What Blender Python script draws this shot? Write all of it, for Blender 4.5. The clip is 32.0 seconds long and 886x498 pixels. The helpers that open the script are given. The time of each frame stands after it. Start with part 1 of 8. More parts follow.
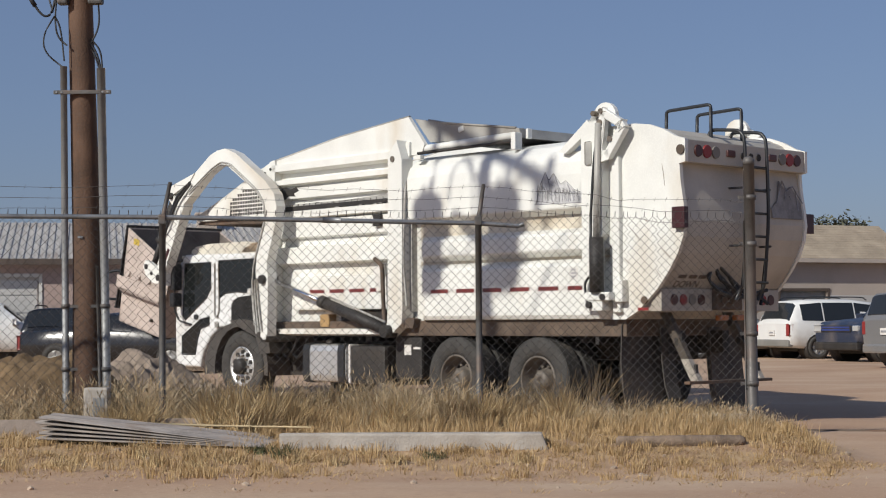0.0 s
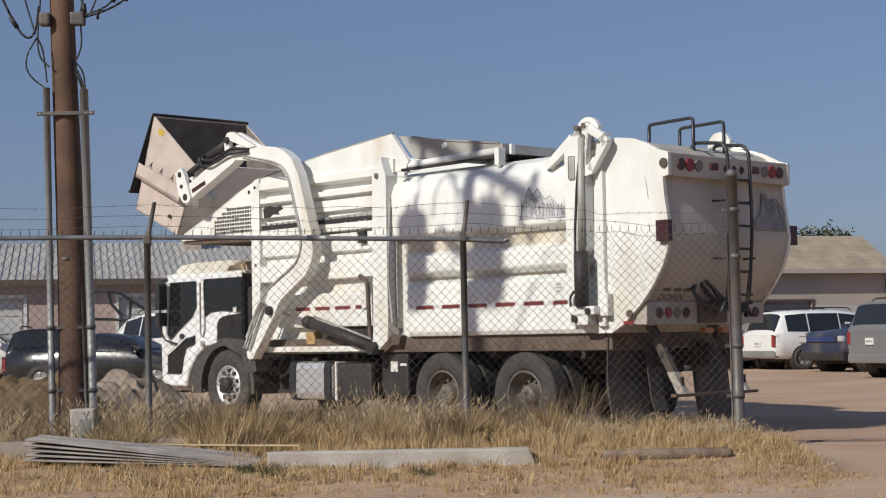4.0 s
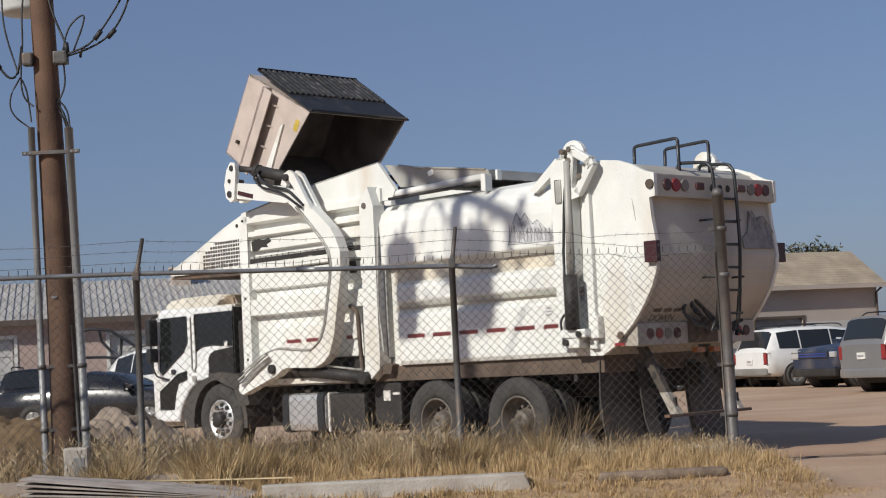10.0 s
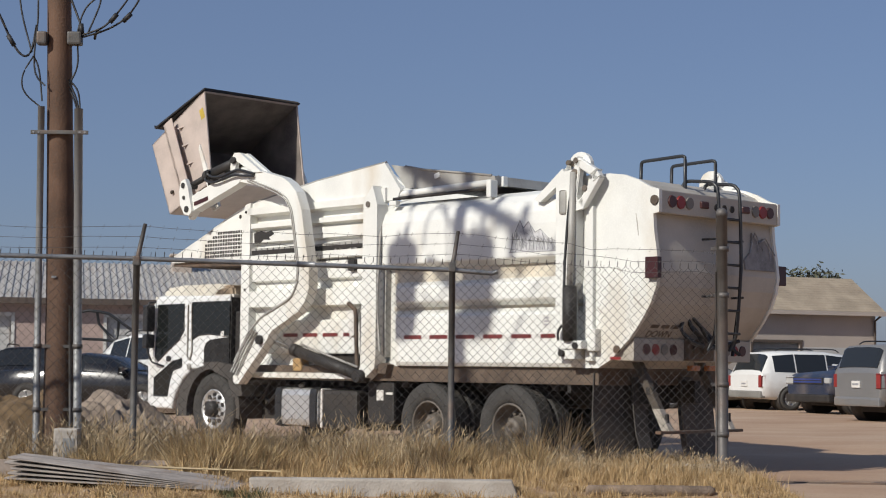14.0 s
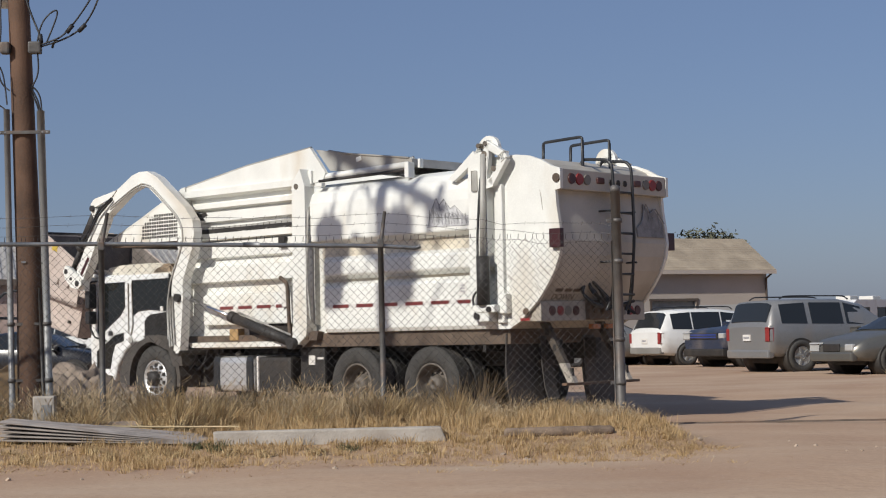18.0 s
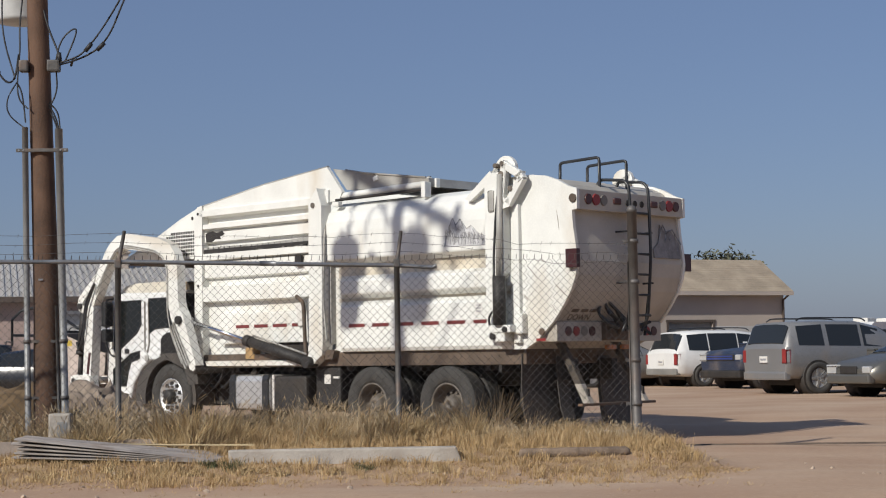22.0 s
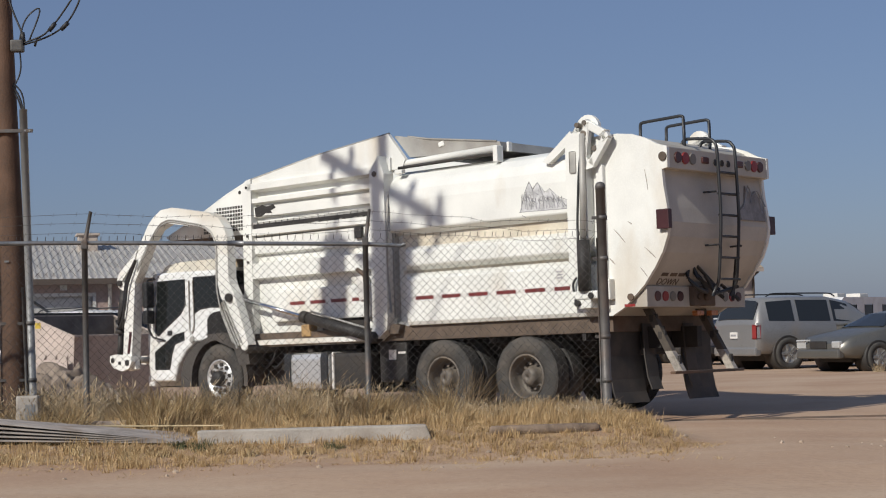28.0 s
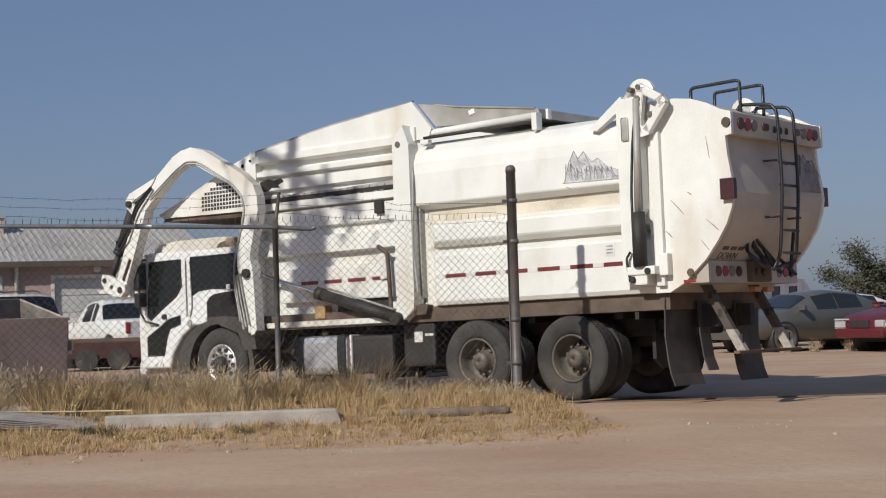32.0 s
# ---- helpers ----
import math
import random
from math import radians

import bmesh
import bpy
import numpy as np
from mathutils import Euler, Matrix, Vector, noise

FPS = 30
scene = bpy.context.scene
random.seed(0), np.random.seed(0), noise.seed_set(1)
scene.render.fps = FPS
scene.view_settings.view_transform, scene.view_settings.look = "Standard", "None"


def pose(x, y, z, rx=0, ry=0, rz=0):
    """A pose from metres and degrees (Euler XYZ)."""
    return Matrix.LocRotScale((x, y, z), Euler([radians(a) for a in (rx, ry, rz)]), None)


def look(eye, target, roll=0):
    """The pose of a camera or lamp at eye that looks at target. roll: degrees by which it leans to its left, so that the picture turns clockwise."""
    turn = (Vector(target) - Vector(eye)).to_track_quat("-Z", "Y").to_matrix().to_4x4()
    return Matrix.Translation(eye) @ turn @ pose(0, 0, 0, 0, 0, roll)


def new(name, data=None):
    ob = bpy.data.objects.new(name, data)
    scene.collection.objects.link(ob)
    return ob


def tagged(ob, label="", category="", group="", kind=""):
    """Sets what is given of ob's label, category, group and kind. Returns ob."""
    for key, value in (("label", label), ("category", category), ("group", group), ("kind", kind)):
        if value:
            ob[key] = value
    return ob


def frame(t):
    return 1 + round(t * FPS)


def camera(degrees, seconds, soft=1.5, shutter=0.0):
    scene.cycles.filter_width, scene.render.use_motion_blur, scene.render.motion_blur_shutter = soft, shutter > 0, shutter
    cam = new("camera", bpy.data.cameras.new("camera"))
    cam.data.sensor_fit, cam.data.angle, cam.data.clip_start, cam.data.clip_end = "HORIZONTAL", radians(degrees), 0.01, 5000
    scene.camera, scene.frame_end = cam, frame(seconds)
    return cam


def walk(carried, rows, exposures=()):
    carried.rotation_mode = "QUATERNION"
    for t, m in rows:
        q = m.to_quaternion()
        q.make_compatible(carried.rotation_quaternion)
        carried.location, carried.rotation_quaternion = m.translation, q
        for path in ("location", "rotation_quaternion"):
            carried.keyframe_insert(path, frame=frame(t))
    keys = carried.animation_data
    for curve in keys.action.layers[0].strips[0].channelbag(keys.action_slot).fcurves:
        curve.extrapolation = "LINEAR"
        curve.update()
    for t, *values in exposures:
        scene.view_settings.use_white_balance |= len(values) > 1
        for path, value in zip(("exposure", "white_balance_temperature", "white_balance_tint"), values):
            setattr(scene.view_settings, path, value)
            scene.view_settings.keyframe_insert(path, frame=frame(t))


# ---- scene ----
cam = camera(30.260, 32.0, soft=1.1)
PATH = [
    (0.0, pose(-0.006, -0.018, 1.198, 92.506, 0.355, 0.886)), (0.5, pose(-0.007, -0.023, 1.201, 92.431, 0.230, 0.805)),
    (1.0, pose(-0.007, -0.026, 1.202, 92.455, 0.184, 0.647)), (1.5, pose(-0.008, -0.030, 1.202, 92.605, 0.203, 0.507)),
    (2.0, pose(-0.008, -0.033, 1.203, 92.690, 0.401, 0.433)), (2.5, pose(-0.008, -0.036, 1.203, 92.766, 0.571, 0.375)),
    (4.5, pose(-0.005, -0.046, 1.206, 93.183, 1.534, 0.433)), (5.0, pose(-0.004, -0.048, 1.205, 93.366, 1.996, 0.417)),
    (5.5, pose(-0.004, -0.050, 1.205, 93.546, 2.171, 0.304)), (6.0, pose(-0.004, -0.051, 1.204, 93.708, 2.297, 0.157)),
    (6.5, pose(-0.003, -0.052, 1.203, 93.865, 2.368, -0.009)), (7.0, pose(-0.002, -0.052, 1.203, 94.008, 2.242, -0.139)),
    (7.5, pose(-0.002, -0.052, 1.202, 94.062, 2.262, -0.147)), (8.0, pose(-0.001, -0.052, 1.201, 94.105, 2.455, -0.082)),
    (8.5, pose(-0.001, -0.052, 1.202, 94.145, 2.802, -0.020)), (9.0, pose(-0.000, -0.053, 1.202, 94.136, 2.812, 0.034)),
    (9.5, pose(-0.001, -0.053, 1.201, 94.081, 2.890, 0.095)), (10.0, pose(-0.001, -0.054, 1.201, 93.997, 2.892, 0.128)),
    (10.5, pose(-0.002, -0.054, 1.202, 93.989, 2.833, 0.219)), (11.0, pose(-0.002, -0.055, 1.202, 93.993, 2.186, 0.212)),
    (11.5, pose(-0.002, -0.056, 1.202, 94.025, 1.962, 0.210)), (12.0, pose(-0.002, -0.056, 1.202, 94.063, 2.092, 0.234)),
    (12.5, pose(-0.002, -0.056, 1.203, 94.127, 2.297, 0.319)), (13.0, pose(-0.002, -0.057, 1.203, 94.197, 2.143, 0.353)),
    (13.5, pose(-0.002, -0.057, 1.204, 94.260, 1.814, 0.289)), (14.0, pose(0.007, -0.068, 1.205, 94.093, -0.587, -0.033)),
    (14.5, pose(0.022, -0.055, 1.208, 93.391, -0.439, -1.757)), (16.5, pose(-0.287, -2.259, 1.159, 93.111, 1.452, -2.109)),
    (17.0, pose(-0.286, -2.258, 1.159, 92.994, 1.499, -2.682)), (17.5, pose(-0.286, -2.258, 1.159, 92.911, 1.604, -3.193)),
    (18.0, pose(-0.285, -2.257, 1.160, 92.950, 1.239, -3.314)), (18.5, pose(-0.283, -2.257, 1.159, 92.938, 1.016, -2.867)),
    (19.0, pose(-0.283, -2.257, 1.160, 92.944, 0.902, -2.412)), (19.5, pose(-0.282, -2.256, 1.160, 93.018, 0.769, -2.339)),
    (20.0, pose(-0.280, -2.256, 1.161, 93.072, 0.796, -2.372)), (20.5, pose(-0.280, -2.256, 1.160, 93.155, 0.821, -2.518)),
    (21.0, pose(-0.280, -2.256, 1.160, 93.368, 0.831, -2.641)), (21.5, pose(-0.280, -2.256, 1.160, 93.556, 0.676, -2.687)),
    (22.0, pose(-0.280, -2.255, 1.160, 93.649, 0.898, -2.751)), (22.5, pose(-0.279, -2.254, 1.160, 93.703, 0.716, -2.756)),
    (23.0, pose(-0.278, -2.252, 1.159, 93.634, 0.412, -2.824)), (23.5, pose(-0.277, -2.250, 1.159, 93.528, 0.534, -2.779)),
    (24.0, pose(-0.275, -2.246, 1.157, 93.531, 0.982, -2.721)), (24.5, pose(-0.272, -2.243, 1.154, 93.606, 1.279, -2.715)),
    (26.5, pose(-0.258, -2.221, 1.145, 93.429, 1.422, -3.134)), (27.0, pose(-0.253, -2.217, 1.143, 93.250, 2.143, -3.276)),
    (27.5, pose(-0.249, -2.212, 1.142, 93.067, 2.160, -3.407)), (28.0, pose(-0.245, -2.208, 1.142, 92.923, 1.466, -3.713)),
    (28.5, pose(-0.241, -2.203, 1.143, 92.853, 0.753, -4.084)), (29.0, pose(-0.238, -2.199, 1.144, 92.837, 0.265, -4.427)),
    (29.5, pose(-0.234, -2.194, 1.146, 92.716, 0.844, -4.807)), (30.0, pose(-0.231, -2.190, 1.147, 92.562, 0.937, -5.226)),
    (30.5, pose(-0.230, -2.187, 1.149, 92.396, 1.010, -5.658)), (31.0, pose(-0.228, -2.185, 1.150, 92.205, 1.676, -6.001)),
    (31.5, pose(-0.227, -2.184, 1.152, 92.227, 1.673, -6.383)), (32.0, pose(-0.226, -2.183, 1.152, 92.225, 1.651, -6.787)),
]
walk(cam, PATH, [(0.0, 0.0), (22.0, 0.0), (28.0, -0.05), (32.0, -0.09)])

# where the garbage truck stands: seconds, x, y, heading, nose-down pitch and lean in degrees, rise in metres
TRUCK_ROWS = [
    (0.0, 3.252, 19.335, 133.79, 0.0, 0.0, 0.0), (22.5, 3.252, 19.335, 133.79, 0.0, 0.0, 0.0), (23.0, 3.276, 19.322, 133.79, 0.06, 0.02, 0.004), (23.5, 3.338, 19.280, 133.78, 0.14, 0.05, 0.010),
    (24.0, 3.428, 19.218, 133.76, 0.25, 0.09, 0.018), (24.5, 3.535, 19.142, 133.74, 0.35, 0.14, 0.024), (26.5, 4.110, 18.755, 133.72, 0.66, 0.29, 0.041), (27.0, 4.282, 18.617, 133.78, 0.73, 0.31, 0.044),
    (27.5, 4.457, 18.478, 133.98, 0.78, 0.34, 0.044), (28.0, 4.634, 18.334, 134.20, 0.83, 0.36, 0.044), (28.5, 4.800, 18.172, 134.33, 0.87, 0.37, 0.044), (29.0, 4.968, 18.006, 134.44, 0.91, 0.38, 0.045),
    (29.5, 5.139, 17.841, 134.53, 0.95, 0.39, 0.045), (30.0, 5.314, 17.674, 134.60, 0.99, 0.39, 0.045), (30.5, 5.502, 17.487, 134.64, 1.03, 0.39, 0.043), (31.0, 5.703, 17.287, 134.66, 1.08, 0.38, 0.042),
    (31.5, 5.913, 17.076, 134.67, 1.12, 0.38, 0.040), (32.0, 6.135, 16.854, 134.68, 1.17, 0.37, 0.039),
]


# ---- daylight: clear sky, sun low behind the camera's left shoulder ----
SUN_ELEV, SUN_TO = 33.5, Vector((0.720, 0.694, 0.0)).normalized()
world = bpy.data.worlds.new("sky")
scene.world = world
world.use_nodes = True
wn = world.node_tree
sky = wn.nodes.new("ShaderNodeTexSky")
sky.sky_type = "NISHITA"
sky.sun_disc = False
sky.sun_elevation = radians(SUN_ELEV)
sky.sun_rotation = math.atan2(-SUN_TO.x, -SUN_TO.y)
sky.air_density, sky.dust_density, sky.ozone_density = 1.0, 1.05, 5.0
wn.nodes["Background"].inputs["Strength"].default_value = 0.078
tint = wn.nodes.new("ShaderNodeMix")
tint.data_type, tint.blend_type = "RGBA", "MULTIPLY"
tint.inputs[0].default_value = 1.0
tint.inputs[7].default_value = (0.955, 0.872, 0.94, 1.0)
wn.links.new(sky.outputs["Color"], tint.inputs[6])
# thin even haze over the whole sky
haze = wn.nodes.new("ShaderNodeMix")
haze.data_type = "RGBA"
haze.inputs[0].default_value = 0.4
haze.inputs[7].default_value = (2.35, 3.25, 5.2, 1.0)
wn.links.new(tint.outputs[2], haze.inputs[6])
wn.links.new(haze.outputs[2], wn.nodes["Background"].inputs["Color"])
sun = new("sun", bpy.data.lights.new("sun", "SUN"))
sun.data.energy, sun.data.angle, sun.data.color = 4.0, radians(1.1), (1.0, 0.957, 0.868)
sun.matrix_world = look((0, 0, 30), Vector((0, 0, 30)) + SUN_TO * math.cos(radians(SUN_ELEV)) - Vector((0, 0, math.sin(radians(SUN_ELEV)))))


# ---- materials ----
def mat(name, color, rough=0.6, metal=0.0, vary=0.12, scale=3.0, fine=40.0, bump=0.15, stain=None, stain_amount=0.35, stain_scale=1.2, streak=1.0, rand=0.0, coat=0.0):
    """A painted, worn or earthy surface: base colour with broad and fine variation, stains, roughness and relief."""
    m = bpy.data.materials.new(name)
    m.use_nodes = True
    nt = m.node_tree
    b = nt.nodes["Principled BSDF"]
    tc = nt.nodes.new("ShaderNodeTexCoord")
    mp = nt.nodes.new("ShaderNodeMapping")
    mp.inputs["Scale"].default_value = (1.0, 1.0, streak)
    nt.links.new(tc.outputs["Object"], mp.inputs["Vector"])

    def tex(sc, detail=5.0, source=None):
        n = nt.nodes.new("ShaderNodeTexNoise")
        n.inputs["Scale"].default_value, n.inputs["Detail"].default_value = sc, detail
        nt.links.new(source or tc.outputs["Object"], n.inputs["Vector"])
        return n.outputs["Fac"]

    def mix(fac, a, c, mode="MIX"):
        n = nt.nodes.new("ShaderNodeMix")
        n.data_type, n.blend_type = "RGBA", mode
        for sock, v in ((n.inputs[0], fac), (n.inputs[6], a), (n.inputs[7], c)):
            if hasattr(v, "links"):
                nt.links.new(v, sock)
            else:
                sock.default_value = v
        return n.outputs[2]

    def ramp(v, lo, hi, a=0.0, c=1.0):
        n = nt.nodes.new("ShaderNodeMapRange")
        n.inputs["From Min"].default_value, n.inputs["From Max"].default_value = lo, hi
        n.inputs["To Min"].default_value, n.inputs["To Max"].default_value = a, c
        nt.links.new(v, n.inputs["Value"])
        return n.outputs["Result"]

    col = (*color, 1.0)
    broad, grain = tex(scale), tex(fine, 3.0)
    dark = tuple(c * (1 - 2.2 * vary) for c in color) + (1.0,)
    out = mix(ramp(broad, 0.35, 0.65), dark, col)
    light = tuple(min(1.0, c * (1 + vary)) for c in color) + (1.0,)
    out = mix(ramp(grain, 0.45, 0.75, 0.0, 0.5), out, light)
    if stain:
        s = tex(stain_scale, 6.0, mp.outputs["Vector"])
        out = mix(ramp(s, 0.52, 0.72, 0.0, stain_amount), out, (*stain, 1.0))
    if rand:
        oi = nt.nodes.new("ShaderNodeObjectInfo")
        hs = nt.nodes.new("ShaderNodeHueSaturation")
        nt.links.new(ramp(oi.outputs["Random"], 0, 1, 1 - rand, 1 + rand), hs.inputs["Value"])
        nt.links.new(out, hs.inputs["Color"])
        out = hs.outputs["Color"]
    nt.links.new(out, b.inputs["Base Color"])
    nt.links.new(ramp(grain, 0.3, 0.7, max(0.02, rough - 0.1), min(1.0, rough + 0.12)), b.inputs["Roughness"])
    b.inputs["Metallic"].default_value = metal
    b.inputs["Coat Weight"].default_value = coat
    if bump:
        bp = nt.nodes.new("ShaderNodeBump")
        bp.inputs["Strength"].default_value, bp.inputs["Distance"].default_value = bump, 0.02
        nt.links.new(grain, bp.inputs["Height"])
        nt.links.new(bp.outputs["Normal"], b.inputs["Normal"])
    return m


def glass_mat(name, color, rough=0.05):
    """Dark tinted vehicle glass, seen from outside."""
    m = bpy.data.materials.new(name)
    m.use_nodes = True
    b = m.node_tree.nodes["Principled BSDF"]
    b.inputs["Base Color"].default_value = (*color, 1)
    b.inputs["Roughness"].default_value = rough
    b.inputs["IOR"].default_value = 1.5
    return m


M_WHITE = mat("white_truck_paint", (0.785, 0.788, 0.745), 0.42, vary=0.06, scale=1.6, fine=60, bump=0.03, stain=(0.46, 0.35, 0.21), stain_amount=0.5, stain_scale=1.35, streak=0.4)
M_CABPAINT = mat("cool_white_cab_paint", (0.77, 0.785, 0.78), 0.38, vary=0.06, scale=2.0, fine=60, bump=0.03, stain=(0.45, 0.40, 0.32), stain_amount=0.5, stain_scale=1.6, streak=0.3)
M_CREAM = mat("dusty_cream_paint", (0.66, 0.625, 0.54), 0.55, vary=0.08, scale=2.5, fine=60, bump=0.05, stain=(0.33, 0.24, 0.15), stain_amount=0.55, stain_scale=1.6, streak=0.4)
# tan of sheltered dirt and of the ledge shadow, painted together
M_RECESS = mat("dirt_and_shade_recess_paint", (0.67, 0.61, 0.50), 0.6, vary=0.12, scale=1.8, fine=50, bump=0.05, stain=(0.40, 0.30, 0.18), stain_amount=0.6, stain_scale=1.1, streak=3.0)
# grimy white with the shade of the rear face put into the colour
M_TAILGREY = mat("grimy_shaded_tailgate_paint", (0.50, 0.465, 0.405), 0.55, vary=0.10, scale=1.8, fine=50, bump=0.05, stain=(0.26, 0.21, 0.16), stain_amount=0.55, stain_scale=1.0, streak=0.5)
# grey with the hopper sheets' shade in the colour; small grey fittings share it
M_SHADEGREY = mat("shade_grey_sheet", (0.42, 0.41, 0.38), 0.55, 0.2, vary=0.12, scale=3, fine=50, bump=0.06, stain=(0.2, 0.16, 0.12), stain_amount=0.5)
M_DARK = mat("black_chassis_steel", (0.03, 0.027, 0.025), 0.65, vary=0.2, scale=4, fine=60, bump=0.1, stain=(0.09, 0.07, 0.05), stain_amount=0.45)
# rusty brown steel; also the painted shade band under the packer body
M_RUST = mat("brown_rust_and_shade_steel", (0.13, 0.095, 0.07), 0.75, vary=0.2, scale=4, fine=60, bump=0.15, stain=(0.28, 0.13, 0.06), stain_amount=0.4)
M_RUBBER = mat("dusty_black_tyre_rubber", (0.055, 0.052, 0.048), 0.85, vary=0.15, scale=5, fine=80, bump=0.2, stain=(0.15, 0.125, 0.10), stain_amount=0.5, stain_scale=3)
M_FLAP = mat("dusty_rubber_mud_flap", (0.07, 0.063, 0.057), 0.8, vary=0.15, scale=3, fine=60, bump=0.1, stain=(0.17, 0.135, 0.10), stain_amount=0.6)
M_ALU = mat("polished_aluminium", (0.66, 0.66, 0.65), 0.42, 0.75, vary=0.06, scale=5, fine=60, bump=0.04)
# brown dirt, darkened further with the truck's shade over the struts
M_STRUT = mat("dirty_shaded_strut_paint", (0.095, 0.078, 0.062), 0.75, vary=0.2, scale=4, fine=50, bump=0.1, stain=(0.10, 0.08, 0.06), stain_amount=0.7, stain_scale=3)
M_STEEL = mat("dull_steel_rim", (0.165, 0.142, 0.118), 0.6, 0.15, vary=0.2, scale=6, fine=60, bump=0.08, stain=(0.2, 0.15, 0.1), stain_amount=0.5, stain_scale=4)
M_CHROME = mat("chromed_rod", (0.75, 0.75, 0.76), 0.12, 1.0, vary=0.02, bump=0.0)
M_GALV = mat("galvanised_steel_pipe", (0.29, 0.30, 0.31), 0.45, 0.55, vary=0.14, scale=6, fine=60, bump=0.06, stain=(0.16, 0.13, 0.10), stain_amount=0.3, stain_scale=3)
M_POST = mat("weathered_dark_steel_post", (0.12, 0.115, 0.11), 0.6, 0.3, vary=0.2, scale=8, fine=60, bump=0.1, stain=(0.22, 0.13, 0.08), stain_amount=0.45, stain_scale=5)
M_GATE = mat("grey_gate_post_steel", (0.135, 0.125, 0.118), 0.55, 0.3, vary=0.15, scale=6, fine=60, bump=0.08, stain=(0.17, 0.11, 0.08), stain_amount=0.35, stain_scale=4)
M_SCRAPE = mat("scraped_grey_paint", (0.40, 0.36, 0.31), 0.7, vary=0.15, scale=20, bump=0.05)
M_WIRE = mat("chain_link_wire", (0.13, 0.122, 0.114), 0.6, 0.35, vary=0.1, bump=0.0)
M_BLACKPIPE = mat("black_painted_pipe", (0.025, 0.026, 0.028), 0.4, vary=0.1, bump=0.02)
M_RED = mat("red_lens", (0.28, 0.03, 0.028), 0.4, vary=0.1, bump=0.0)
M_DKRED = mat("dark_red_reflector", (0.055, 0.014, 0.016), 0.4, vary=0.15, bump=0.0)
M_TAPERED = mat("faded_red_reflective_tape", (0.19, 0.038, 0.036), 0.4, vary=0.15, bump=0.0)
M_CLEAR = mat("clear_grey_lens", (0.21, 0.19, 0.165), 0.45, vary=0.15, bump=0.0)
M_SOOT = mat("sooty_brown_paint", (0.30, 0.225, 0.15), 0.7, vary=0.35, scale=3, fine=30, bump=0.1, stain=(0.60, 0.55, 0.46), stain_amount=0.9, stain_scale=2.2)
M_LENSRED = mat("dull_red_lens", (0.085, 0.03, 0.026), 0.4, vary=0.15, bump=0.0)
M_AMBER = mat("amber_lens", (0.45, 0.16, 0.05), 0.3, vary=0.1, bump=0.0, coat=0.3)
M_TAPEWHITE = mat("white_reflective_tape", (0.72, 0.70, 0.66), 0.4, vary=0.06, bump=0.0)
M_LOGO = mat("grey_decal_print", (0.36, 0.36, 0.375), 0.5, vary=0.2, scale=12, bump=0.0)
M_DECAL = mat("pale_grey_decal_film", (0.60, 0.60, 0.605), 0.5, vary=0.18, scale=9, bump=0.0)
M_DECALDARK = mat("grey_decal_film", (0.30, 0.28, 0.265), 0.55, vary=0.2, scale=6, bump=0.0)
M_CABGLASS = glass_mat("cab_glass", (0.012, 0.014, 0.014))
M_INTERIOR = mat("dark_cab_trim", (0.018, 0.017, 0.017), 0.85, vary=0.3, scale=6, fine=40, bump=0.1)
M_BIN = mat("dusty_beige_dumpster_paint", (0.52, 0.44, 0.39), 0.7, vary=0.08, scale=3, fine=50, bump=0.1, stain=(0.30, 0.23, 0.19), stain_amount=0.45, stain_scale=2, streak=0.4)
# dumpster inside: grime plus the shade in it, both in the colour
M_BININ = mat("grimy_shaded_bin_inside", (0.21, 0.18, 0.16), 0.8, vary=0.2, scale=3, fine=40, bump=0.15, stain=(0.08, 0.06, 0.05), stain_amount=0.7)
M_LID = mat("black_plastic_lid", (0.022, 0.022, 0.024), 0.5, vary=0.15, scale=8, fine=60, bump=0.1, stain=(0.09, 0.085, 0.08), stain_amount=0.5, stain_scale=4)
M_LIDRIB = mat("scuffed_black_plastic_rib", (0.045, 0.044, 0.044), 0.45, vary=0.3, scale=10, fine=60, bump=0.1, stain=(0.17, 0.16, 0.15), stain_amount=0.6, stain_scale=6)
M_YELLOW = mat("yellow_warning_label", (0.55, 0.40, 0.06), 0.5, vary=0.1, bump=0.0)
M_POLE = mat("weathered_brown_pole_wood", (0.13, 0.074, 0.047), 0.85, vary=0.22, scale=2.5, fine=45, bump=0.3, stain=(0.07, 0.042, 0.028), stain_amount=0.7, stain_scale=6, streak=0.06)
M_CONDUIT = mat("grey_metal_conduit", (0.28, 0.285, 0.285), 0.5, 0.3, vary=0.1, scale=5, fine=50, bump=0.05, stain=(0.2, 0.17, 0.14), stain_amount=0.3, stain_scale=3)
M_CABLE = mat("black_cable_jacket", (0.02, 0.02, 0.022), 0.6, vary=0.1, bump=0.0)
M_CAN = mat("pale_grey_transformer_paint", (0.52, 0.53, 0.52), 0.45, vary=0.06, scale=4, bump=0.04, stain=(0.3, 0.25, 0.2), stain_amount=0.25)
M_CONCRETE = mat("weathered_concrete", (0.46, 0.42, 0.37), 0.9, vary=0.12, scale=4, fine=50, bump=0.4, stain=(0.28, 0.23, 0.18), stain_amount=0.5, stain_scale=3)
M_BOARD = mat("sun_bleached_grey_wood", (0.34, 0.28, 0.235), 0.85, vary=0.16, scale=5, fine=60, bump=0.3, stain=(0.17, 0.13, 0.10), stain_amount=0.5, stain_scale=4)
M_SHEET = mat("weathered_corrugated_sheet", (0.34, 0.305, 0.28), 0.6, 0.2, vary=0.16, scale=4, fine=50, bump=0.1, stain=(0.21, 0.145, 0.10), stain_amount=0.6, stain_scale=3)
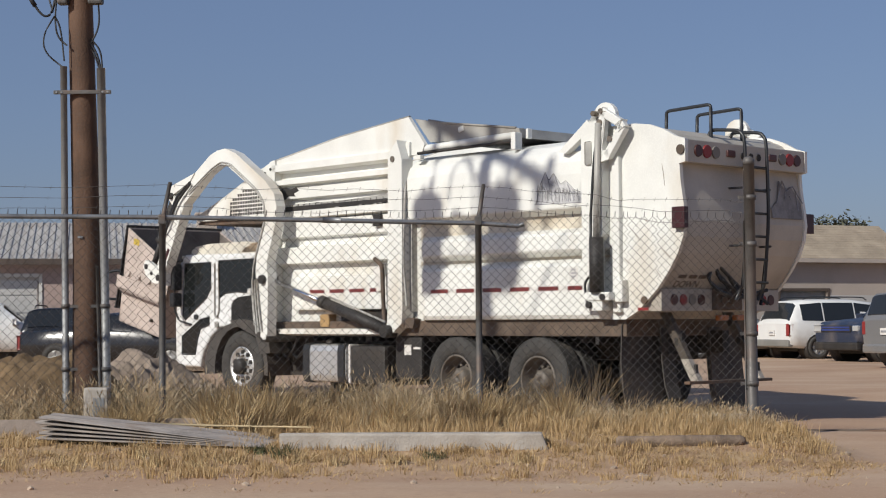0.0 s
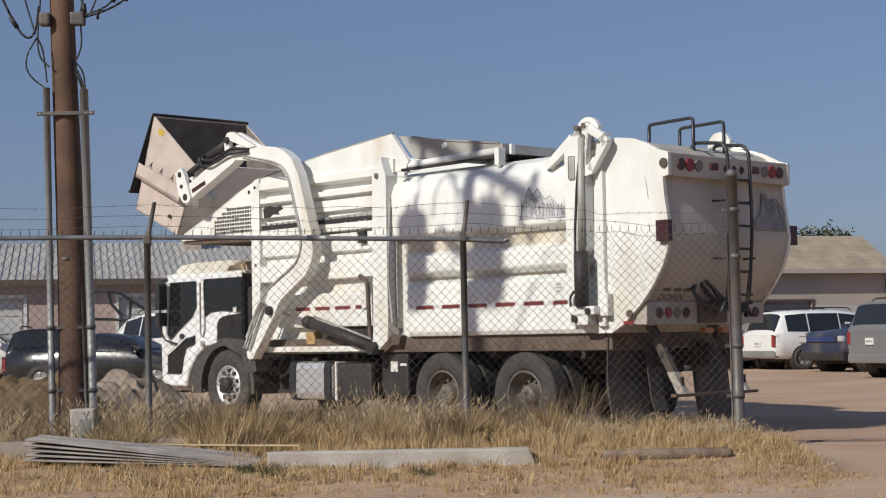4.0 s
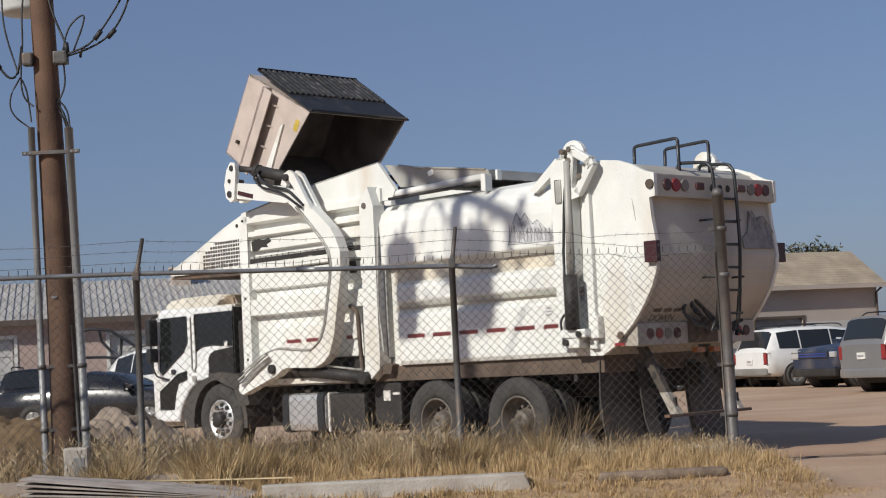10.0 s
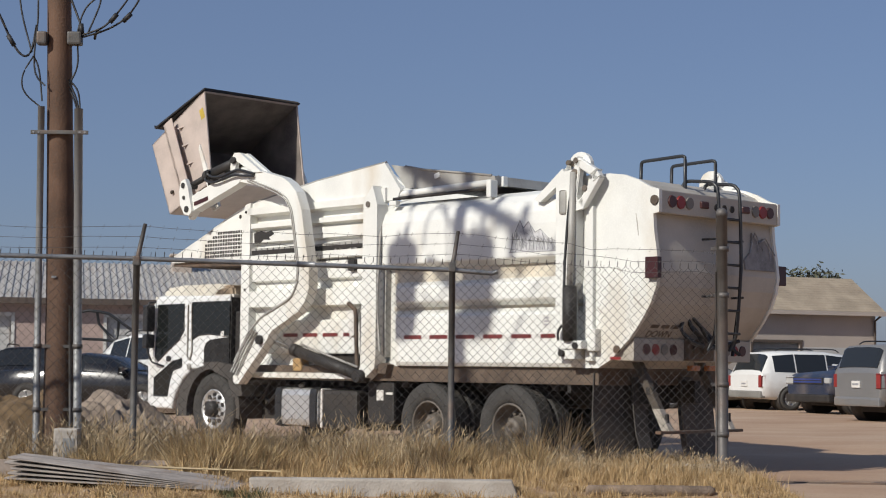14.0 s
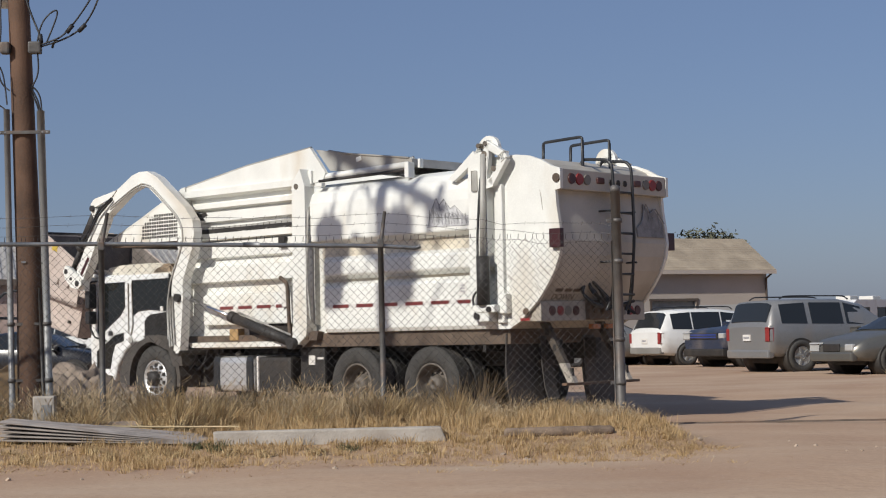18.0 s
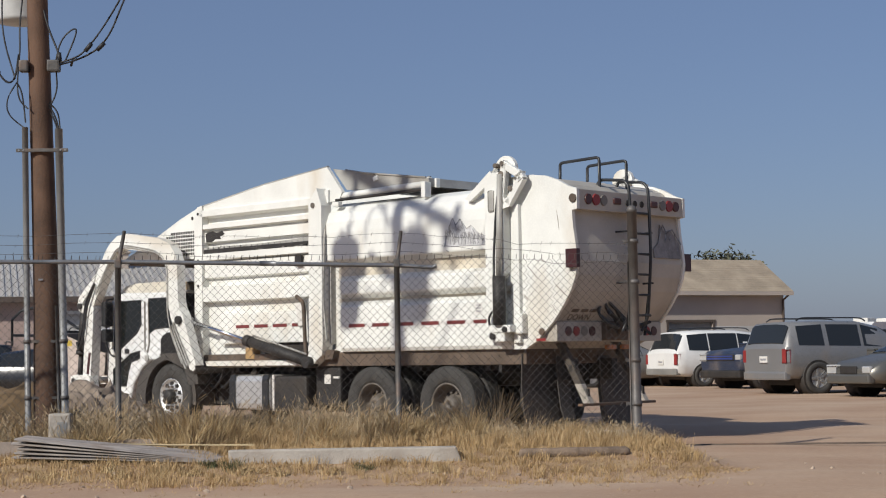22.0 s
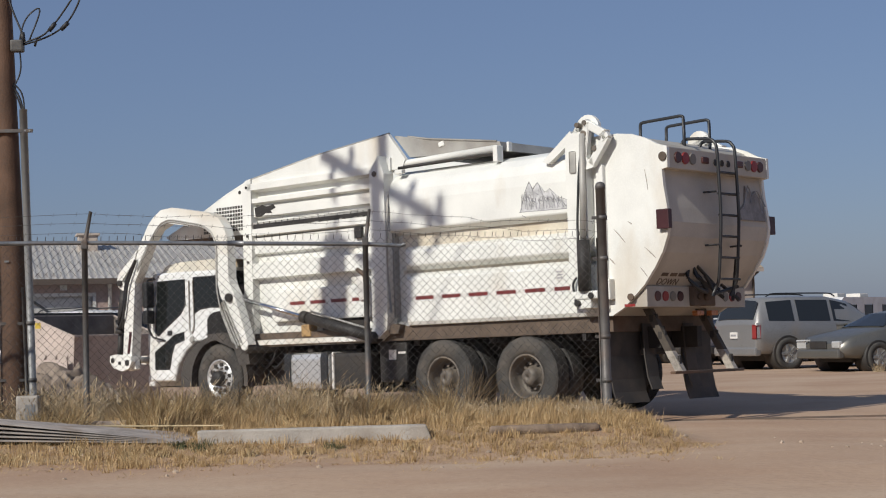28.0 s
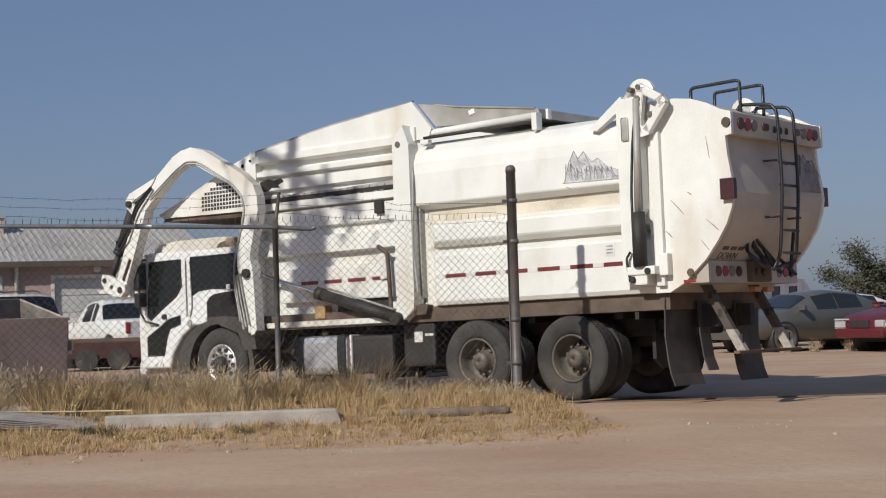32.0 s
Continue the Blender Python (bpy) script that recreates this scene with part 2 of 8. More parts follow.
M_LOG = mat("grey_brown_log_bark", (0.25, 0.185, 0.135), 0.95, vary=0.2, scale=6, fine=50, bump=0.6, stain=(0.10, 0.07, 0.05), stain_amount=0.5, stain_scale=8)
M_TARP = mat("dusty_tan_burlap", (0.20, 0.132, 0.068), 0.9, vary=0.22, scale=4, fine=90, bump=0.5, stain=(0.17, 0.115, 0.065), stain_amount=0.6, stain_scale=3)
M_CLOTH = mat("crumpled_grey_brown_cloth", (0.30, 0.24, 0.19), 0.95, vary=0.18, scale=4, fine=70, bump=0.4, stain=(0.20, 0.15, 0.115), stain_amount=0.6, stain_scale=3)
M_STONE = mat("pale_stone", (0.46, 0.36, 0.27), 0.9, vary=0.15, scale=9, fine=60, bump=0.4, rand=0.2)
M_BEIGE = mat("beige_building_siding", (0.46, 0.395, 0.34), 0.8, vary=0.05, scale=0.7, fine=20, bump=0.1, stain=(0.36, 0.31, 0.26), stain_amount=0.3)
M_SHINGLE = mat("brown_asphalt_shingle", (0.39, 0.32, 0.235), 0.95, vary=0.14, scale=1.5, fine=18, bump=0.4, stain=(0.28, 0.22, 0.16), stain_amount=0.4, rand=0.02)
M_PINK = mat("dusty_pink_stucco", (0.42, 0.315, 0.275), 0.85, vary=0.07, scale=0.8, fine=20, bump=0.15, stain=(0.3, 0.22, 0.19), stain_amount=0.35)
M_ROOFMETAL = mat("weathered_ribbed_roof_metal", (0.50, 0.475, 0.44), 0.55, 0.15, vary=0.1, scale=1.2, fine=15, bump=0.1, stain=(0.26, 0.19, 0.14), stain_amount=0.55, stain_scale=0.9, rand=0.12)
M_DOORPALE = mat("pale_grey_garage_door", (0.50, 0.49, 0.47), 0.6, vary=0.05, scale=1.5, bump=0.05)
M_TRIMDARK = mat("dark_brown_trim", (0.10, 0.075, 0.06), 0.7, vary=0.1, bump=0.0)
M_TRIMWHITE = mat("off_white_trim", (0.62, 0.60, 0.56), 0.6, vary=0.06, bump=0.0)
M_BARK = mat("grey_brown_bark", (0.14, 0.105, 0.08), 0.9, vary=0.2, bump=0.4)


def stuff_mat(name, colors, rough=0.85):
    """Many small loose pieces, each with its own tint."""
    m = bpy.data.materials.new(name)
    m.use_nodes = True
    nt = m.node_tree
    b = nt.nodes["Principled BSDF"]
    g = nt.nodes.new("ShaderNodeNewGeometry")
    r = nt.nodes.new("ShaderNodeValToRGB")
    r.color_ramp.elements[0].color, r.color_ramp.elements[1].color = (*colors[0], 1), (*colors[-1], 1)
    for i, c in enumerate(colors[1:-1]):
        r.color_ramp.elements.new((i + 1) / (len(colors) - 1)).color = (*c, 1)
    nt.links.new(g.outputs["Random Per Island"], r.inputs["Fac"])
    nt.links.new(r.outputs["Color"], b.inputs["Base Color"])
    b.inputs["Roughness"].default_value = rough
    return m


M_STRAW = stuff_mat("dry_straw_grass", [(0.22, 0.14, 0.062), (0.41, 0.275, 0.125), (0.51, 0.36, 0.185), (0.32, 0.205, 0.095), (0.58, 0.44, 0.26)])
M_WEED = stuff_mat("grey_seeding_weeds", [(0.28, 0.19, 0.10), (0.46, 0.34, 0.20), (0.36, 0.26, 0.14), (0.54, 0.44, 0.30), (0.22, 0.17, 0.095)])
M_GOLD = stuff_mat("tall_golden_grass", [(0.40, 0.26, 0.12), (0.54, 0.39, 0.20), (0.62, 0.48, 0.28), (0.46, 0.32, 0.16)])
M_STALK = stuff_mat("dry_brown_weed_stalks", [(0.24, 0.16, 0.085), (0.40, 0.30, 0.18), (0.30, 0.21, 0.12)])
M_GREENWEED = stuff_mat("small_green_weeds", [(0.06, 0.075, 0.03), (0.10, 0.11, 0.05), (0.16, 0.15, 0.07)])


def ground_mat():
    """Reddish dirt with gravel, lighter tracks and a strawy strip under the grass."""
    m = bpy.data.materials.new("reddish_dirt_ground")
    m.use_nodes = True
    nt = m.node_tree
    b = nt.nodes["Principled BSDF"]
    tc = nt.nodes.new("ShaderNodeTexCoord")

    def tex(sc, detail=6.0, stretch=(1, 1, 1)):
        mp = nt.nodes.new("ShaderNodeMapping")
        mp.inputs["Scale"].default_value = stretch
        nt.links.new(tc.outputs["Object"], mp.inputs["Vector"])
        n = nt.nodes.new("ShaderNodeTexNoise")
        n.inputs["Scale"].default_value, n.inputs["Detail"].default_value = sc, detail
        nt.links.new(mp.outputs["Vector"], n.inputs["Vector"])
        return n.outputs["Fac"]

    def mapr(v, lo, hi, a=0.0, c=1.0):
        n = nt.nodes.new("ShaderNodeMapRange")
        for k, val in (("From Min", lo), ("From Max", hi), ("To Min", a), ("To Max", c)):
            n.inputs[k].default_value = val
        nt.links.new(v, n.inputs["Value"])
        return n.outputs["Result"]

    def mix(f, a, c):
        n = nt.nodes.new("ShaderNodeMix")
        n.data_type = "RGBA"
        nt.links.new(f, n.inputs[0])
        for sock, v in ((n.inputs[6], a), (n.inputs[7], c)):
            if hasattr(v, "links"):
                nt.links.new(v, sock)
            else:
                sock.default_value = (*v, 1)
        return n.outputs[2]

    out = mix(mapr(tex(0.35), 0.35, 0.65), (0.375, 0.238, 0.152), (0.46, 0.318, 0.212))
    out = mix(mapr(tex(0.5, 6, (0.6, 1.3, 1)), 0.48, 0.70, 0, 0.7), out, (0.51, 0.382, 0.268))
    out = mix(mapr(tex(14.0), 0.54, 0.78, 0, 0.45), out, (0.27, 0.165, 0.115))
    out = mix(mapr(tex(60.0, 2), 0.62, 0.72, 0, 0.6), out, (0.58, 0.45, 0.35))
    at = nt.nodes.new("ShaderNodeAttribute")
    at.attribute_name = "straw"
    st = mix(mapr(tex(5.0), 0.4, 0.6), (0.26, 0.165, 0.09), (0.42, 0.30, 0.17))
    mul = nt.nodes.new("ShaderNodeMath")
    mul.operation = "MULTIPLY"
    nt.links.new(at.outputs["Fac"], mul.inputs[0])
    nt.links.new(mapr(tex(2.2), 0.3, 0.6, 0.25, 1.0), mul.inputs[1])
    out = mix(mul.outputs[0], out, st)
    nt.links.new(out, b.inputs["Base Color"])
    b.inputs["Roughness"].default_value = 0.95
    bp = nt.nodes.new("ShaderNodeBump")
    bp.inputs["Strength"].default_value, bp.inputs["Distance"].default_value = 0.35, 0.03
    nt.links.new(tex(7.0, 10), bp.inputs["Height"])
    nt.links.new(bp.outputs["Normal"], b.inputs["Normal"])
    return m


M_GROUND = ground_mat()


# ---- mesh helpers ----
def bm_new():
    return bmesh.new()


def box(bm, x0, x1, y0, y1, z0, z1, bev=0.0, m=None):
    """A box, its edges bevelled by bev, moved by m."""
    r = bmesh.ops.create_cube(bm, size=1.0)
    vs = r["verts"]
    for v in vs:
        v.co = Vector((x0 + (v.co.x + 0.5) * (x1 - x0), y0 + (v.co.y + 0.5) * (y1 - y0), z0 + (v.co.z + 0.5) * (z1 - z0)))
        if m:
            v.co = m @ v.co
    if bev:
        es = list({e for v in vs for e in v.link_edges})
        bmesh.ops.bevel(bm, geom=es, offset=bev, segments=2, profile=0.6, affect="EDGES")
    return bm


def prism(bm, pts, a, b, axis="y"):
    """A polygon of (u, v) points drawn out from a to b along axis; (u, v) are (x, z), (y, z) or (x, y)."""
    def place(u, v, w):
        return (u, w, v) if axis == "y" else (w, u, v) if axis == "x" else (u, v, w)
    lo = [bm.verts.new(place(u, v, a)) for u, v in pts]
    hi = [bm.verts.new(place(u, v, b)) for u, v in pts]
    n = len(pts)
    fs = [bm.faces.new(lo), bm.faces.new(hi[::-1])]
    for i in range(n):
        fs.append(bm.faces.new((lo[i], hi[i], hi[(i + 1) % n], lo[(i + 1) % n])))
    bmesh.ops.recalc_face_normals(bm, faces=fs)
    return bm


def cyl(bm, p0, p1, r, seg=14, r2=None):
    """A closed cylinder or cone from p0 to p1."""
    p0, p1 = Vector(p0), Vector(p1)
    q = (p1 - p0).to_track_quat("Z", "Y")
    rings = []
    for p, rr in ((p0, r), (p1, r if r2 is None else r2)):
        rings.append([bm.verts.new(p + q @ Vector((rr * math.cos(2 * math.pi * i / seg), rr * math.sin(2 * math.pi * i / seg), 0))) for i in range(seg)])
    fs = [bm.faces.new(rings[0][::-1]), bm.faces.new(rings[1])]
    for i in range(seg):
        fs.append(bm.faces.new((rings[0][i], rings[0][(i + 1) % seg], rings[1][(i + 1) % seg], rings[1][i])))
    for f in fs[2:]:
        f.smooth = True
    return bm


def tube(bm, pts, r, seg=8, taper=None):
    """A round pipe along pts."""
    pts = [Vector(p) for p in pts]
    rings = []
    up = Vector((0.31, 0.22, 0.93))
    for i, p in enumerate(pts):
        d = (pts[min(i + 1, len(pts) - 1)] - pts[max(i - 1, 0)]).normalized()
        s = d.cross(up).normalized() if abs(d.dot(up)) < 0.98 else d.cross(Vector((1, 0, 0))).normalized()
        t = s.cross(d)
        rr = r if taper is None else r + (taper - r) * i / (len(pts) - 1)
        rings.append([bm.verts.new(p + rr * (math.cos(2 * math.pi * k / seg) * s + math.sin(2 * math.pi * k / seg) * t)) for k in range(seg)])
    for a, b in zip(rings, rings[1:]):
        for k in range(seg):
            bm.faces.new((a[k], a[(k + 1) % seg], b[(k + 1) % seg], b[k])).smooth = True
    bm.faces.new(rings[0])
    bm.faces.new(rings[-1][::-1])
    return bm


def bend(pts, n=5, amount=0.25):
    """The corners of a line of points rounded off."""
    pts = [Vector(p) for p in pts]
    out = [pts[0]]
    for a, b, c in zip(pts, pts[1:], pts[2:]):
        u, v = b + (a - b) * amount, b + (c - b) * amount
        for i in range(n + 1):
            s = i / n
            out.append(u * (1 - s) ** 2 + b * 2 * s * (1 - s) + v * s * s)
    return out + [pts[-1]]


def lathe(bm, prof, seg=28, axis="y", hollow=False):
    """A profile of (radius, along) turned round axis; a hollow one closes on itself and stays open in the middle."""
    rings = []
    for r, w in prof:
        ring = []
        for i in range(seg):
            c, s = r * math.cos(2 * math.pi * i / seg), r * math.sin(2 * math.pi * i / seg)
            ring.append(bm.verts.new((c, w, s) if axis == "y" else (c, s, w)))
        rings.append(ring)
    fs = []
    for a, b in zip(rings, rings[1:] + ([rings[0]] if hollow else [])):
        for k in range(seg):
            f = bm.faces.new((a[k], a[(k + 1) % seg], b[(k + 1) % seg], b[k]))
            f.smooth = True
            fs.append(f)
    if not hollow:
        fs += [bm.faces.new(rings[0]), bm.faces.new(rings[-1][::-1])]
    bmesh.ops.recalc_face_normals(bm, faces=fs)
    return bm


def finish(name, bm, material):
    me = bpy.data.meshes.new(name)
    bm.to_mesh(me)
    bm.free()
    me.materials.append(material)
    return me


def part(name, bm, material, parent, label="", at=None):
    """Links a bmesh as one mesh object under a thing or a part."""
    ob = new(name, finish(name, bm, material))
    ob.parent = parent
    if at is not None:
        ob.matrix_basis = at
    return tagged(ob, label)


def thing(name, label, category, m=None, group="", kind=""):
    """An empty that holds a thing's parts."""
    ob = new(name)
    ob.empty_display_size = 0.2
    if m is not None:
        ob.matrix_basis = m
    return tagged(ob, label, category, group, kind)


def solid(name, bm, material, label, category, m=None, group="", kind=""):
    """A thing that is one mesh."""
    ob = new(name, finish(name, bm, material))
    if m is not None:
        ob.matrix_basis = m
    return tagged(ob, label, category, group, kind)


def step(a, b, v):
    s = min(1.0, max(0.0, (v - a) / (b - a)))
    return s * s * (3 - 2 * s)


def gz(x, y):
    """The height of the ground: level, with a low bank under the fence that dies out towards the gate."""
    bank = 0.17 * (1 - step(2.75, 3.5, x)) * step(12.7, 14.6, y) * (1 - step(17.0, 18.0, y))
    near = step(60, 20, abs(x)) * step(60, 25, y)
    dip = -0.04 * step(3.8, 5.6, x) * (1 - step(17.6, 19.4, y)) * step(8.0, 12.0, y) * (1 - step(12, 18, x))
    yard = -0.055 * step(17.7, 18.8, y) * (1 - step(25.0, 28.0, y)) * step(-9.0, -6.0, x) * (1 - step(8.0, 11.0, x))
    return bank + dip + yard + near * (0.035 * noise.noise(Vector((x * 0.5, y * 0.5, 0))) + 0.012 * noise.noise(Vector((x * 2.1, y * 2.1, 3))))


# ---- ground: one sheet to the horizon ----
def make_ground():
    def spread(lo, hi, step0, far):
        c = list(np.arange(lo, hi, step0))
        d, v = step0, hi
        while v < far:
            c.append(v)
            d *= 1.35
            v += d
        c.append(far)
        d, v = step0, lo
        low = []
        while v > -far:
            d *= 1.35
            v -= d
            low.append(v)
        return low[::-1] + c
    xs, ys = spread(-9, 13, 0.22, 900), spread(5, 26, 0.22, 1500)
    bm = bm_new()
    layer = bm.verts.layers.float.new("straw")
    grid = []
    for y in ys:
        row = []
        for x in xs:
            v = bm.verts.new((x, y, gz(x, y)))
            n = 0.5 * noise.noise(Vector((x * 0.7, y * 0.7, 5)))
            v[layer] = step(12.5, 13.8, y + n) * (1 - step(17.6, 18.6, y + n)) * (1 - step(2.7, 3.5, x + n))
            row.append(v)
        grid.append(row)
    for a, b in zip(grid, grid[1:]):
        for i in range(len(xs) - 1):
            bm.faces.new((a[i], a[i + 1], b[i + 1], b[i])).smooth = True
    solid("ground", bm, M_GROUND, "bare reddish dirt lot with a strawy strip by the fence", "ground", kind="structure")


make_ground()


# ---- chain-link fence ----
FENCE_A, FENCE_B, GATE = Vector((-2.928, 15.6)), Vector((0.098, 16.1)), Vector((2.84, 16.5))
FENCE_FAR = FENCE_A + (FENCE_A - FENCE_B) * 1.9
RAIL_Z = 2.185


def chain(bm, a, b, top, pitch=0.043, tip=0.05):
    """Woven wire between two ground points: zigzag wires that hook round one another."""
    d = b - a
    length = d.length
    u = d / length
    side = Vector((-u.y, u.x))
    n = int(length / pitch)
    for i in range(n):
        s0 = i * pitch
        g = gz(*(a + u * s0)) + 0.03
        k = int((top - g) / pitch)
        pts = []
        for j in range(k + 1):
            s = s0 + (pitch * 1.03 if ((i + j) % 2) else -pitch * 0.03)
            p = a + u * s + side * (0.004 if j % 2 else -0.004)
            pts.append((p.x, p.y, g + (top + tip - g) * j / k + 0.006 * math.sin(s0 * 1.7)))
        # cut ends stand up above the top rail
        x, y, z = pts[-1]
        pts.append((x + 0.004, y, z + 0.045))
        ring = []
        for x, y, z in pts:
            ring.append([bm.verts.new((x + 0.0029 * math.cos(q), y + 0.0029 * math.sin(q), z)) for q in (0.4, 2.5, 4.6)])
        for p, q in zip(ring, ring[1:]):
            for m in range(3):
                bm.faces.new((p[m], p[(m + 1) % 3], q[(m + 1) % 3], q[m]))


def make_fence():
    f = thing("chain_link_fence", "weathered galvanised chain-link fence with barbed wire on bent arms", "fence")
    posts = [FENCE_FAR, FENCE_A + (FENCE_A - FENCE_B) * 0.95, FENCE_A, FENCE_B]
    u = (FENCE_B - FENCE_A).normalized()
    for p in posts:
        g = gz(p.x, p.y)
        bm = bm_new()
        tube(bm, [(p.x, p.y, g - 0.3), (p.x, p.y, RAIL_Z + 0.02)], 0.032, 12)
        post = part("post", bm, M_POST, f)
        arm = bm_new()
        tube(arm, [(p.x, p.y, RAIL_Z - 0.01), (p.x + 0.018, p.y + 0.02, RAIL_Z + 0.10), (p.x + 0.055, p.y + 0.10, RAIL_Z + 0.36)], 0.026, 10, 0.019)
        box(arm, p.x - 0.036, p.x + 0.036, p.y - 0.036, p.y + 0.036, RAIL_Z - 0.05, RAIL_Z + 0.045, 0.012)
        part("barbed_wire_arm", arm, M_POST, post)
    end = Vector((0.551, 16.2))
    bm = bm_new()
    tube(bm, [(FENCE_FAR.x, FENCE_FAR.y, RAIL_Z + 0.04), (FENCE_A.x, FENCE_A.y, RAIL_Z + 0.02), (FENCE_B.x, FENCE_B.y, RAIL_Z - 0.03), (end.x - 0.06, end.y, RAIL_Z - 0.055), (end.x, end.y, RAIL_Z - 0.035)], 0.023, 10)
    rail = part("top_rail", bm, M_GALV, f)
    sleeve = bm_new()
    q = FENCE_A + u * 1.62
    tube(sleeve, [(q.x - 0.09 * u.x, q.y - 0.09 * u.y, RAIL_Z - 0.003), (q.x + 0.09 * u.x, q.y + 0.09 * u.y, RAIL_Z - 0.005)], 0.028, 10)
    part("rail_sleeve", sleeve, M_GALV, rail)
    for a, b in ((FENCE_FAR, FENCE_A), (FENCE_A, FENCE_B), (FENCE_B, GATE - (GATE - FENCE_B).normalized() * 0.07)):
        bm = bm_new()
        chain(bm, a, b, RAIL_Z - 0.01)
        tagged(part("wire_mesh", bm, M_WIRE, f), kind="stuff")
    rng = random.Random(4)
    for k in range(3):
        off, h = Vector((0.02, 0.035)) * (k + 0.6), RAIL_Z + 0.13 + 0.105 * k
        bm = bm_new()
        line = []
        pl = [FENCE_FAR, FENCE_A, FENCE_B, GATE - Vector((0.05, 0.02))]
        for a, b in zip(pl, pl[1:]):
            for j in range(12):
                s = j / 12
                p = a + (b - a) * s + off
                sag = -0.05 * math.sin(math.pi * s) * (0.5 + rng.random()) - (0.12 * step(FENCE_B.x, GATE.x, p.x))
                line.append((p.x, p.y, h + sag))
        line.append((GATE.x - 0.05, GATE.y, h - 0.16))
        tube(bm, line, 0.0021, 4)
        for a, b in zip(line, line[1:]):
            a, b = Vector(a), Vector(b)
            for s in (0.2, 0.7):
                p = a + (b - a) * s
                cyl(bm, p - Vector((0.008, 0.0, 0.02)), p + Vector((0.008, 0, 0.02)), 0.0015, 4)
        part("barbed_wire", bm, M_WIRE, f)
    bm = bm_new()
    w = (GATE - FENCE_B).normalized()
    q = GATE - w * 0.07
    tube(bm, [(q.x, q.y, 0.05), (q.x, q.y, RAIL_Z)], 0.009, 6)
    bar = part("tension_bar", bm, M_POST, f)
    for z in (0.5, 1.0, 1.5, 2.05):
        b2 = bm_new()
        tube(b2, [(q.x, q.y, z), (GATE.x, GATE.y, z)], 0.012, 6)
        part("tension_band", b2, M_POST, bar)


make_fence()


def make_gate_post():
    g = thing("gate_post", "tall round grey steel gate post with brackets", "post")
    bm = bm_new()
    tube(bm, [(GATE.x, GATE.y, -0.3), (GATE.x - 0.01, GATE.y, 2.77)], 0.056, 18)
    part("pipe", bm, M_GATE, g)
    bm = bm_new()
    lathe(bm, [(0.06, 2.75), (0.06, 2.79), (0.048, 2.82), (0.02, 2.835)], 18, "z")
    for v in bm.verts:
        v.co += Vector((GATE.x - 0.01, GATE.y, 0))
    part("cap", bm, M_GATE, g)
    for z in (0.55, 1.05, 1.95, 2.42):
        bm = bm_new()
        lathe(bm, [(0.062, z - 0.025), (0.062, z + 0.025)], 16, "z")
        for v in bm.verts:
            v.co += Vector((GATE.x, GATE.y, 0))
        box(bm, GATE.x - 0.12, GATE.x - 0.04, GATE.y - 0.012, GATE.y + 0.012, z - 0.018, z + 0.018, 0.004)
        part("bracket", bm, M_GATE, g)


make_gate_post()


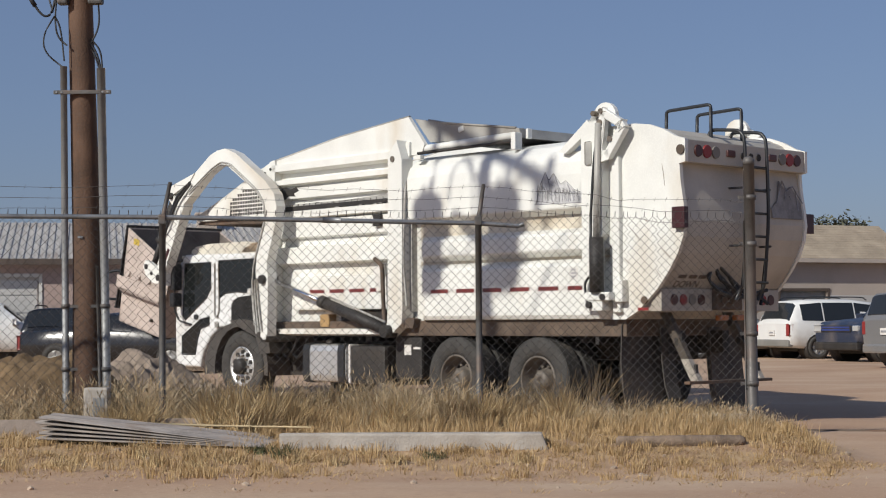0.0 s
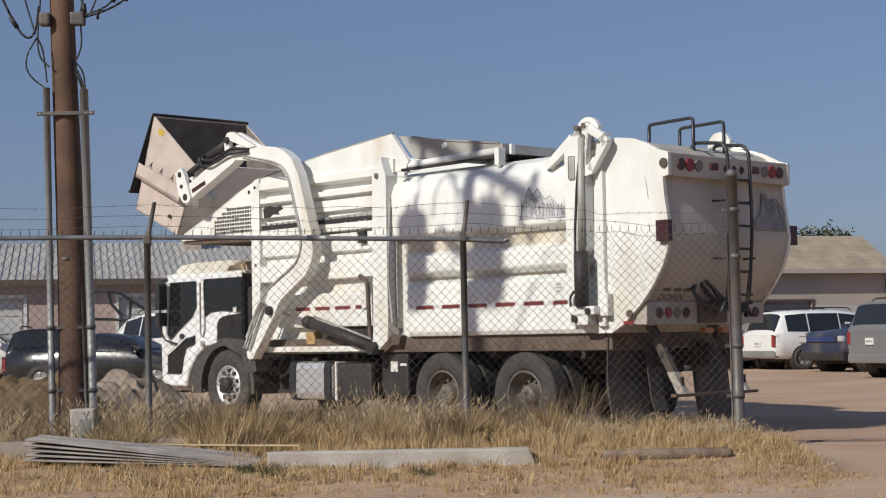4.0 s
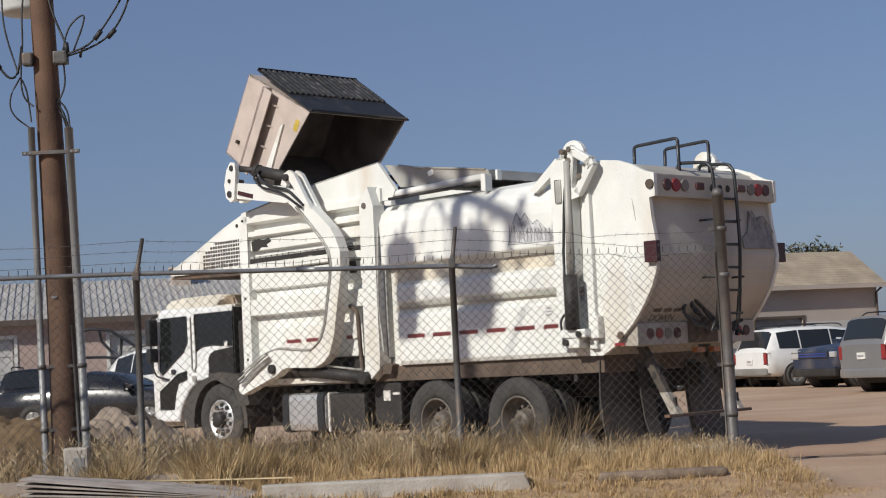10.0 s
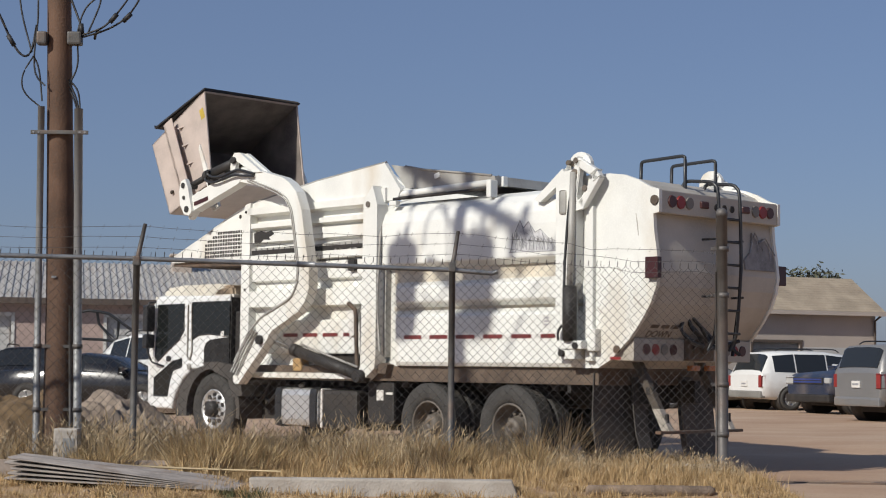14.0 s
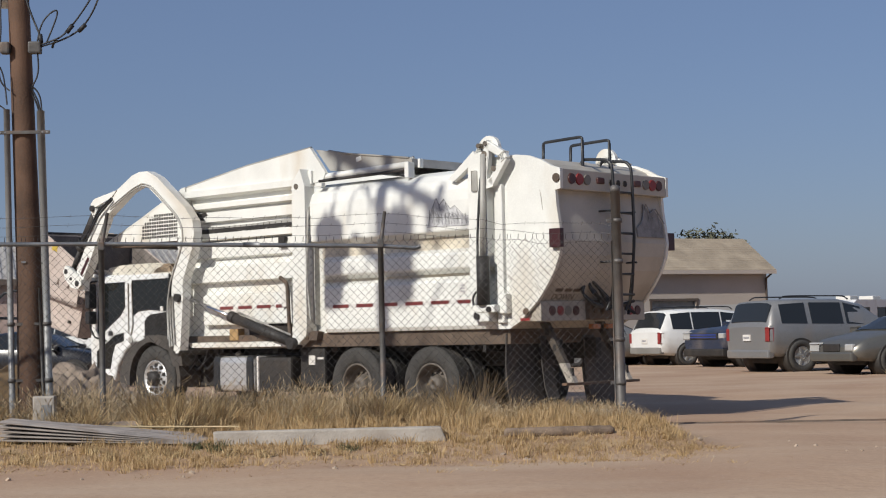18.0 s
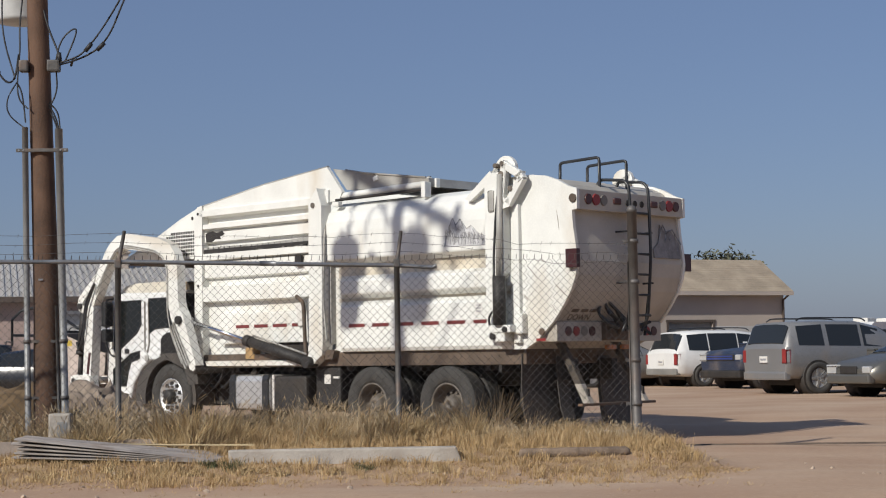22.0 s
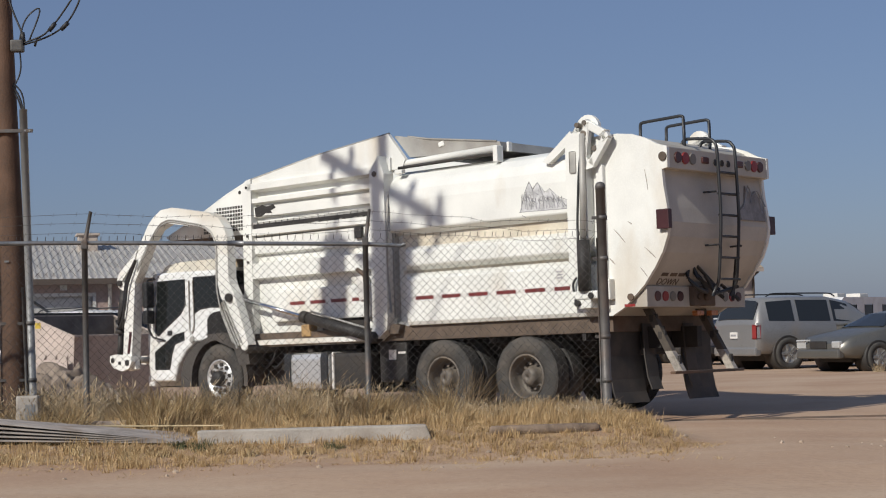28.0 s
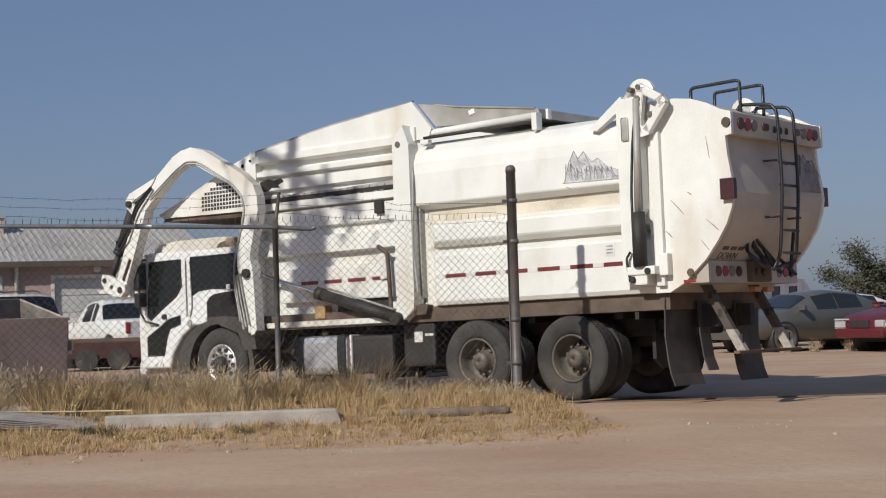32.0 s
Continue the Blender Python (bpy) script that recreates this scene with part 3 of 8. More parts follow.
# ---- timber and concrete lying in the grass ----
def make_lying():
    bm = bm_new()
    box(bm, -1.14, 1.14, -0.10, 0.10, 0.0, 0.165, 0.02)
    for v in bm.verts:
        v.co += 0.012 * noise.noise_vector(v.co * 3)
        if v.co.x > 1.06 and v.co.z > 0.1:
            v.co.x -= 0.05
    solid("concrete_beam", bm, M_CONCRETE, "long pale weathered concrete beam lying in dry grass", "beam", pose(-0.47, 13.95, gz(-0.5, 13.9) - 0.03, 0, 0, -1.5))
    bm = bm_new()
    lathe(bm, [(0.03, -0.56), (0.05, -0.54), (0.058, 0.0), (0.05, 0.5), (0.03, 0.54)], 12, "y")
    for v in bm.verts:
        v.co += 0.015 * noise.noise_vector(v.co * 5)
    solid("log", bm, M_LOG, "weathered grey-brown log lying in dry grass", "log", pose(1.80, 13.98, gz(1.8, 13.98) + 0.035, 0, 0, -88))
    # corrugated sheets fanned out from their low right-hand end
    pile = thing("sheet_pile", "pile of weathered corrugated metal sheets on the dirt", "sheets", pose(-2.12, 14.22, gz(-2.2, 14.2), 0, 0, -7.0))
    for i in range(5):
        bm = bm_new()
        n = 20
        lo = []
        for j in range(n + 1):
            y = -0.24 + 0.48 * j / n
            lo.append((y, 0.012 + i * 0.012 + 0.013 * math.sin(j * math.pi / 1.6)))
        prism(bm, lo + [(y, z + 0.004) for y, z in lo[::-1]], -1.66 + 0.03 * (i % 3), 0.42 - 0.03 * i, "x")
        for v in bm.verts:
            v.co.y *= 1.0 + 0.3 * (v.co.x + 0.8)
        part("corrugated_sheet", bm, M_SHEET, pile, at=pose(0, 0, 0.005, 2, 1.2 * i + 1.2, 0.5 * (i - 2)))
    bm = bm_new()
    box(bm, -2.2, 1.9, -0.02, 0.02, -0.05, 0.16, 0.006)
    solid("plank", bm, M_BOARD, "long weathered tan plank on edge by the fence", "plank", pose(-4.2, 15.0, gz(-4, 15.0), -6, 0, 3))
    bm = bm_new()
    box(bm, -0.42, 0.42, -0.09, 0.09, 0, 0.14, 0.015)
    for v in bm.verts:
        v.co += 0.01 * noise.noise_vector(v.co * 4)
    solid("concrete_block", bm, M_CONCRETE, "low weathered concrete block beside the gate post", "block", pose(2.32, 16.35, 0.12, 0, 0, 5))
    bm = bm_new()
    tube(bm, [(-0.75, 0, 0.05), (-0.1, 0.02, 0.03), (0.75, -0.03, 0.02)], 0.014, 6, 0.006)
    solid("stick", bm, mat("bleached_straw_stick", (0.55, 0.44, 0.27), 0.8), "long bleached dry stick on the ground", "stick", pose(-2.15, 14.6, gz(-2.2, 14.6) + 0.08, 0, 0, -4))
    bm = bm_new()
    prism(bm, [(-0.03, 0.0), (0.03, 0.0), (0.008, 0.022), (-0.008, 0.022)], 0.0, 7.6, "x")
    solid("gate_track", bm, M_RUST, "low rusty steel gate track flush with the dirt", "track", pose(3.1, 17.55, 0.0, 0, 0, -6.5))
    rng = random.Random(11)
    for i in range(44):
        bm = bm_new()
        bmesh.ops.create_icosphere(bm, subdivisions=1, radius=1.0)
        s = rng.uniform(0.01, 0.032)
        sh = rng.random() * 50
        for v in bm.verts:
            k = 1 + 0.35 * noise.noise(v.co * 1.3 + Vector((sh, 0, 0)))
            v.co = Vector((v.co.x * s * 1.3 * k, v.co.y * s * k, v.co.z * s * 0.8 * k))
        x, y = rng.uniform(-4.5, 5.2), rng.uniform(11.6, 14.2)
        solid("stone", bm, M_STONE, "small pale stone on dirt", "stone", pose(x, y, gz(x, y) + s * 0.3, 0, 0, rng.uniform(0, 180)), group="stones by the fence")


make_lying()


# ---- utility pole with conduits, cables and a transformer ----
def make_pole():
    p = thing("utility_pole", "weathered brown wooden utility pole with grey conduits and loose cables", "pole")
    bm = bm_new()
    line = [(-3.715, 15.95, 0.0), (-3.73, 15.95, 1.8), (-3.77, 15.95, 3.2), (-3.83, 15.96, 5.0), (-3.93, 15.97, 8.6)]
    rings = []
    for i in range(41):
        s = i / 40 * 4
        k = min(3, int(s))
        c = Vector(line[k]).lerp(Vector(line[k + 1]), s - k)
        r = 0.155 - 0.055 * i / 40
        ring = []
        for j in range(22):
            a = 2 * math.pi * j / 22
            rr = r * (1 + 0.03 * noise.noise(Vector((math.cos(a) * 3, math.sin(a) * 3, c.z * 0.35))))
            ring.append(bm.verts.new(c + Vector((rr * math.cos(a), rr * math.sin(a), 0))))
        rings.append(ring)
    for a, b in zip(rings, rings[1:]):
        for j in range(22):
            bm.faces.new((a[j], a[(j + 1) % 22], b[(j + 1) % 22], b[j])).smooth = True
    bm.faces.new(rings[-1])
    part("shaft", bm, M_POLE, p)
    for x0, x1, top, r in ((-3.90, -3.94, 3.70, 0.033), (-3.50, -3.575, 3.68, 0.042)):
        bm = bm_new()
        tube(bm, [(x0, 15.83, 0.1), (x0 + (x1 - x0) * 0.5, 15.83, 1.9), (x1, 15.83, top)], r, 12)
        c = part("conduit", bm, M_CONDUIT, p, "grey metal conduit")
        for z in (0.75, 1.36):
            bm = bm_new()
            xx = x0 + (x1 - x0) * z / top
            lathe(bm, [(r + 0.010, z - 0.02), (r + 0.010, z + 0.02)], 12, "z")
            for v in bm.verts:
                v.co += Vector((xx, 15.83, 0))
            box(bm, min(xx, -3.7), max(xx, -3.7), 15.82, 15.85, z - 0.015, z + 0.015)
            part("clamp", bm, M_POST, c)
    bm = bm_new()
    tube(bm, [(-3.56, 15.80, 0.25), (-3.60, 15.80, 1.75)], 0.016, 8)
    part("ground_wire_guard", bm, M_POST, p)
    bm = bm_new()
    box(bm, -4.03, -3.47, 15.79, 15.82, 3.425, 3.462, 0.004)
    br = part("standoff_bracket", bm, M_POST, p)
    for x in (-4.0, -3.95, -3.55, -3.50):
        bm = bm_new()
        cyl(bm, (x, 15.785, 3.443), (x, 15.80, 3.443), 0.011, 8)
        part("bolt", bm, M_GALV, br)
    for cx, cy, cz in ((-4.24, 17.02, 5.08), (-4.02, 15.36, 5.75)):
        bm = bm_new()
        lathe(bm, [(0.10, 0.0), (0.26, 0.02), (0.27, 0.06), (0.27, 0.92), (0.285, 0.94), (0.285, 0.99), (0.2, 1.06), (0.02, 1.10)], 24, "z")
        for v in bm.verts:
            v.co += Vector((cx, cy, cz))
        can = part("transformer", bm, M_CAN, p, "pale grey transformer can")
        for dx in (-0.1, 0.1):
            bm = bm_new()
            lathe(bm, [(0.03, 1.04), (0.045, 1.12), (0.03, 1.16), (0.045, 1.21), (0.025, 1.30)], 10, "z")
            for v in bm.verts:
                v.co += Vector((cx + dx, cy, cz))
            part("bushing", bm, M_TRIMDARK, can)
        bm = bm_new()
        near = cy + (-0.27 if cy > 16 else 0.27)
        box(bm, -3.90, -3.78, min(near, 15.95), max(near, 15.95), cz + 0.72, cz + 0.84, 0.02)
        part("mounting_bracket", bm, M_GALV, can)
    bm = bm_new()
    box(bm, -0.06, 0.06, -1.5, 1.5, 0, 0.14, 0.01, Matrix.Translation((-3.92, 15.95, 7.05)) @ Matrix.Rotation(radians(7), 4, "Z"))
    ca = part("cross_arm", bm, M_BOARD, p)
    for y in (14.55, 15.2, 16.7, 17.35):
        bm = bm_new()
        lathe(bm, [(0.02, 7.26), (0.02, 7.34), (0.07, 7.36), (0.05, 7.42), (0.075, 7.44), (0.04, 7.54), (0.01, 7.56)], 10, "z")
        for v in bm.verts:
            v.co += Vector((-3.92 - (y - 15.95) * 0.12, y, -0.07))
        part("insulator", bm, M_TRIMDARK, ca)
    for y in (14.75, 17.1):
        bm = bm_new()
        cyl(bm, (-3.99 - (y - 15.95) * 0.12, y, 6.65), (-3.99 - (y - 15.95) * 0.12, y, 7.1), 0.055, 10)
        part("fuse_cutout", bm, M_TRIMDARK, ca)
    for y0 in (14.9, 17.0):
        bm = bm_new()
        tube(bm, [(-3.86 - (y0 - 15.95) * 0.12, y0, 7.07), (-3.86, 15.96, 6.5)], 0.022, 6)
        part("brace", bm, M_GALV, ca)
    for x0, x1 in ((-4.0, -3.90), (-3.70, -3.56)):
        bm = bm_new()
        box(bm, x0, x1, 15.78, 15.90, 4.31, 4.44, 0.02)
        part("service_bracket", bm, M_POST, p)
    # cables: each a loose drooping line through a few points
    for pts, r in (
        ([(-4.55, 15.7, 4.95), (-4.36, 15.75, 4.61), (-4.23, 15.78, 4.31), (-4.12, 15.78, 4.17), (-4.04, 15.8, 4.22), (-4.0, 15.8, 4.5)], 0.012),
        ([(-4.24, 16.1, 5.3), (-4.21, 15.9, 5.02), (-4.17, 15.8, 4.67), (-4.04, 15.8, 4.23)], 0.009),
        ([(-4.0, 16.0, 5.2), (-4.0, 15.82, 4.8), (-3.985, 15.8, 4.54), (-4.02, 15.79, 4.19), (-4.0, 15.79, 3.99), (-3.9, 15.8, 3.9)], 0.009),
        ([(-4.02, 15.79, 4.19), (-4.13, 15.78, 4.01), (-4.12, 15.78, 3.83), (-3.93, 15.82, 3.68)], 0.008),
        ([(-4.02, 15.79, 4.19), (-3.96, 15.79, 4.08), (-3.93, 15.81, 3.75)], 0.009),
        ([(-3.79, 15.95, 5.2), (-3.72, 15.85, 4.87), (-3.56, 15.82, 4.48)], 0.011),
        ([(-3.61, 15.82, 4.40), (-3.555, 15.82, 4.66), (-3.41, 15.8, 4.79), (-3.36, 15.8, 4.76), (-3.50, 15.82, 4.43)], 0.009),
        ([(-3.68, 15.82, 4.37), (-3.44, 15.8, 4.44), (-3.30, 15.75, 4.49), (-3.11, 15.7, 4.71), (-2.9, 15.6, 5.0), (-2.2, 15.2, 6.1)], 0.010),
        ([(-3.58, 15.82, 4.38), (-3.32, 15.8, 4.45), (-3.11, 15.72, 4.55), (-2.97, 15.65, 4.72), (-2.86, 15.6, 4.98), (-2.3, 15.2, 6.1)], 0.010),
        ([(-3.60, 15.82, 4.32), (-3.585, 15.82, 4.09), (-3.67, 15.83, 3.93)], 0.009),
        ([(-3.68, 15.83, 3.94), (-3.60, 15.82, 3.80), (-3.57, 15.83, 3.64)], 0.010),
        ([(-3.67, 15.83, 3.88), (-3.62, 15.82, 3.78), (-3.58, 15.83, 3.64)], 0.010),
        ([(-3.68, 15.83, 3.97), (-3.57, 15.81, 3.86), (-3.56, 15.83, 3.64)], 0.009),
        ([(-4.06, 16.65, 6.2), (-4.1, 16.5, 6.9), (-4.0, 16.2, 7.0), (-3.95, 16.1, 6.2), (-3.98, 16.3, 5.5), (-4.05, 16.65, 5.6)], 0.016),
        ([(-3.95, 17.3, 7.0), (-4.0, 17.25, 6.6), (-4.05, 17.0, 6.3)], 0.012),
        ([(-3.8, 14.7, 6.9), (-3.75, 14.75, 6.95), (-3.72, 15.0, 6.95)], 0.012),
        ([(-3.46, 15.95, 4.40), (-3.42, 15.8, 4.43), (-3.37, 15.8, 4.44)], 0.014),
    ):
        bm = bm_new()
        tube(bm, bend(pts, 6, 0.5), r, 8)
        part("cable", bm, M_CABLE, p, "black cable")
    for a, b in (((-4.27, 15.77, 4.39), (-4.21, 15.78, 4.29)), ((-3.27, 15.74, 4.52), (-3.20, 15.72, 4.60)), ((-3.14, 15.73, 4.53), (-3.06, 15.7, 4.60)), ((-3.57, 15.82, 4.52), (-3.56, 15.82, 4.42))):
        bm = bm_new()
        cyl(bm, a, b, 0.024, 10)
        part("splice", bm, M_CABLE, p)
    bm = bm_new()
    box(bm, -3.79, -3.74, 15.795, 15.80, 2.02, 2.04)
    part("pole_tag", bm, M_GALV, p)
    # the pole stands a little behind the fence
    c = Vector((0.0, 0.0, 1.19))
    away = Matrix.Translation(c) @ Matrix.Scale(1.044, 4) @ Matrix.Translation(-c)
    for o in p.children_recursive:
        o.data.transform(away)
    # small utility box at the foot
    box_t = thing("utility_pedestal", "short grey utility pedestal at the foot of the pole", "pedestal", pose(-3.53, 15.52, gz(-3.53, 15.52)))
    bm = bm_new()
    box(bm, -0.115, 0.115, -0.09, 0.09, -0.05, 0.42, 0.02)
    part("case", bm, M_CONCRETE, box_t)
    bm = bm_new()
    box(bm, -0.02, 0.085, -0.097, -0.089, 0.08, 0.33, 0.004)
    part("cover_plate", bm, M_CONDUIT, box_t)


make_pole()


# ---- heaps of rubble and earth under burlap behind the fence ----
def heap(name, label, x, y, sx, sy, h, seed, material, rough=0.22, cat="heap"):
    bm = bm_new()
    n = 84
    grid = []
    for j in range(n):
        row = []
        for i in range(n):
            u, v = 2 * i / (n - 1) - 1, 2 * j / (n - 1) - 1
            d = min(1.0, math.hypot(u, v))
            k = max(0.0, 1 - d ** 2.0)
            w = Vector((u * 2.3 + seed, v * 2.3, seed))
            fold = 1 - abs(noise.noise(Vector((u * 0.9 + v * 2.6, v * 1.1 - u * 1.4, seed)) + 0.6 * noise.noise_vector(w))) * 2.4
            z = h * k * (0.88 + 0.22 * noise.noise(w)) + rough * k ** 0.5 * (0.55 * fold + 0.35 * abs(noise.noise(w * 2.7))) + 0.025 * k ** 0.5 * noise.noise(w * 7)
            row.append(bm.verts.new((u * sx + 0.1 * noise.noise(w * 2), v * sy, max(-0.05, z) - 0.02)))
        grid.append(row)
    for a, b in zip(grid, grid[1:]):
        for i in range(n - 1):
            bm.faces.new((a[i], a[i + 1], b[i + 1], b[i])).smooth = True
    return solid(name, bm, material, label, cat, pose(x, y, gz(x, y) - 0.03))


heap("burlap_sheet", "dusty tan burlap sheet thrown over earth behind the fence", -4.6, 17.8, 1.25, 1.1, 0.84, 3.1, M_TARP, 0.34, "burlap")
heap("crumpled_tarp", "crumpled grey-brown tarp over a mound behind the fence", -3.72, 18.7, 1.12, 0.9, 0.86, 7.7, M_CLOTH, 0.42, "tarp")


# ---- the garbage truck; its own x runs forward, y to its left side, z up; x = 0 at the lamps on the tailgate ----
TRUCK_0 = pose(TRUCK_ROWS[0][1], TRUCK_ROWS[0][2], 0, 0, 0, TRUCK_ROWS[0][3])
PIVOT = (7.5, 1.0)
truck = thing("garbage_truck", "dirty white front-loading garbage truck with raised lift arms", "truck", TRUCK_0)
TAIL = [(1.02, 3.45), (0.62, 3.45), (0.40, 3.41), (0.22, 3.33), (0.09, 3.21), (0.02, 3.02), (-0.02, 2.75), (-0.06, 2.5), (-0.08, 2.32), (-0.05, 2.14), (0.03, 1.95), (0.15, 1.77), (0.32, 1.56), (0.62, 1.30), (0.79, 1.20), (1.02, 1.20)]


def make_body():
    # packer body with a rounded roof and a bent-in skirt
    half = [(0.0, 3.45), (0.55, 3.44), (0.85, 3.40), (1.04, 3.33), (1.15, 3.23), (1.20, 3.10), (1.22, 2.95), (1.22, 2.56), (1.21, 2.54), (1.06, 2.475), (1.06, 1.20)]
    bm = bm_new()
    prism(bm, half + [(-y, z) for y, z in half[::-1] if y > 0], 0.95, 4.62, "x")
    body = part("packer_body", bm, M_WHITE, truck, "dirty white steel packer body")
    for sgn in (1, -1):
        for z in ([(1.05, 2.315), (1.215, 2.25), (1.23, 2.22), (1.23, 2.05), (1.215, 2.025), (1.05, 1.965)], [(1.05, 1.945), (1.20, 1.875), (1.23, 1.84), (1.23, 1.26), (1.20, 1.21), (1.05, 1.19)]):
            bm = bm_new()
            prism(bm, [(sgn * y, w) for y, w in z], 1.0, 4.46, "x")
            for v in bm.verts:
                if v.co.x > 4 and abs(v.co.y) > 1.15:
                    v.co.x -= 0.16
            part("side_rib", bm, M_WHITE, body)
        # tan strips paint the ledges' shade and dirt into the recesses
        for z0, z1 in ((2.29, 2.482), (1.93, 1.985)):
            bm = bm_new()
            box(bm, 1.0, 4.5, sgn * 1.05, sgn * 1.068, z0, z1)
            part("recessed_strip", bm, M_RECESS, body, "recessed strip coloured with dirt and ledge shade")
        a, i = 1.36, 0
        while a < 4.25:
            w = 0.15 if i % 2 else 0.33
            bm = bm_new()
            box(bm, a, a + w, sgn * 1.230, sgn * 1.2345, 1.555, 1.605)
            part("white_tape" if i % 2 else "red_tape", bm, M_TAPEWHITE if i % 2 else M_TAPERED, body)
            a, i = a + w + 0.004, i + 1
        # mountain decal: a broken peak outline over a row of strokes
        fill = bm_new()
        prism(fill, [(2.22, 2.61), (2.14, 2.84), (2.06, 2.99), (2.00, 2.89), (1.92, 2.97), (1.80, 2.83), (1.72, 2.87), (1.58, 2.75), (1.40, 2.69), (1.40, 2.60)], sgn * 1.2195, sgn * 1.2208, "y")
        part("decal_ground", fill, M_DECAL, body)
        bm = bm_new()
        peaks = [(2.22, 2.62), (2.14, 2.86), (2.06, 3.00), (2.00, 2.90), (1.92, 2.98), (1.80, 2.84), (1.72, 2.88), (1.58, 2.76), (1.40, 2.70)]
        for a, b in zip(peaks, peaks[1:]):
            tube(bm, [(a[0], sgn * 1.2215, a[1]), (b[0], sgn * 1.2215, b[1])], 0.0045, 4)
            tube(bm, [(a[0] - 0.03, sgn * 1.2215, a[1] - 0.05), ((a[0] + b[0]) / 2 - 0.05, sgn * 1.2215, min(a[1], b[1]) - 0.08)], 0.005, 4)
        for i, (a, w, h) in enumerate(((2.2, 0.10, 0.21), (2.03, 0.09, 0.14), (1.90, 0.08, 0.15), (1.78, 0.05, 0.13), (1.68, 0.04, 0.12), (1.6, 0.09, 0.13))):
            for s in (0, w):
                tube(bm, [(a - s, sgn * 1.2215, 2.64 - i * 0.004), (a - s + (0.02 if s else -0.02), sgn * 1.2215, 2.64 + h)], 0.0055, 4)
            tube(bm, [(a, sgn * 1.2215, 2.64 + h * 0.8), (a - w, sgn * 1.2215, 2.64 + h * 0.5)], 0.005, 4)
        tube(bm, [(2.24, sgn * 1.2215, 2.615), (1.40, sgn * 1.2215, 2.60)], 0.0045, 4)
        rng = random.Random(8)
        for i in range(60):
            a = rng.uniform(1.44, 2.18)
            top = 2.70 + 0.27 * max(0.0, 1 - abs(a - 2.03) / 0.55)
            z = rng.uniform(2.64, top - 0.02)
            tube(bm, [(a, sgn * 1.2212, z), (a - rng.uniform(0.0, 0.07), sgn * 1.2212, max(2.63, z - rng.uniform(0.04, 0.12)))], 0.0034, 4)
        part("mountain_decal", bm, M_LOGO, body, "grey mountain decal")
        bm = bm_new()
        box(bm, 1.53, 1.66, sgn * 1.23, sgn * 1.235, 1.68, 1.83)
        plate = part("small_notice", bm, M_TAPEWHITE, body)
        bm = bm_new()
        for z in (1.71, 1.75, 1.79):
            box(bm, 1.55, 1.64, sgn * 1.2352, sgn * 1.2368, z, z + 0.018)
        part("notice_print", bm, M_LOGO, plate)
    # pipe that runs along the roof's edge
    bm = bm_new()
    tube(bm, [(5.15, 1.06, 3.50), (4.5, 1.06, 3.49), (2.75, 1.02, 3.53)], 0.052, 12)
    part("roof_pipe", bm, M_WHITE, body)
    bm = bm_new()
    tube(bm, [(4.5, 1.11, 3.435), (2.7, 1.07, 3.455)], 0.022, 8)
    part("hydraulic_line", bm, M_DARK, body)
    bm = bm_new()
    box(bm, 2.66, 2.74, 1.0, 1.13, 3.34, 3.56, 0.012)
    box(bm, 2.58, 2.62, 0.90, 0.98, 3.48, 3.61, 0.01)
    part("pipe_bracket", bm, M_WHITE, body)
    bm = bm_new()
    box(bm, 4.62, 4.70, 0.95, 1.16, 3.40, 3.60, 0.01)
    box(bm, 4.36, 4.50, 1.12, 1.2, 3.34, 3.40, 0.01)
    part("pipe_bracket", bm, M_WHITE, body)
    bm = bm_new()
    for x in (1.55, 1.68, 1.8):
        tube(bm, bend([(x, 0.1, 3.44), (x - 0.02, 0.1, 3.56), (x - 0.25, 0.12, 3.57), (x - 0.4, 0.12, 3.45)]), 0.024, 8)
    part("roof_hose", bm, M_BLACKPIPE, body)


make_body()


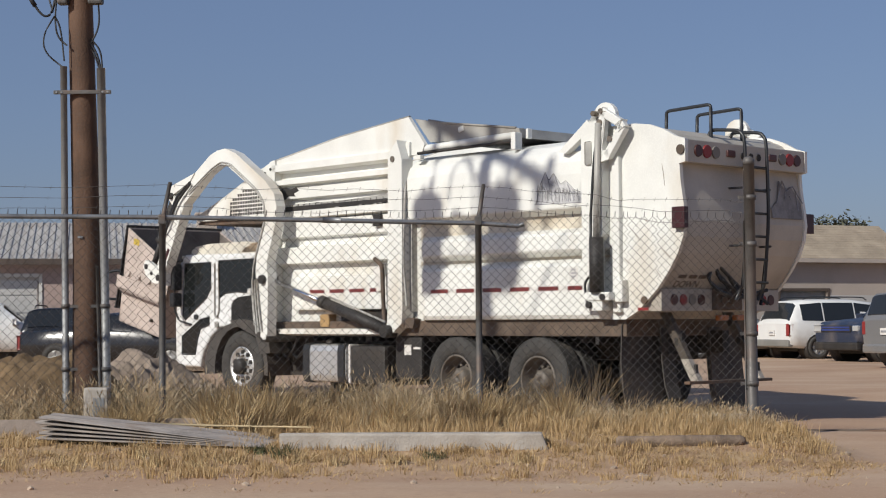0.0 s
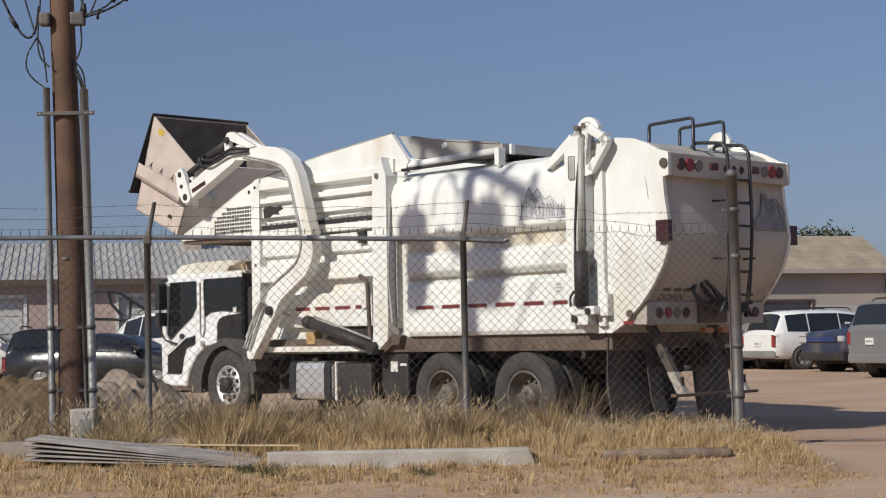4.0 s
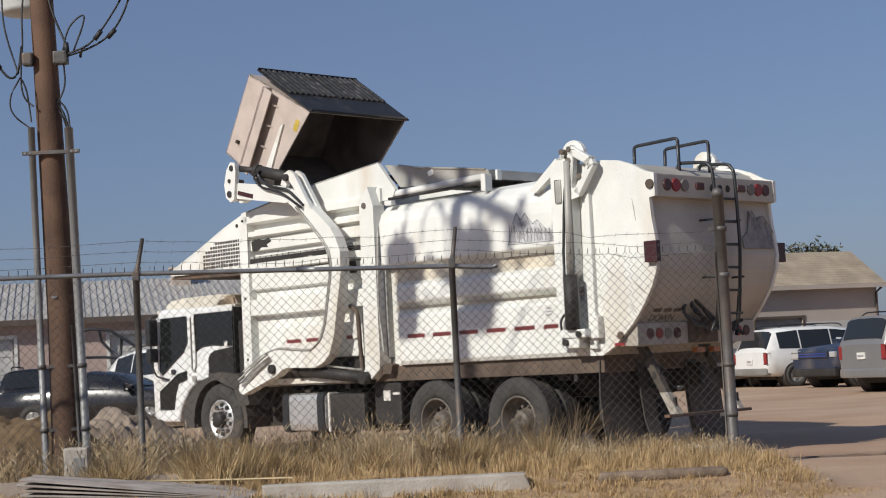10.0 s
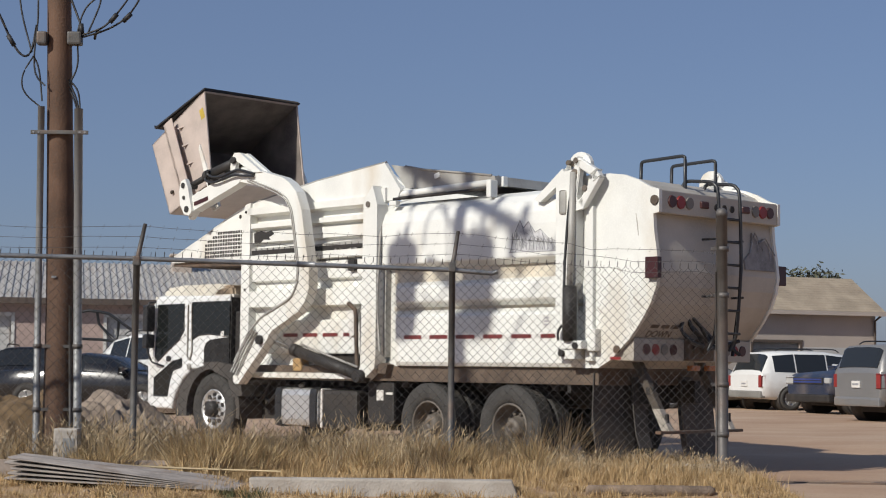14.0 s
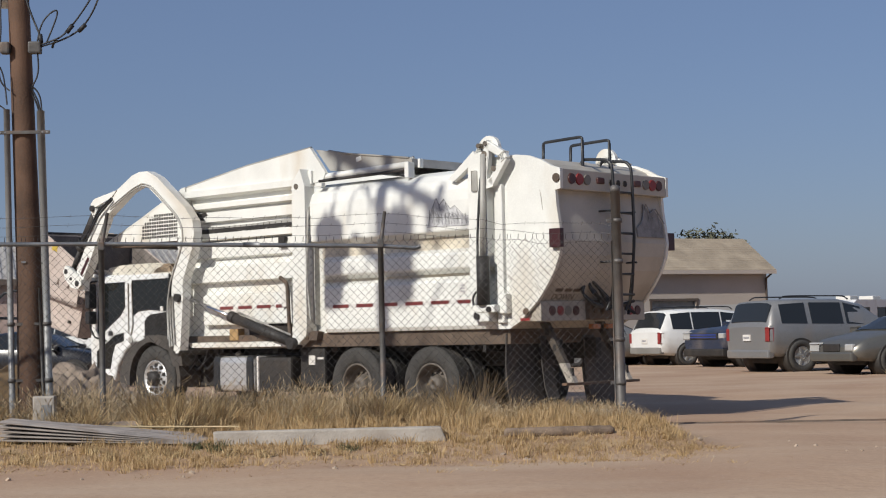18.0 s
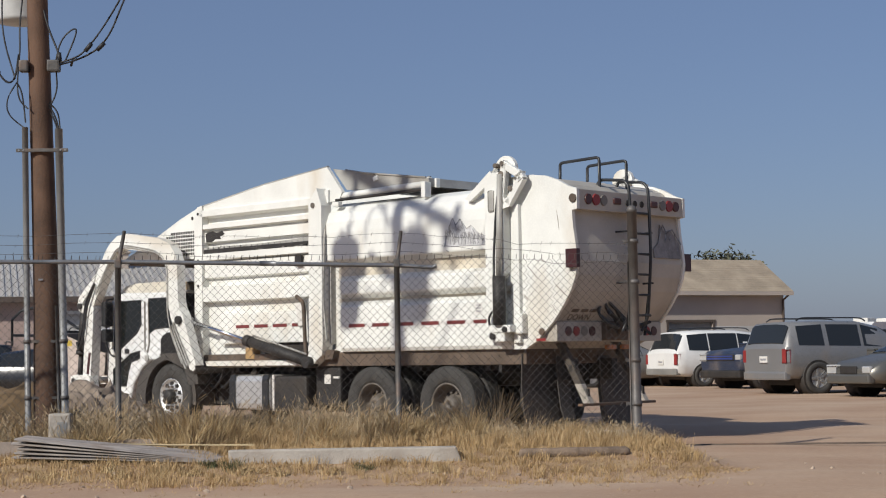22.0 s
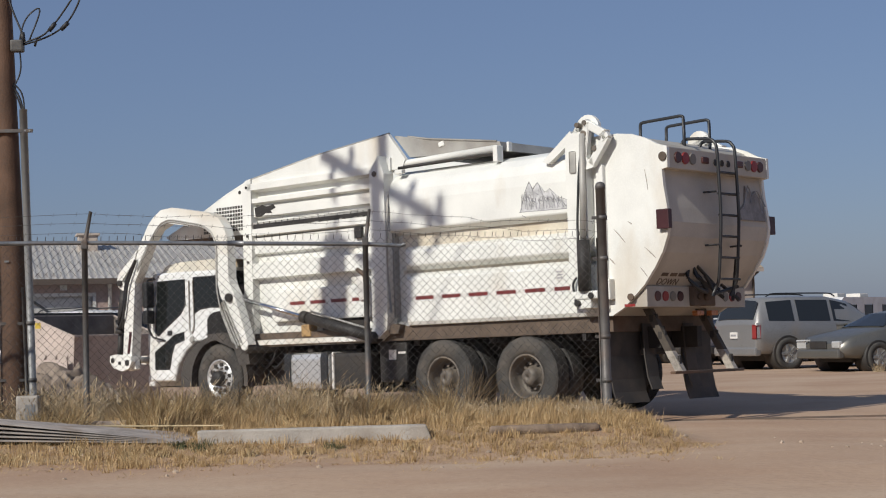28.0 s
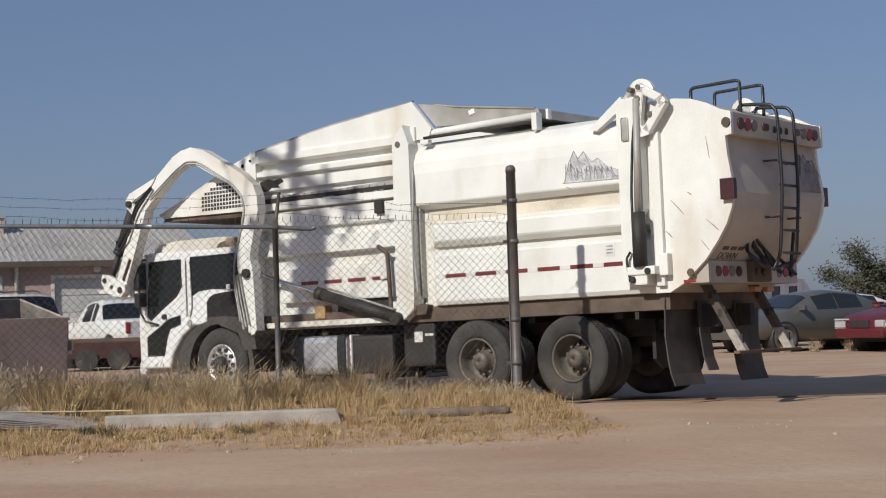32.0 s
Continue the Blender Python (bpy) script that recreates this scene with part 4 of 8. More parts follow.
def make_tailgate():
    bm = bm_new()
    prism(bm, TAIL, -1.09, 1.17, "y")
    tail = part("tailgate", bm, M_TAILGREY, truck, "grimy bulged tailgate with shade put into its paint")
    for sgn in (1, -1):
        bm = bm_new()
        plate = [(1.02, 3.47), (0.62, 3.47), (0.40, 3.44), (0.20, 3.37), (0.02, 3.275), (-0.115, 3.235), (-0.115, 2.975), (-0.03, 2.96)] + [(x - 0.025 if x < 0.7 else x, z) for x, z in TAIL if z < 2.8]
        prism(bm, plate, sgn * (1.17 if sgn > 0 else 1.09), sgn * (1.225 if sgn > 0 else 1.14), "y")
        side = part("side_plate", bm, M_WHITE, tail, "white tailgate side plate")
        for a, b, c, d, w in ((0.22, 2.98, 0.18, 2.72, 0.006), (0.26, 2.02, 0.10, 1.88, 0.010), (0.72, 2.28, 0.55, 2.10, 0.008), (0.80, 1.92, 0.72, 1.84, 0.012), (0.50, 2.36, 0.44, 2.32, 0.012), (0.34, 1.78, 0.24, 1.66, 0.007)):
            bm = bm_new()
            prism(bm, [(a, b), (a + w, b), (c + w * 1.5, d), (c, d), ((a + c) / 2 - w, (b + d) / 2)], sgn * 1.2245, sgn * 1.2262, "y")
            part("scrape", bm, M_SCRAPE, side)
        bm = bm_new()
        box(bm, -0.15, 0.03, 1.222, 1.30, 2.225, 2.465, 0.008) if sgn > 0 else box(bm, -0.05, 0.01, -1.36, -1.13, 2.24, 2.48, 0.008)
        part("red_marker_flag", bm, M_DKRED, tail, "dark red marker plate")
        # lift post, its cylinder and the hinge ear on top
        bm = bm_new()
        prism(bm, [(1.34, 1.34), (1.34, 3.46), (1.30, 3.52), (1.05, 3.54), (1.02, 3.5), (1.02, 2.2), (1.10, 2.1), (1.10, 1.34)], sgn * 1.225, sgn * 1.36, "y")
        post = part("lift_post", bm, M_WHITE, tail)
        bm = bm_new()
        box(bm, 1.17, 1.27, sgn * 1.358, sgn * 1.372, 3.02, 3.30, 0.02)
        part("slot", bm, M_SHADEGREY, post)
        ear = bm_new()
        arc = [(1.02 + 0.18 * math.cos(a), 3.57 + 0.18 * math.sin(a)) for a in [radians(d) for d in range(-20, 200, 20)]]
        prism(ear, arc + [(1.30, 3.5), (1.30, 3.25), (1.0, 3.25)], sgn * 1.24, sgn * 1.30, "y")
        e = part("hinge_ear", ear, M_WHITE, tail)
        loop = bm_new()
        tri = [(0.98, 3.62), (0.72, 3.47), (0.69, 3.42), (0.92, 3.12), (1.02, 3.10), (1.04, 3.24)]
        for a, b in zip(tri, tri[1:] + tri[:1]):
            d = Vector((b[0] - a[0], 0, b[1] - a[1]))
            mm = Matrix.Translation((a[0], sgn * 1.34, a[1])) @ d.to_track_quat("X", "Y").to_matrix().to_4x4()
            box(loop, -0.02, d.length + 0.02, -0.05, 0.05, -0.045, 0.045, 0.01, mm)
        part("hinge_link", loop, M_WHITE, tail)
        for px, pz, rr in ((1.12, 3.62, 0.032), (1.0, 3.64, 0.032), (1.02, 3.50, 0.042), (0.86, 3.30, 0.036)):
            bm = bm_new()
            cyl(bm, (px, sgn * 1.29, pz), (px, sgn * 1.40, pz), rr, 12)
            part("pin", bm, M_STEEL, e)
        bm = bm_new()
        prism(bm, [(1.34, 3.58), (1.80, 3.235), (1.70, 3.20), (1.26, 3.48)], sgn * 1.15, sgn * 1.25, "y")
        part("brace", bm, M_WHITE, tail)
        bm = bm_new()
        cyl(bm, (1.06, sgn * 1.42, 1.52), (1.06, sgn * 1.42, 2.16), 0.085, 16)
        ram = part("lift_cylinder", bm, M_DARK, tail, "black hydraulic cylinder")
        bm = bm_new()
        cyl(bm, (1.06, sgn * 1.42, 2.16), (1.03, sgn * 1.40, 3.50), 0.04, 12)
        part("cylinder_rod", bm, M_SHADEGREY, ram)
        bm = bm_new()
        tube(bm, bend([(1.12, sgn * 1.45, 2.1), (1.125, sgn * 1.44, 2.4), (1.10, sgn * 1.42, 2.9), (1.06, sgn * 1.42, 3.2), (1.0, sgn * 1.38, 3.45)]), 0.018, 6)
        tube(bm, bend([(1.2, sgn * 1.40, 1.7), (1.25, sgn * 1.42, 1.62), (1.22, sgn * 1.42, 1.4), (1.18, sgn * 1.35, 1.32)]), 0.016, 6)
        part("hydraulic_hose", bm, M_BLACKPIPE, ram)
        bm = bm_new()
        box(bm, 0.82, 0.93, sgn * 1.225, sgn * 1.29, 1.28, 3.1, 0.012)
        part("hinge_bar", bm, M_WHITE, tail)
        bm = bm_new()
        box(bm, 0.86, 1.24, sgn * 1.22, sgn * 1.44, 1.42, 1.52, 0.015)
        box(bm, 0.98, 1.20, sgn * 1.22, sgn * 1.42, 1.30, 1.44, 0.02)
        box(bm, 0.74, 0.86, sgn * 1.22, sgn * 1.34, 1.40, 1.66, 0.02)
        lock = part("lock_bracket", bm, M_WHITE, tail)
        for px, pz in ((1.17, 1.37), (0.95, 1.46)):
            bm = bm_new()
            cyl(bm, (px, sgn * 1.42, pz), (px, sgn * 1.46, pz), 0.04, 10)
            part("pin", bm, M_DARK, lock)
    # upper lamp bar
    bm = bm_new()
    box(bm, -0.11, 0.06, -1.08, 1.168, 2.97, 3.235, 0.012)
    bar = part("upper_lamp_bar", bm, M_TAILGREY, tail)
    for y, r, m in ((0.99, 0.074, M_LENSRED), (0.83, 0.08, M_RED), (0.67, 0.074, M_CLEAR), (-0.62, 0.074, M_CLEAR), (-0.77, 0.08, M_RED), (-0.92, 0.074, M_LENSRED)):
        bm = bm_new()
        cyl(bm, (-0.105, y, 3.11), (-0.13, y, 3.11), r, 18, r * 0.9)
        part("tail_lamp", bm, m, bar)
    for y, m in ((0.385, M_LENSRED), (-0.42, M_LENSRED)):
        bm = bm_new()
        box(bm, -0.132, -0.10, y - 0.08, y + 0.08, 3.07, 3.155, 0.02)
        part("marker_lamp", bm, m, bar)
    for y in (0.15, 0.0, -0.15):
        bm = bm_new()
        cyl(bm, (-0.105, y, 3.10), (-0.122, y, 3.10), 0.042, 14)
        part("rubber_plug", bm, M_DARK, bar)
    bm = bm_new()
    cyl(bm, (-0.055, 1.22, 3.115), (-0.055, 1.245, 3.115), 0.056, 14)
    part("side_marker", bm, M_RUST, tail)
    bm = bm_new()
    cyl(bm, (0.50, 1.22, 1.42), (0.50, 1.245, 1.42), 0.045, 14)
    part("side_marker", bm, M_RUST, tail)
    bm = bm_new()
    box(bm, 0.44, 0.60, 1.224, 1.232, 1.30, 1.335, 0.004)
    part("side_reflector", bm, M_RED, tail)
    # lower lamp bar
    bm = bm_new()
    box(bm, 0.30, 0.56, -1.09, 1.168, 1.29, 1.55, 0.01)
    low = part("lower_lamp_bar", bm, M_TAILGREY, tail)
    for y, m in ((0.94, M_LENSRED), (0.775, M_RED), (0.61, M_CLEAR), (0.445, M_DKRED), (-0.60, M_CLEAR), (-0.76, M_RED), (-0.92, M_LENSRED)):
        bm = bm_new()
        cyl(bm, (0.305, y, 1.425), (0.285, y, 1.425), 0.068, 16, 0.06)
        part("tail_lamp", bm, m, low)
    bm = bm_new()
    box(bm, 0.22, 0.34, -0.25, 0.24, 1.30, 1.56, 0.02)
    cyl(bm, (0.22, -0.02, 1.42), (0.16, -0.02, 1.42), 0.05, 10)
    cyl(bm, (0.22, 0.14, 1.42), (0.19, 0.14, 1.42), 0.04, 10)
    part("latch_box", bm, M_RUST, low)
    for y0, m in ((0.05, M_AMBER), (-0.28, M_AMBER)):
        bm = bm_new()
        box(bm, 0.26, 0.34, y0 - 0.08, y0 + 0.08, 1.18, 1.245, 0.01)
        part("marker_lamp", bm, m, low)
    # rear bumper step on two struts
    for y in (0.78, -0.40):
        bm = bm_new()
        prism(bm, [(0.62, 1.28), (0.505, 1.28), (0.20, 0.74), (0.31, 0.74)], y - 0.04, y + 0.04, "y")
        strut = part("step_strut", bm, M_STRUT, tail)
        for s in (0.22, 0.62):
            bm = bm_new()
            cx, cz = 0.505 - 0.305 * s, 1.28 - 0.54 * s
            box(bm, cx - 0.006, cx + 0.03, y - 0.022, y + 0.022, cz - 0.05, cz + 0.05, 0.006)
            box(bm, cx + 0.03, cx + 0.085, y + 0.036, y + 0.043, cz - 0.05, cz + 0.04, 0.002)
            part("strut_hole", bm, M_DARK, strut)
        bm = bm_new()
        prism(bm, [(0.31, 0.74), (0.20, 0.74), (0.055, 0.49), (0.17, 0.49)], y - 0.044, y + 0.044, "y")
        foot = part("strut_foot", bm, M_SCRAPE, strut, "scraped pale strut foot")
        bm = bm_new()
        box(bm, 0.105, 0.14, y - 0.02, y + 0.02, 0.56, 0.68, 0.006)
        part("strut_slot", bm, M_DARK, strut)
    bm = bm_new()
    box(bm, 0.04, 0.12, -0.58, 1.0, 0.455, 0.49, 0.008)
    part("step_bar", bm, M_RUST, tail)
    # ladder and grab rails, black pipe
    for y in (0.23, -0.19):
        bm = bm_new()
        tube(bm, bend([(-0.04, y, 1.42), (-0.15, y, 1.6), (-0.22, y, 2.4), (-0.20, y, 3.30), (-0.12, y, 3.40), (0.28, y, 3.44), (0.34, y, 3.36)], 4), 0.021, 8)
        part("ladder_rail", bm, M_BLACKPIPE, tail)
        bm = bm_new()
        g = 0.265 if y > 0 else -0.33
        tube(bm, bend([(0.26, g, 3.30), (0.26, g, 3.74), (0.93, g, 3.72), (0.94, g, 3.40)], 4, 0.10), 0.021, 8)
        part("grab_rail", bm, M_BLACKPIPE, tail)
    for i in range(6):
        z = 1.62 + i * 0.27
        bm = bm_new()
        tube(bm, [(-0.19, 0.23, z), (-0.19, -0.19, z)], 0.017, 8)
        part("rung", bm, M_BLACKPIPE, tail)
    for z in (2.05, 2.72):
        bm = bm_new()
        tube(bm, [(-0.02, 0.31, z), (-0.2, 0.29, z)], 0.014, 6)
        part("ladder_bracket", bm, M_BLACKPIPE, tail)
        bm = bm_new()
        tube(bm, [(-0.02, -0.27, z), (-0.2, -0.25, z)], 0.014, 6)
        part("ladder_bracket", bm, M_BLACKPIPE, tail)
    bm = bm_new()
    tube(bm, bend([(0.16, 0.16, 1.86), (0.10, -0.02, 1.70), (0.06, -0.10, 1.52), (0.02, 0.2, 1.58), (0.10, 0.30, 1.72), (0.16, 0.16, 1.86)], 3), 0.026, 8)
    for a, b in (((0.12, 0.22, 1.98), (0.02, -0.30, 1.56)), ((0.10, 0.06, 1.72), (0.0, -0.36, 1.46)), ((0.12, 0.22, 1.98), (0.10, 0.06, 1.72)), ((0.06, -0.05, 1.74), (0.02, -0.18, 1.56)), ((-0.02, -0.12, 1.50), (-0.06, -0.62, 1.60)), ((-0.02, -0.55, 1.42), (-0.08, -0.58, 1.95)), ((-0.02, -0.30, 1.62), (-0.04, -0.66, 1.44))):
        tube(bm, [a, b], 0.024, 6)
    for v in bm.verts:
        v.co += Vector((0.05, 0.20, -0.06))
    part("fold_down_step", bm, M_BLACKPIPE, tail)
    # warning plate with the one word that can be read
    sign = bm_new()
    mm = Matrix.Translation((0.268, 0.74, 1.632)) @ Matrix.Rotation(radians(-39.0), 4, "Y")
    box(sign, -0.004, 0.004, -0.37, 0.34, -0.15, 0.13, 0.0, mm)
    plate = part("warning_plate", sign, M_CREAM, tail, "dusty warning plate")
    txt = bpy.data.curves.new("lettering", "FONT")
    txt.body, txt.size, txt.align_x, txt.extrude = "DOWN", 0.135, "CENTER", 0.002
    tmp = new("lettering", txt)
    me = bpy.data.meshes.new_from_object(tmp)
    bpy.data.objects.remove(tmp)
    me.materials.append(M_RUST)
    t = new("lettering", me)
    t.parent = plate
    t.matrix_basis = mm @ Matrix.Translation((-0.008, 0.0, -0.075)) @ pose(0, 0, 0, 90, 0, -90)
    bm = bm_new()
    for w in (-0.22, -0.04, 0.15):
        box(bm, -0.009, -0.004, w - 0.07, w + 0.07, 0.055, 0.105, 0.0, mm)
    part("faded_print", bm, M_RUST, plate)
    # decal on the tailgate's upper right
    fill = bm_new()
    prism(fill, [(-0.45, 2.40), (-0.45, 2.52), (-0.60, 2.62), (-0.68, 2.86), (-0.78, 2.74), (-0.9, 2.80), (-1.06, 2.6), (-1.06, 2.40)], -0.083, -0.06, "x")
    for v in fill.verts:
        v.co.x += 0.16 * max(0.0, v.co.z - 2.38) - 0.016
    part("decal_ground", fill, M_DECALDARK, tail)
    bm = bm_new()
    pk = [(-0.55, 2.55), (-0.68, 2.86), (-0.78, 2.74), (-0.9, 2.80), (-1.1, 2.6)]
    for a, b in zip(pk, pk[1:]):
        tube(bm, [(-0.065, a[0], a[1]), (-0.065, b[0], b[1])], 0.008, 4)
        tube(bm, [(-0.068, a[0] - 0.04, a[1] - 0.05), (-0.075, (a[0] + b[0]) / 2, min(a[1], b[1]) - 0.1)], 0.006, 4)
    for y in (-0.6, -0.68, -0.76, -0.84, -0.92, -1.0):
        tube(bm, [(-0.078, y, 2.40), (-0.068, y + 0.02, 2.54)], 0.008, 4)
    part("mountain_decal", bm, M_LOGO, tail)


make_tailgate()


def make_hopper():
    # open-topped hopper with horizontal ribs; the walls lean up to a peak
    for sgn in (1, -1):
        bm = bm_new()
        prism(bm, [(5.0, 1.20), (5.0, 3.42), (7.72, 3.42), (7.72, 1.20)], sgn * 0.98, sgn * 1.02, "y")
        w = part("hopper_wall", bm, M_WHITE, truck, "ribbed white hopper wall")
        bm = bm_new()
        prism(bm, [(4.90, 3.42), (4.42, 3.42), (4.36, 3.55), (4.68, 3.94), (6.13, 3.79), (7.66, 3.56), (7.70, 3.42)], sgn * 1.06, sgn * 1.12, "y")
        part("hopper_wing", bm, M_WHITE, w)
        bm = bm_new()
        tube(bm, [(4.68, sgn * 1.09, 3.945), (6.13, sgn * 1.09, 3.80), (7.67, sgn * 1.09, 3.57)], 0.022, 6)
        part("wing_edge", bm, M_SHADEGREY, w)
        for z0, z1, y in ((3.40, 3.50, 1.16), (3.20, 3.27, 1.14), (2.99, 3.14, 1.10), (2.70, 2.80, 1.15), (2.42, 2.66, 1.10), (2.04, 2.27, 1.15), (1.02, 1.09, 1.24)):
            bm = bm_new()
            prism(bm, [(sgn * 1.0, z0 - 0.03), (sgn * y, z0), (sgn * y, z1), (sgn * 1.0, z1 + 0.02)], 4.98, 7.68, "x")
            part("rib", bm, M_WHITE, w)
        bm = bm_new()
        prism(bm, [(5.05, 2.84), (5.05, 2.93), (7.55, 2.86), (7.6, 2.78)], sgn * 1.02, sgn * 1.12, "y")
        rng = random.Random(3)
        for i in range(18):
            x = 5.2 + i * 0.135
            box(bm, x, x + 0.1, sgn * 1.10, sgn * 1.135, 2.82 - 0.03 * rng.random(), 2.9, 0.004)
        part("torn_seal", bm, M_SHADEGREY, w, "ragged grey seal strip")
        bm = bm_new()
        x, edge = 5.04, []
        while x < 7.58:
            edge.append((x, 2.815 - 0.028 * (x - 5.0) / 2.5 + rng.uniform(-0.022, 0.022)))
            x += rng.uniform(0.03, 0.08)
        for (xa, za), (xb, zb) in zip(edge, edge[1:]):
            prism(bm, [(xa, 2.87), (xb, 2.87), (xb, zb), (xa, za)], sgn * 1.134, sgn * 1.142, "y")
        bmesh.ops.remove_doubles(bm, verts=bm.verts, dist=0.0005)
        part("ragged_rubber_flap", bm, M_DARK, w, "ragged black rubber strip")
        # flat dark plate on the rib paints the shadow inside a torn gap
        bm = bm_new()
        prism(bm, [(7.56, 2.99), (7.58, 3.13), (7.40, 3.16), (7.30, 3.13), (7.16, 3.155), (7.10, 3.10), (7.22, 3.06), (7.18, 3.02), (7.34, 3.03), (7.42, 2.985)], sgn * 1.098, sgn * 1.104, "y")
        part("torn_opening", bm, M_DARK, w, "flat dark patch for the shade in a torn hopper gap")
        # lower boxes behind the cylinder
        bm = bm_new()
        box(bm, 5.05, 7.22, sgn * 1.0, sgn * 1.13, 1.36, 1.84, 0.03)
        part("lower_panel", bm, M_WHITE, w)
        for i in range(4):
            bm = bm_new()
            box(bm, 5.16 + i * 0.44, 5.48 + i * 0.44, sgn * 1.13, sgn * 1.1345, 1.60, 1.65)
            part("red_tape", bm, M_TAPERED, w)
        bm = bm_new()
        box(bm, 6.35, 6.55, sgn * 1.0, sgn * 1.16, 1.12, 1.30, 0.02)
        part("fuse_box", bm, mat("ochre_plastic", (0.42, 0.27, 0.12), 0.6), w)
        # black box proud of the wall, in place of a recess's shade
        bm = bm_new()
        box(bm, 5.25, 6.2, sgn * 0.98, sgn * 1.06, 1.10, 1.36, 0.02)
        part("dark_recess", bm, M_DARK, w)
        # main side pillar
        bm = bm_new()
        prism(bm, [(4.62, 1.30), (4.62, 3.36), (4.72, 3.62), (4.90, 3.42), (4.92, 1.20), (5.00, 1.05), (4.86, 1.01), (4.64, 1.16)], sgn * 1.10, sgn * 1.30, "y")
        pil = part("side_pillar", bm, M_WHITE, truck)
        bm = bm_new()
        cyl(bm, (4.80, sgn * 1.29, 3.37), (4.80, sgn * 1.315, 3.37), 0.04, 12)
        part("pin", bm, M_STEEL, pil)
        bm = bm_new()
        box(bm, 4.58, 4.64, sgn * 1.06, sgn * 1.16, 1.32, 2.95, 0.01)
        tube(bm, bend([(4.60, sgn * 1.24, 1.4), (4.62, sgn * 1.28, 2.0), (4.60, sgn * 1.26, 2.9), (4.64, sgn * 1.2, 3.1)]), 0.016, 6)
        part("cable_channel", bm, M_SHADEGREY, pil)
        bm = bm_new()
        prism(bm, [(4.66, 1.10), (4.48, 1.10), (4.44, 1.22), (4.56, 1.24), (4.66, 1.2)], sgn * 1.12, sgn * 1.24, "y")
        part("rusty_gusset", bm, M_RUST, pil)
        bm = bm_new()
        tube(bm, bend([(5.12, sgn * 1.18, 1.1), (5.1, sgn * 1.22, 1.5), (5.12, sgn * 1.22, 1.95), (5.3, sgn * 1.2, 2.05)]), 0.03, 8)
        part("hydraulic_hose", bm, M_RUST, pil)
        bm = bm_new()
        prism(bm, [(5.14, 1.98), (5.36, 1.94), (5.30, 1.60), (5.18, 1.62)], sgn * 1.13, sgn * 1.17, "y")
        part("valve_cover", bm, M_TAPEWHITE, pil)
        bm = bm_new()
        box(bm, 5.24, 5.38, sgn * 1.06, sgn * 1.16, 2.50, 2.66, 0.01)
        part("control_box", bm, M_DARK, pil)
        # front frame post
        bm = bm_new()
        prism(bm, [(7.60, 1.08), (7.60, 3.58), (7.72, 3.56), (7.80, 3.42), (7.80, 1.08)], sgn * 1.02, sgn * 1.16, "y")
        fr = part("frame_post", bm, M_WHITE, truck)
        for z in (3.45, 2.7, 2.3, 1.4):
            bm = bm_new()
            cyl(bm, (7.70, sgn * 1.155, z), (7.70, sgn * 1.17, z), 0.022, 8)
            part("bolt", bm, M_DARK, fr)
        # canopy side with punched grille
        bm = bm_new()
        prism(bm, [(7.80, 3.52), (8.25, 3.38), (8.9, 3.12), (9.72, 2.82), (9.66, 2.77), (7.80, 2.74)], sgn * 1.06, sgn * 1.10, "y")
        can = part("canopy_side", bm, M_WHITE, truck)
        bm = bm_new()
        box(bm, 0, 0.045, sgn * 1.1, sgn * 1.104, 0, 0.040)
        hole = finish("grille_hole", bm, M_DARK)
        for i in range(15):
            x = 7.86 + i * 0.064
            for j in range(9):
                z = 2.81 + j * 0.058
                if z < 3.40 - (x - 7.86) * 0.42 and math.hypot(max(0, x - 8.45) / 0.36, max(0, z - 2.95) / 0.24, max(0, 2.86 - z) / 0.2) < 1:
                    o = new("grille_hole", hole)
                    o.parent = can
                    o.matrix_basis = pose(x, 0, z)
        bm = bm_new()
        cyl(bm, (7.92, sgn * 1.1, 3.40), (7.92, sgn * 1.106, 3.40), 0.03, 10)
        part("bolt", bm, M_DARK, can)
    bm = bm_new()
    prism(bm, [(7.80, 3.55), (8.25, 3.40), (8.9, 3.14), (9.75, 2.83), (9.72, 2.80), (8.9, 3.11), (8.25, 3.37), (7.80, 3.52)], -1.10, 1.10, "y")
    part("canopy_top", bm, M_WHITE, truck, "sloping white canopy over the cab")
    bm = bm_new()
    prism(bm, [(7.80, 2.74), (9.66, 2.77), (9.70, 2.72), (7.80, 2.66)], -1.06, 1.06, "y")
    part("canopy_floor", bm, M_RUST, truck)
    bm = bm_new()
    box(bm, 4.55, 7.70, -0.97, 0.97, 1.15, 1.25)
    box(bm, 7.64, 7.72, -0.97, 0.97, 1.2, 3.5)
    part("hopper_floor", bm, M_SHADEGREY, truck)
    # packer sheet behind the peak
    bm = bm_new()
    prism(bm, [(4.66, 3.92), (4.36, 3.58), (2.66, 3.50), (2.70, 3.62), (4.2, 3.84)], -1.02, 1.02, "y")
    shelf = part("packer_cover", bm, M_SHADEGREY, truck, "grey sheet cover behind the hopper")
    bm = bm_new()
    box(bm, 3.70, 3.80, 0.99, 1.035, 3.68, 3.75, 0.01, Matrix.Translation((3.7, 0, 3.7)) @ Matrix.Rotation(radians(14), 4, "Y") @ Matrix.Translation((-3.7, 0, -3.7)))
    part("cover_latch", bm, M_WHITE, shelf)
    bm = bm_new()
    tube(bm, bend([(4.4, 1.0, 3.88), (4.0, 1.02, 3.80), (3.4, 1.02, 3.72), (2.75, 1.02, 3.63)], 4), 0.016, 6)
    part("cover_lip", bm, M_SHADEGREY, shelf)


make_hopper()


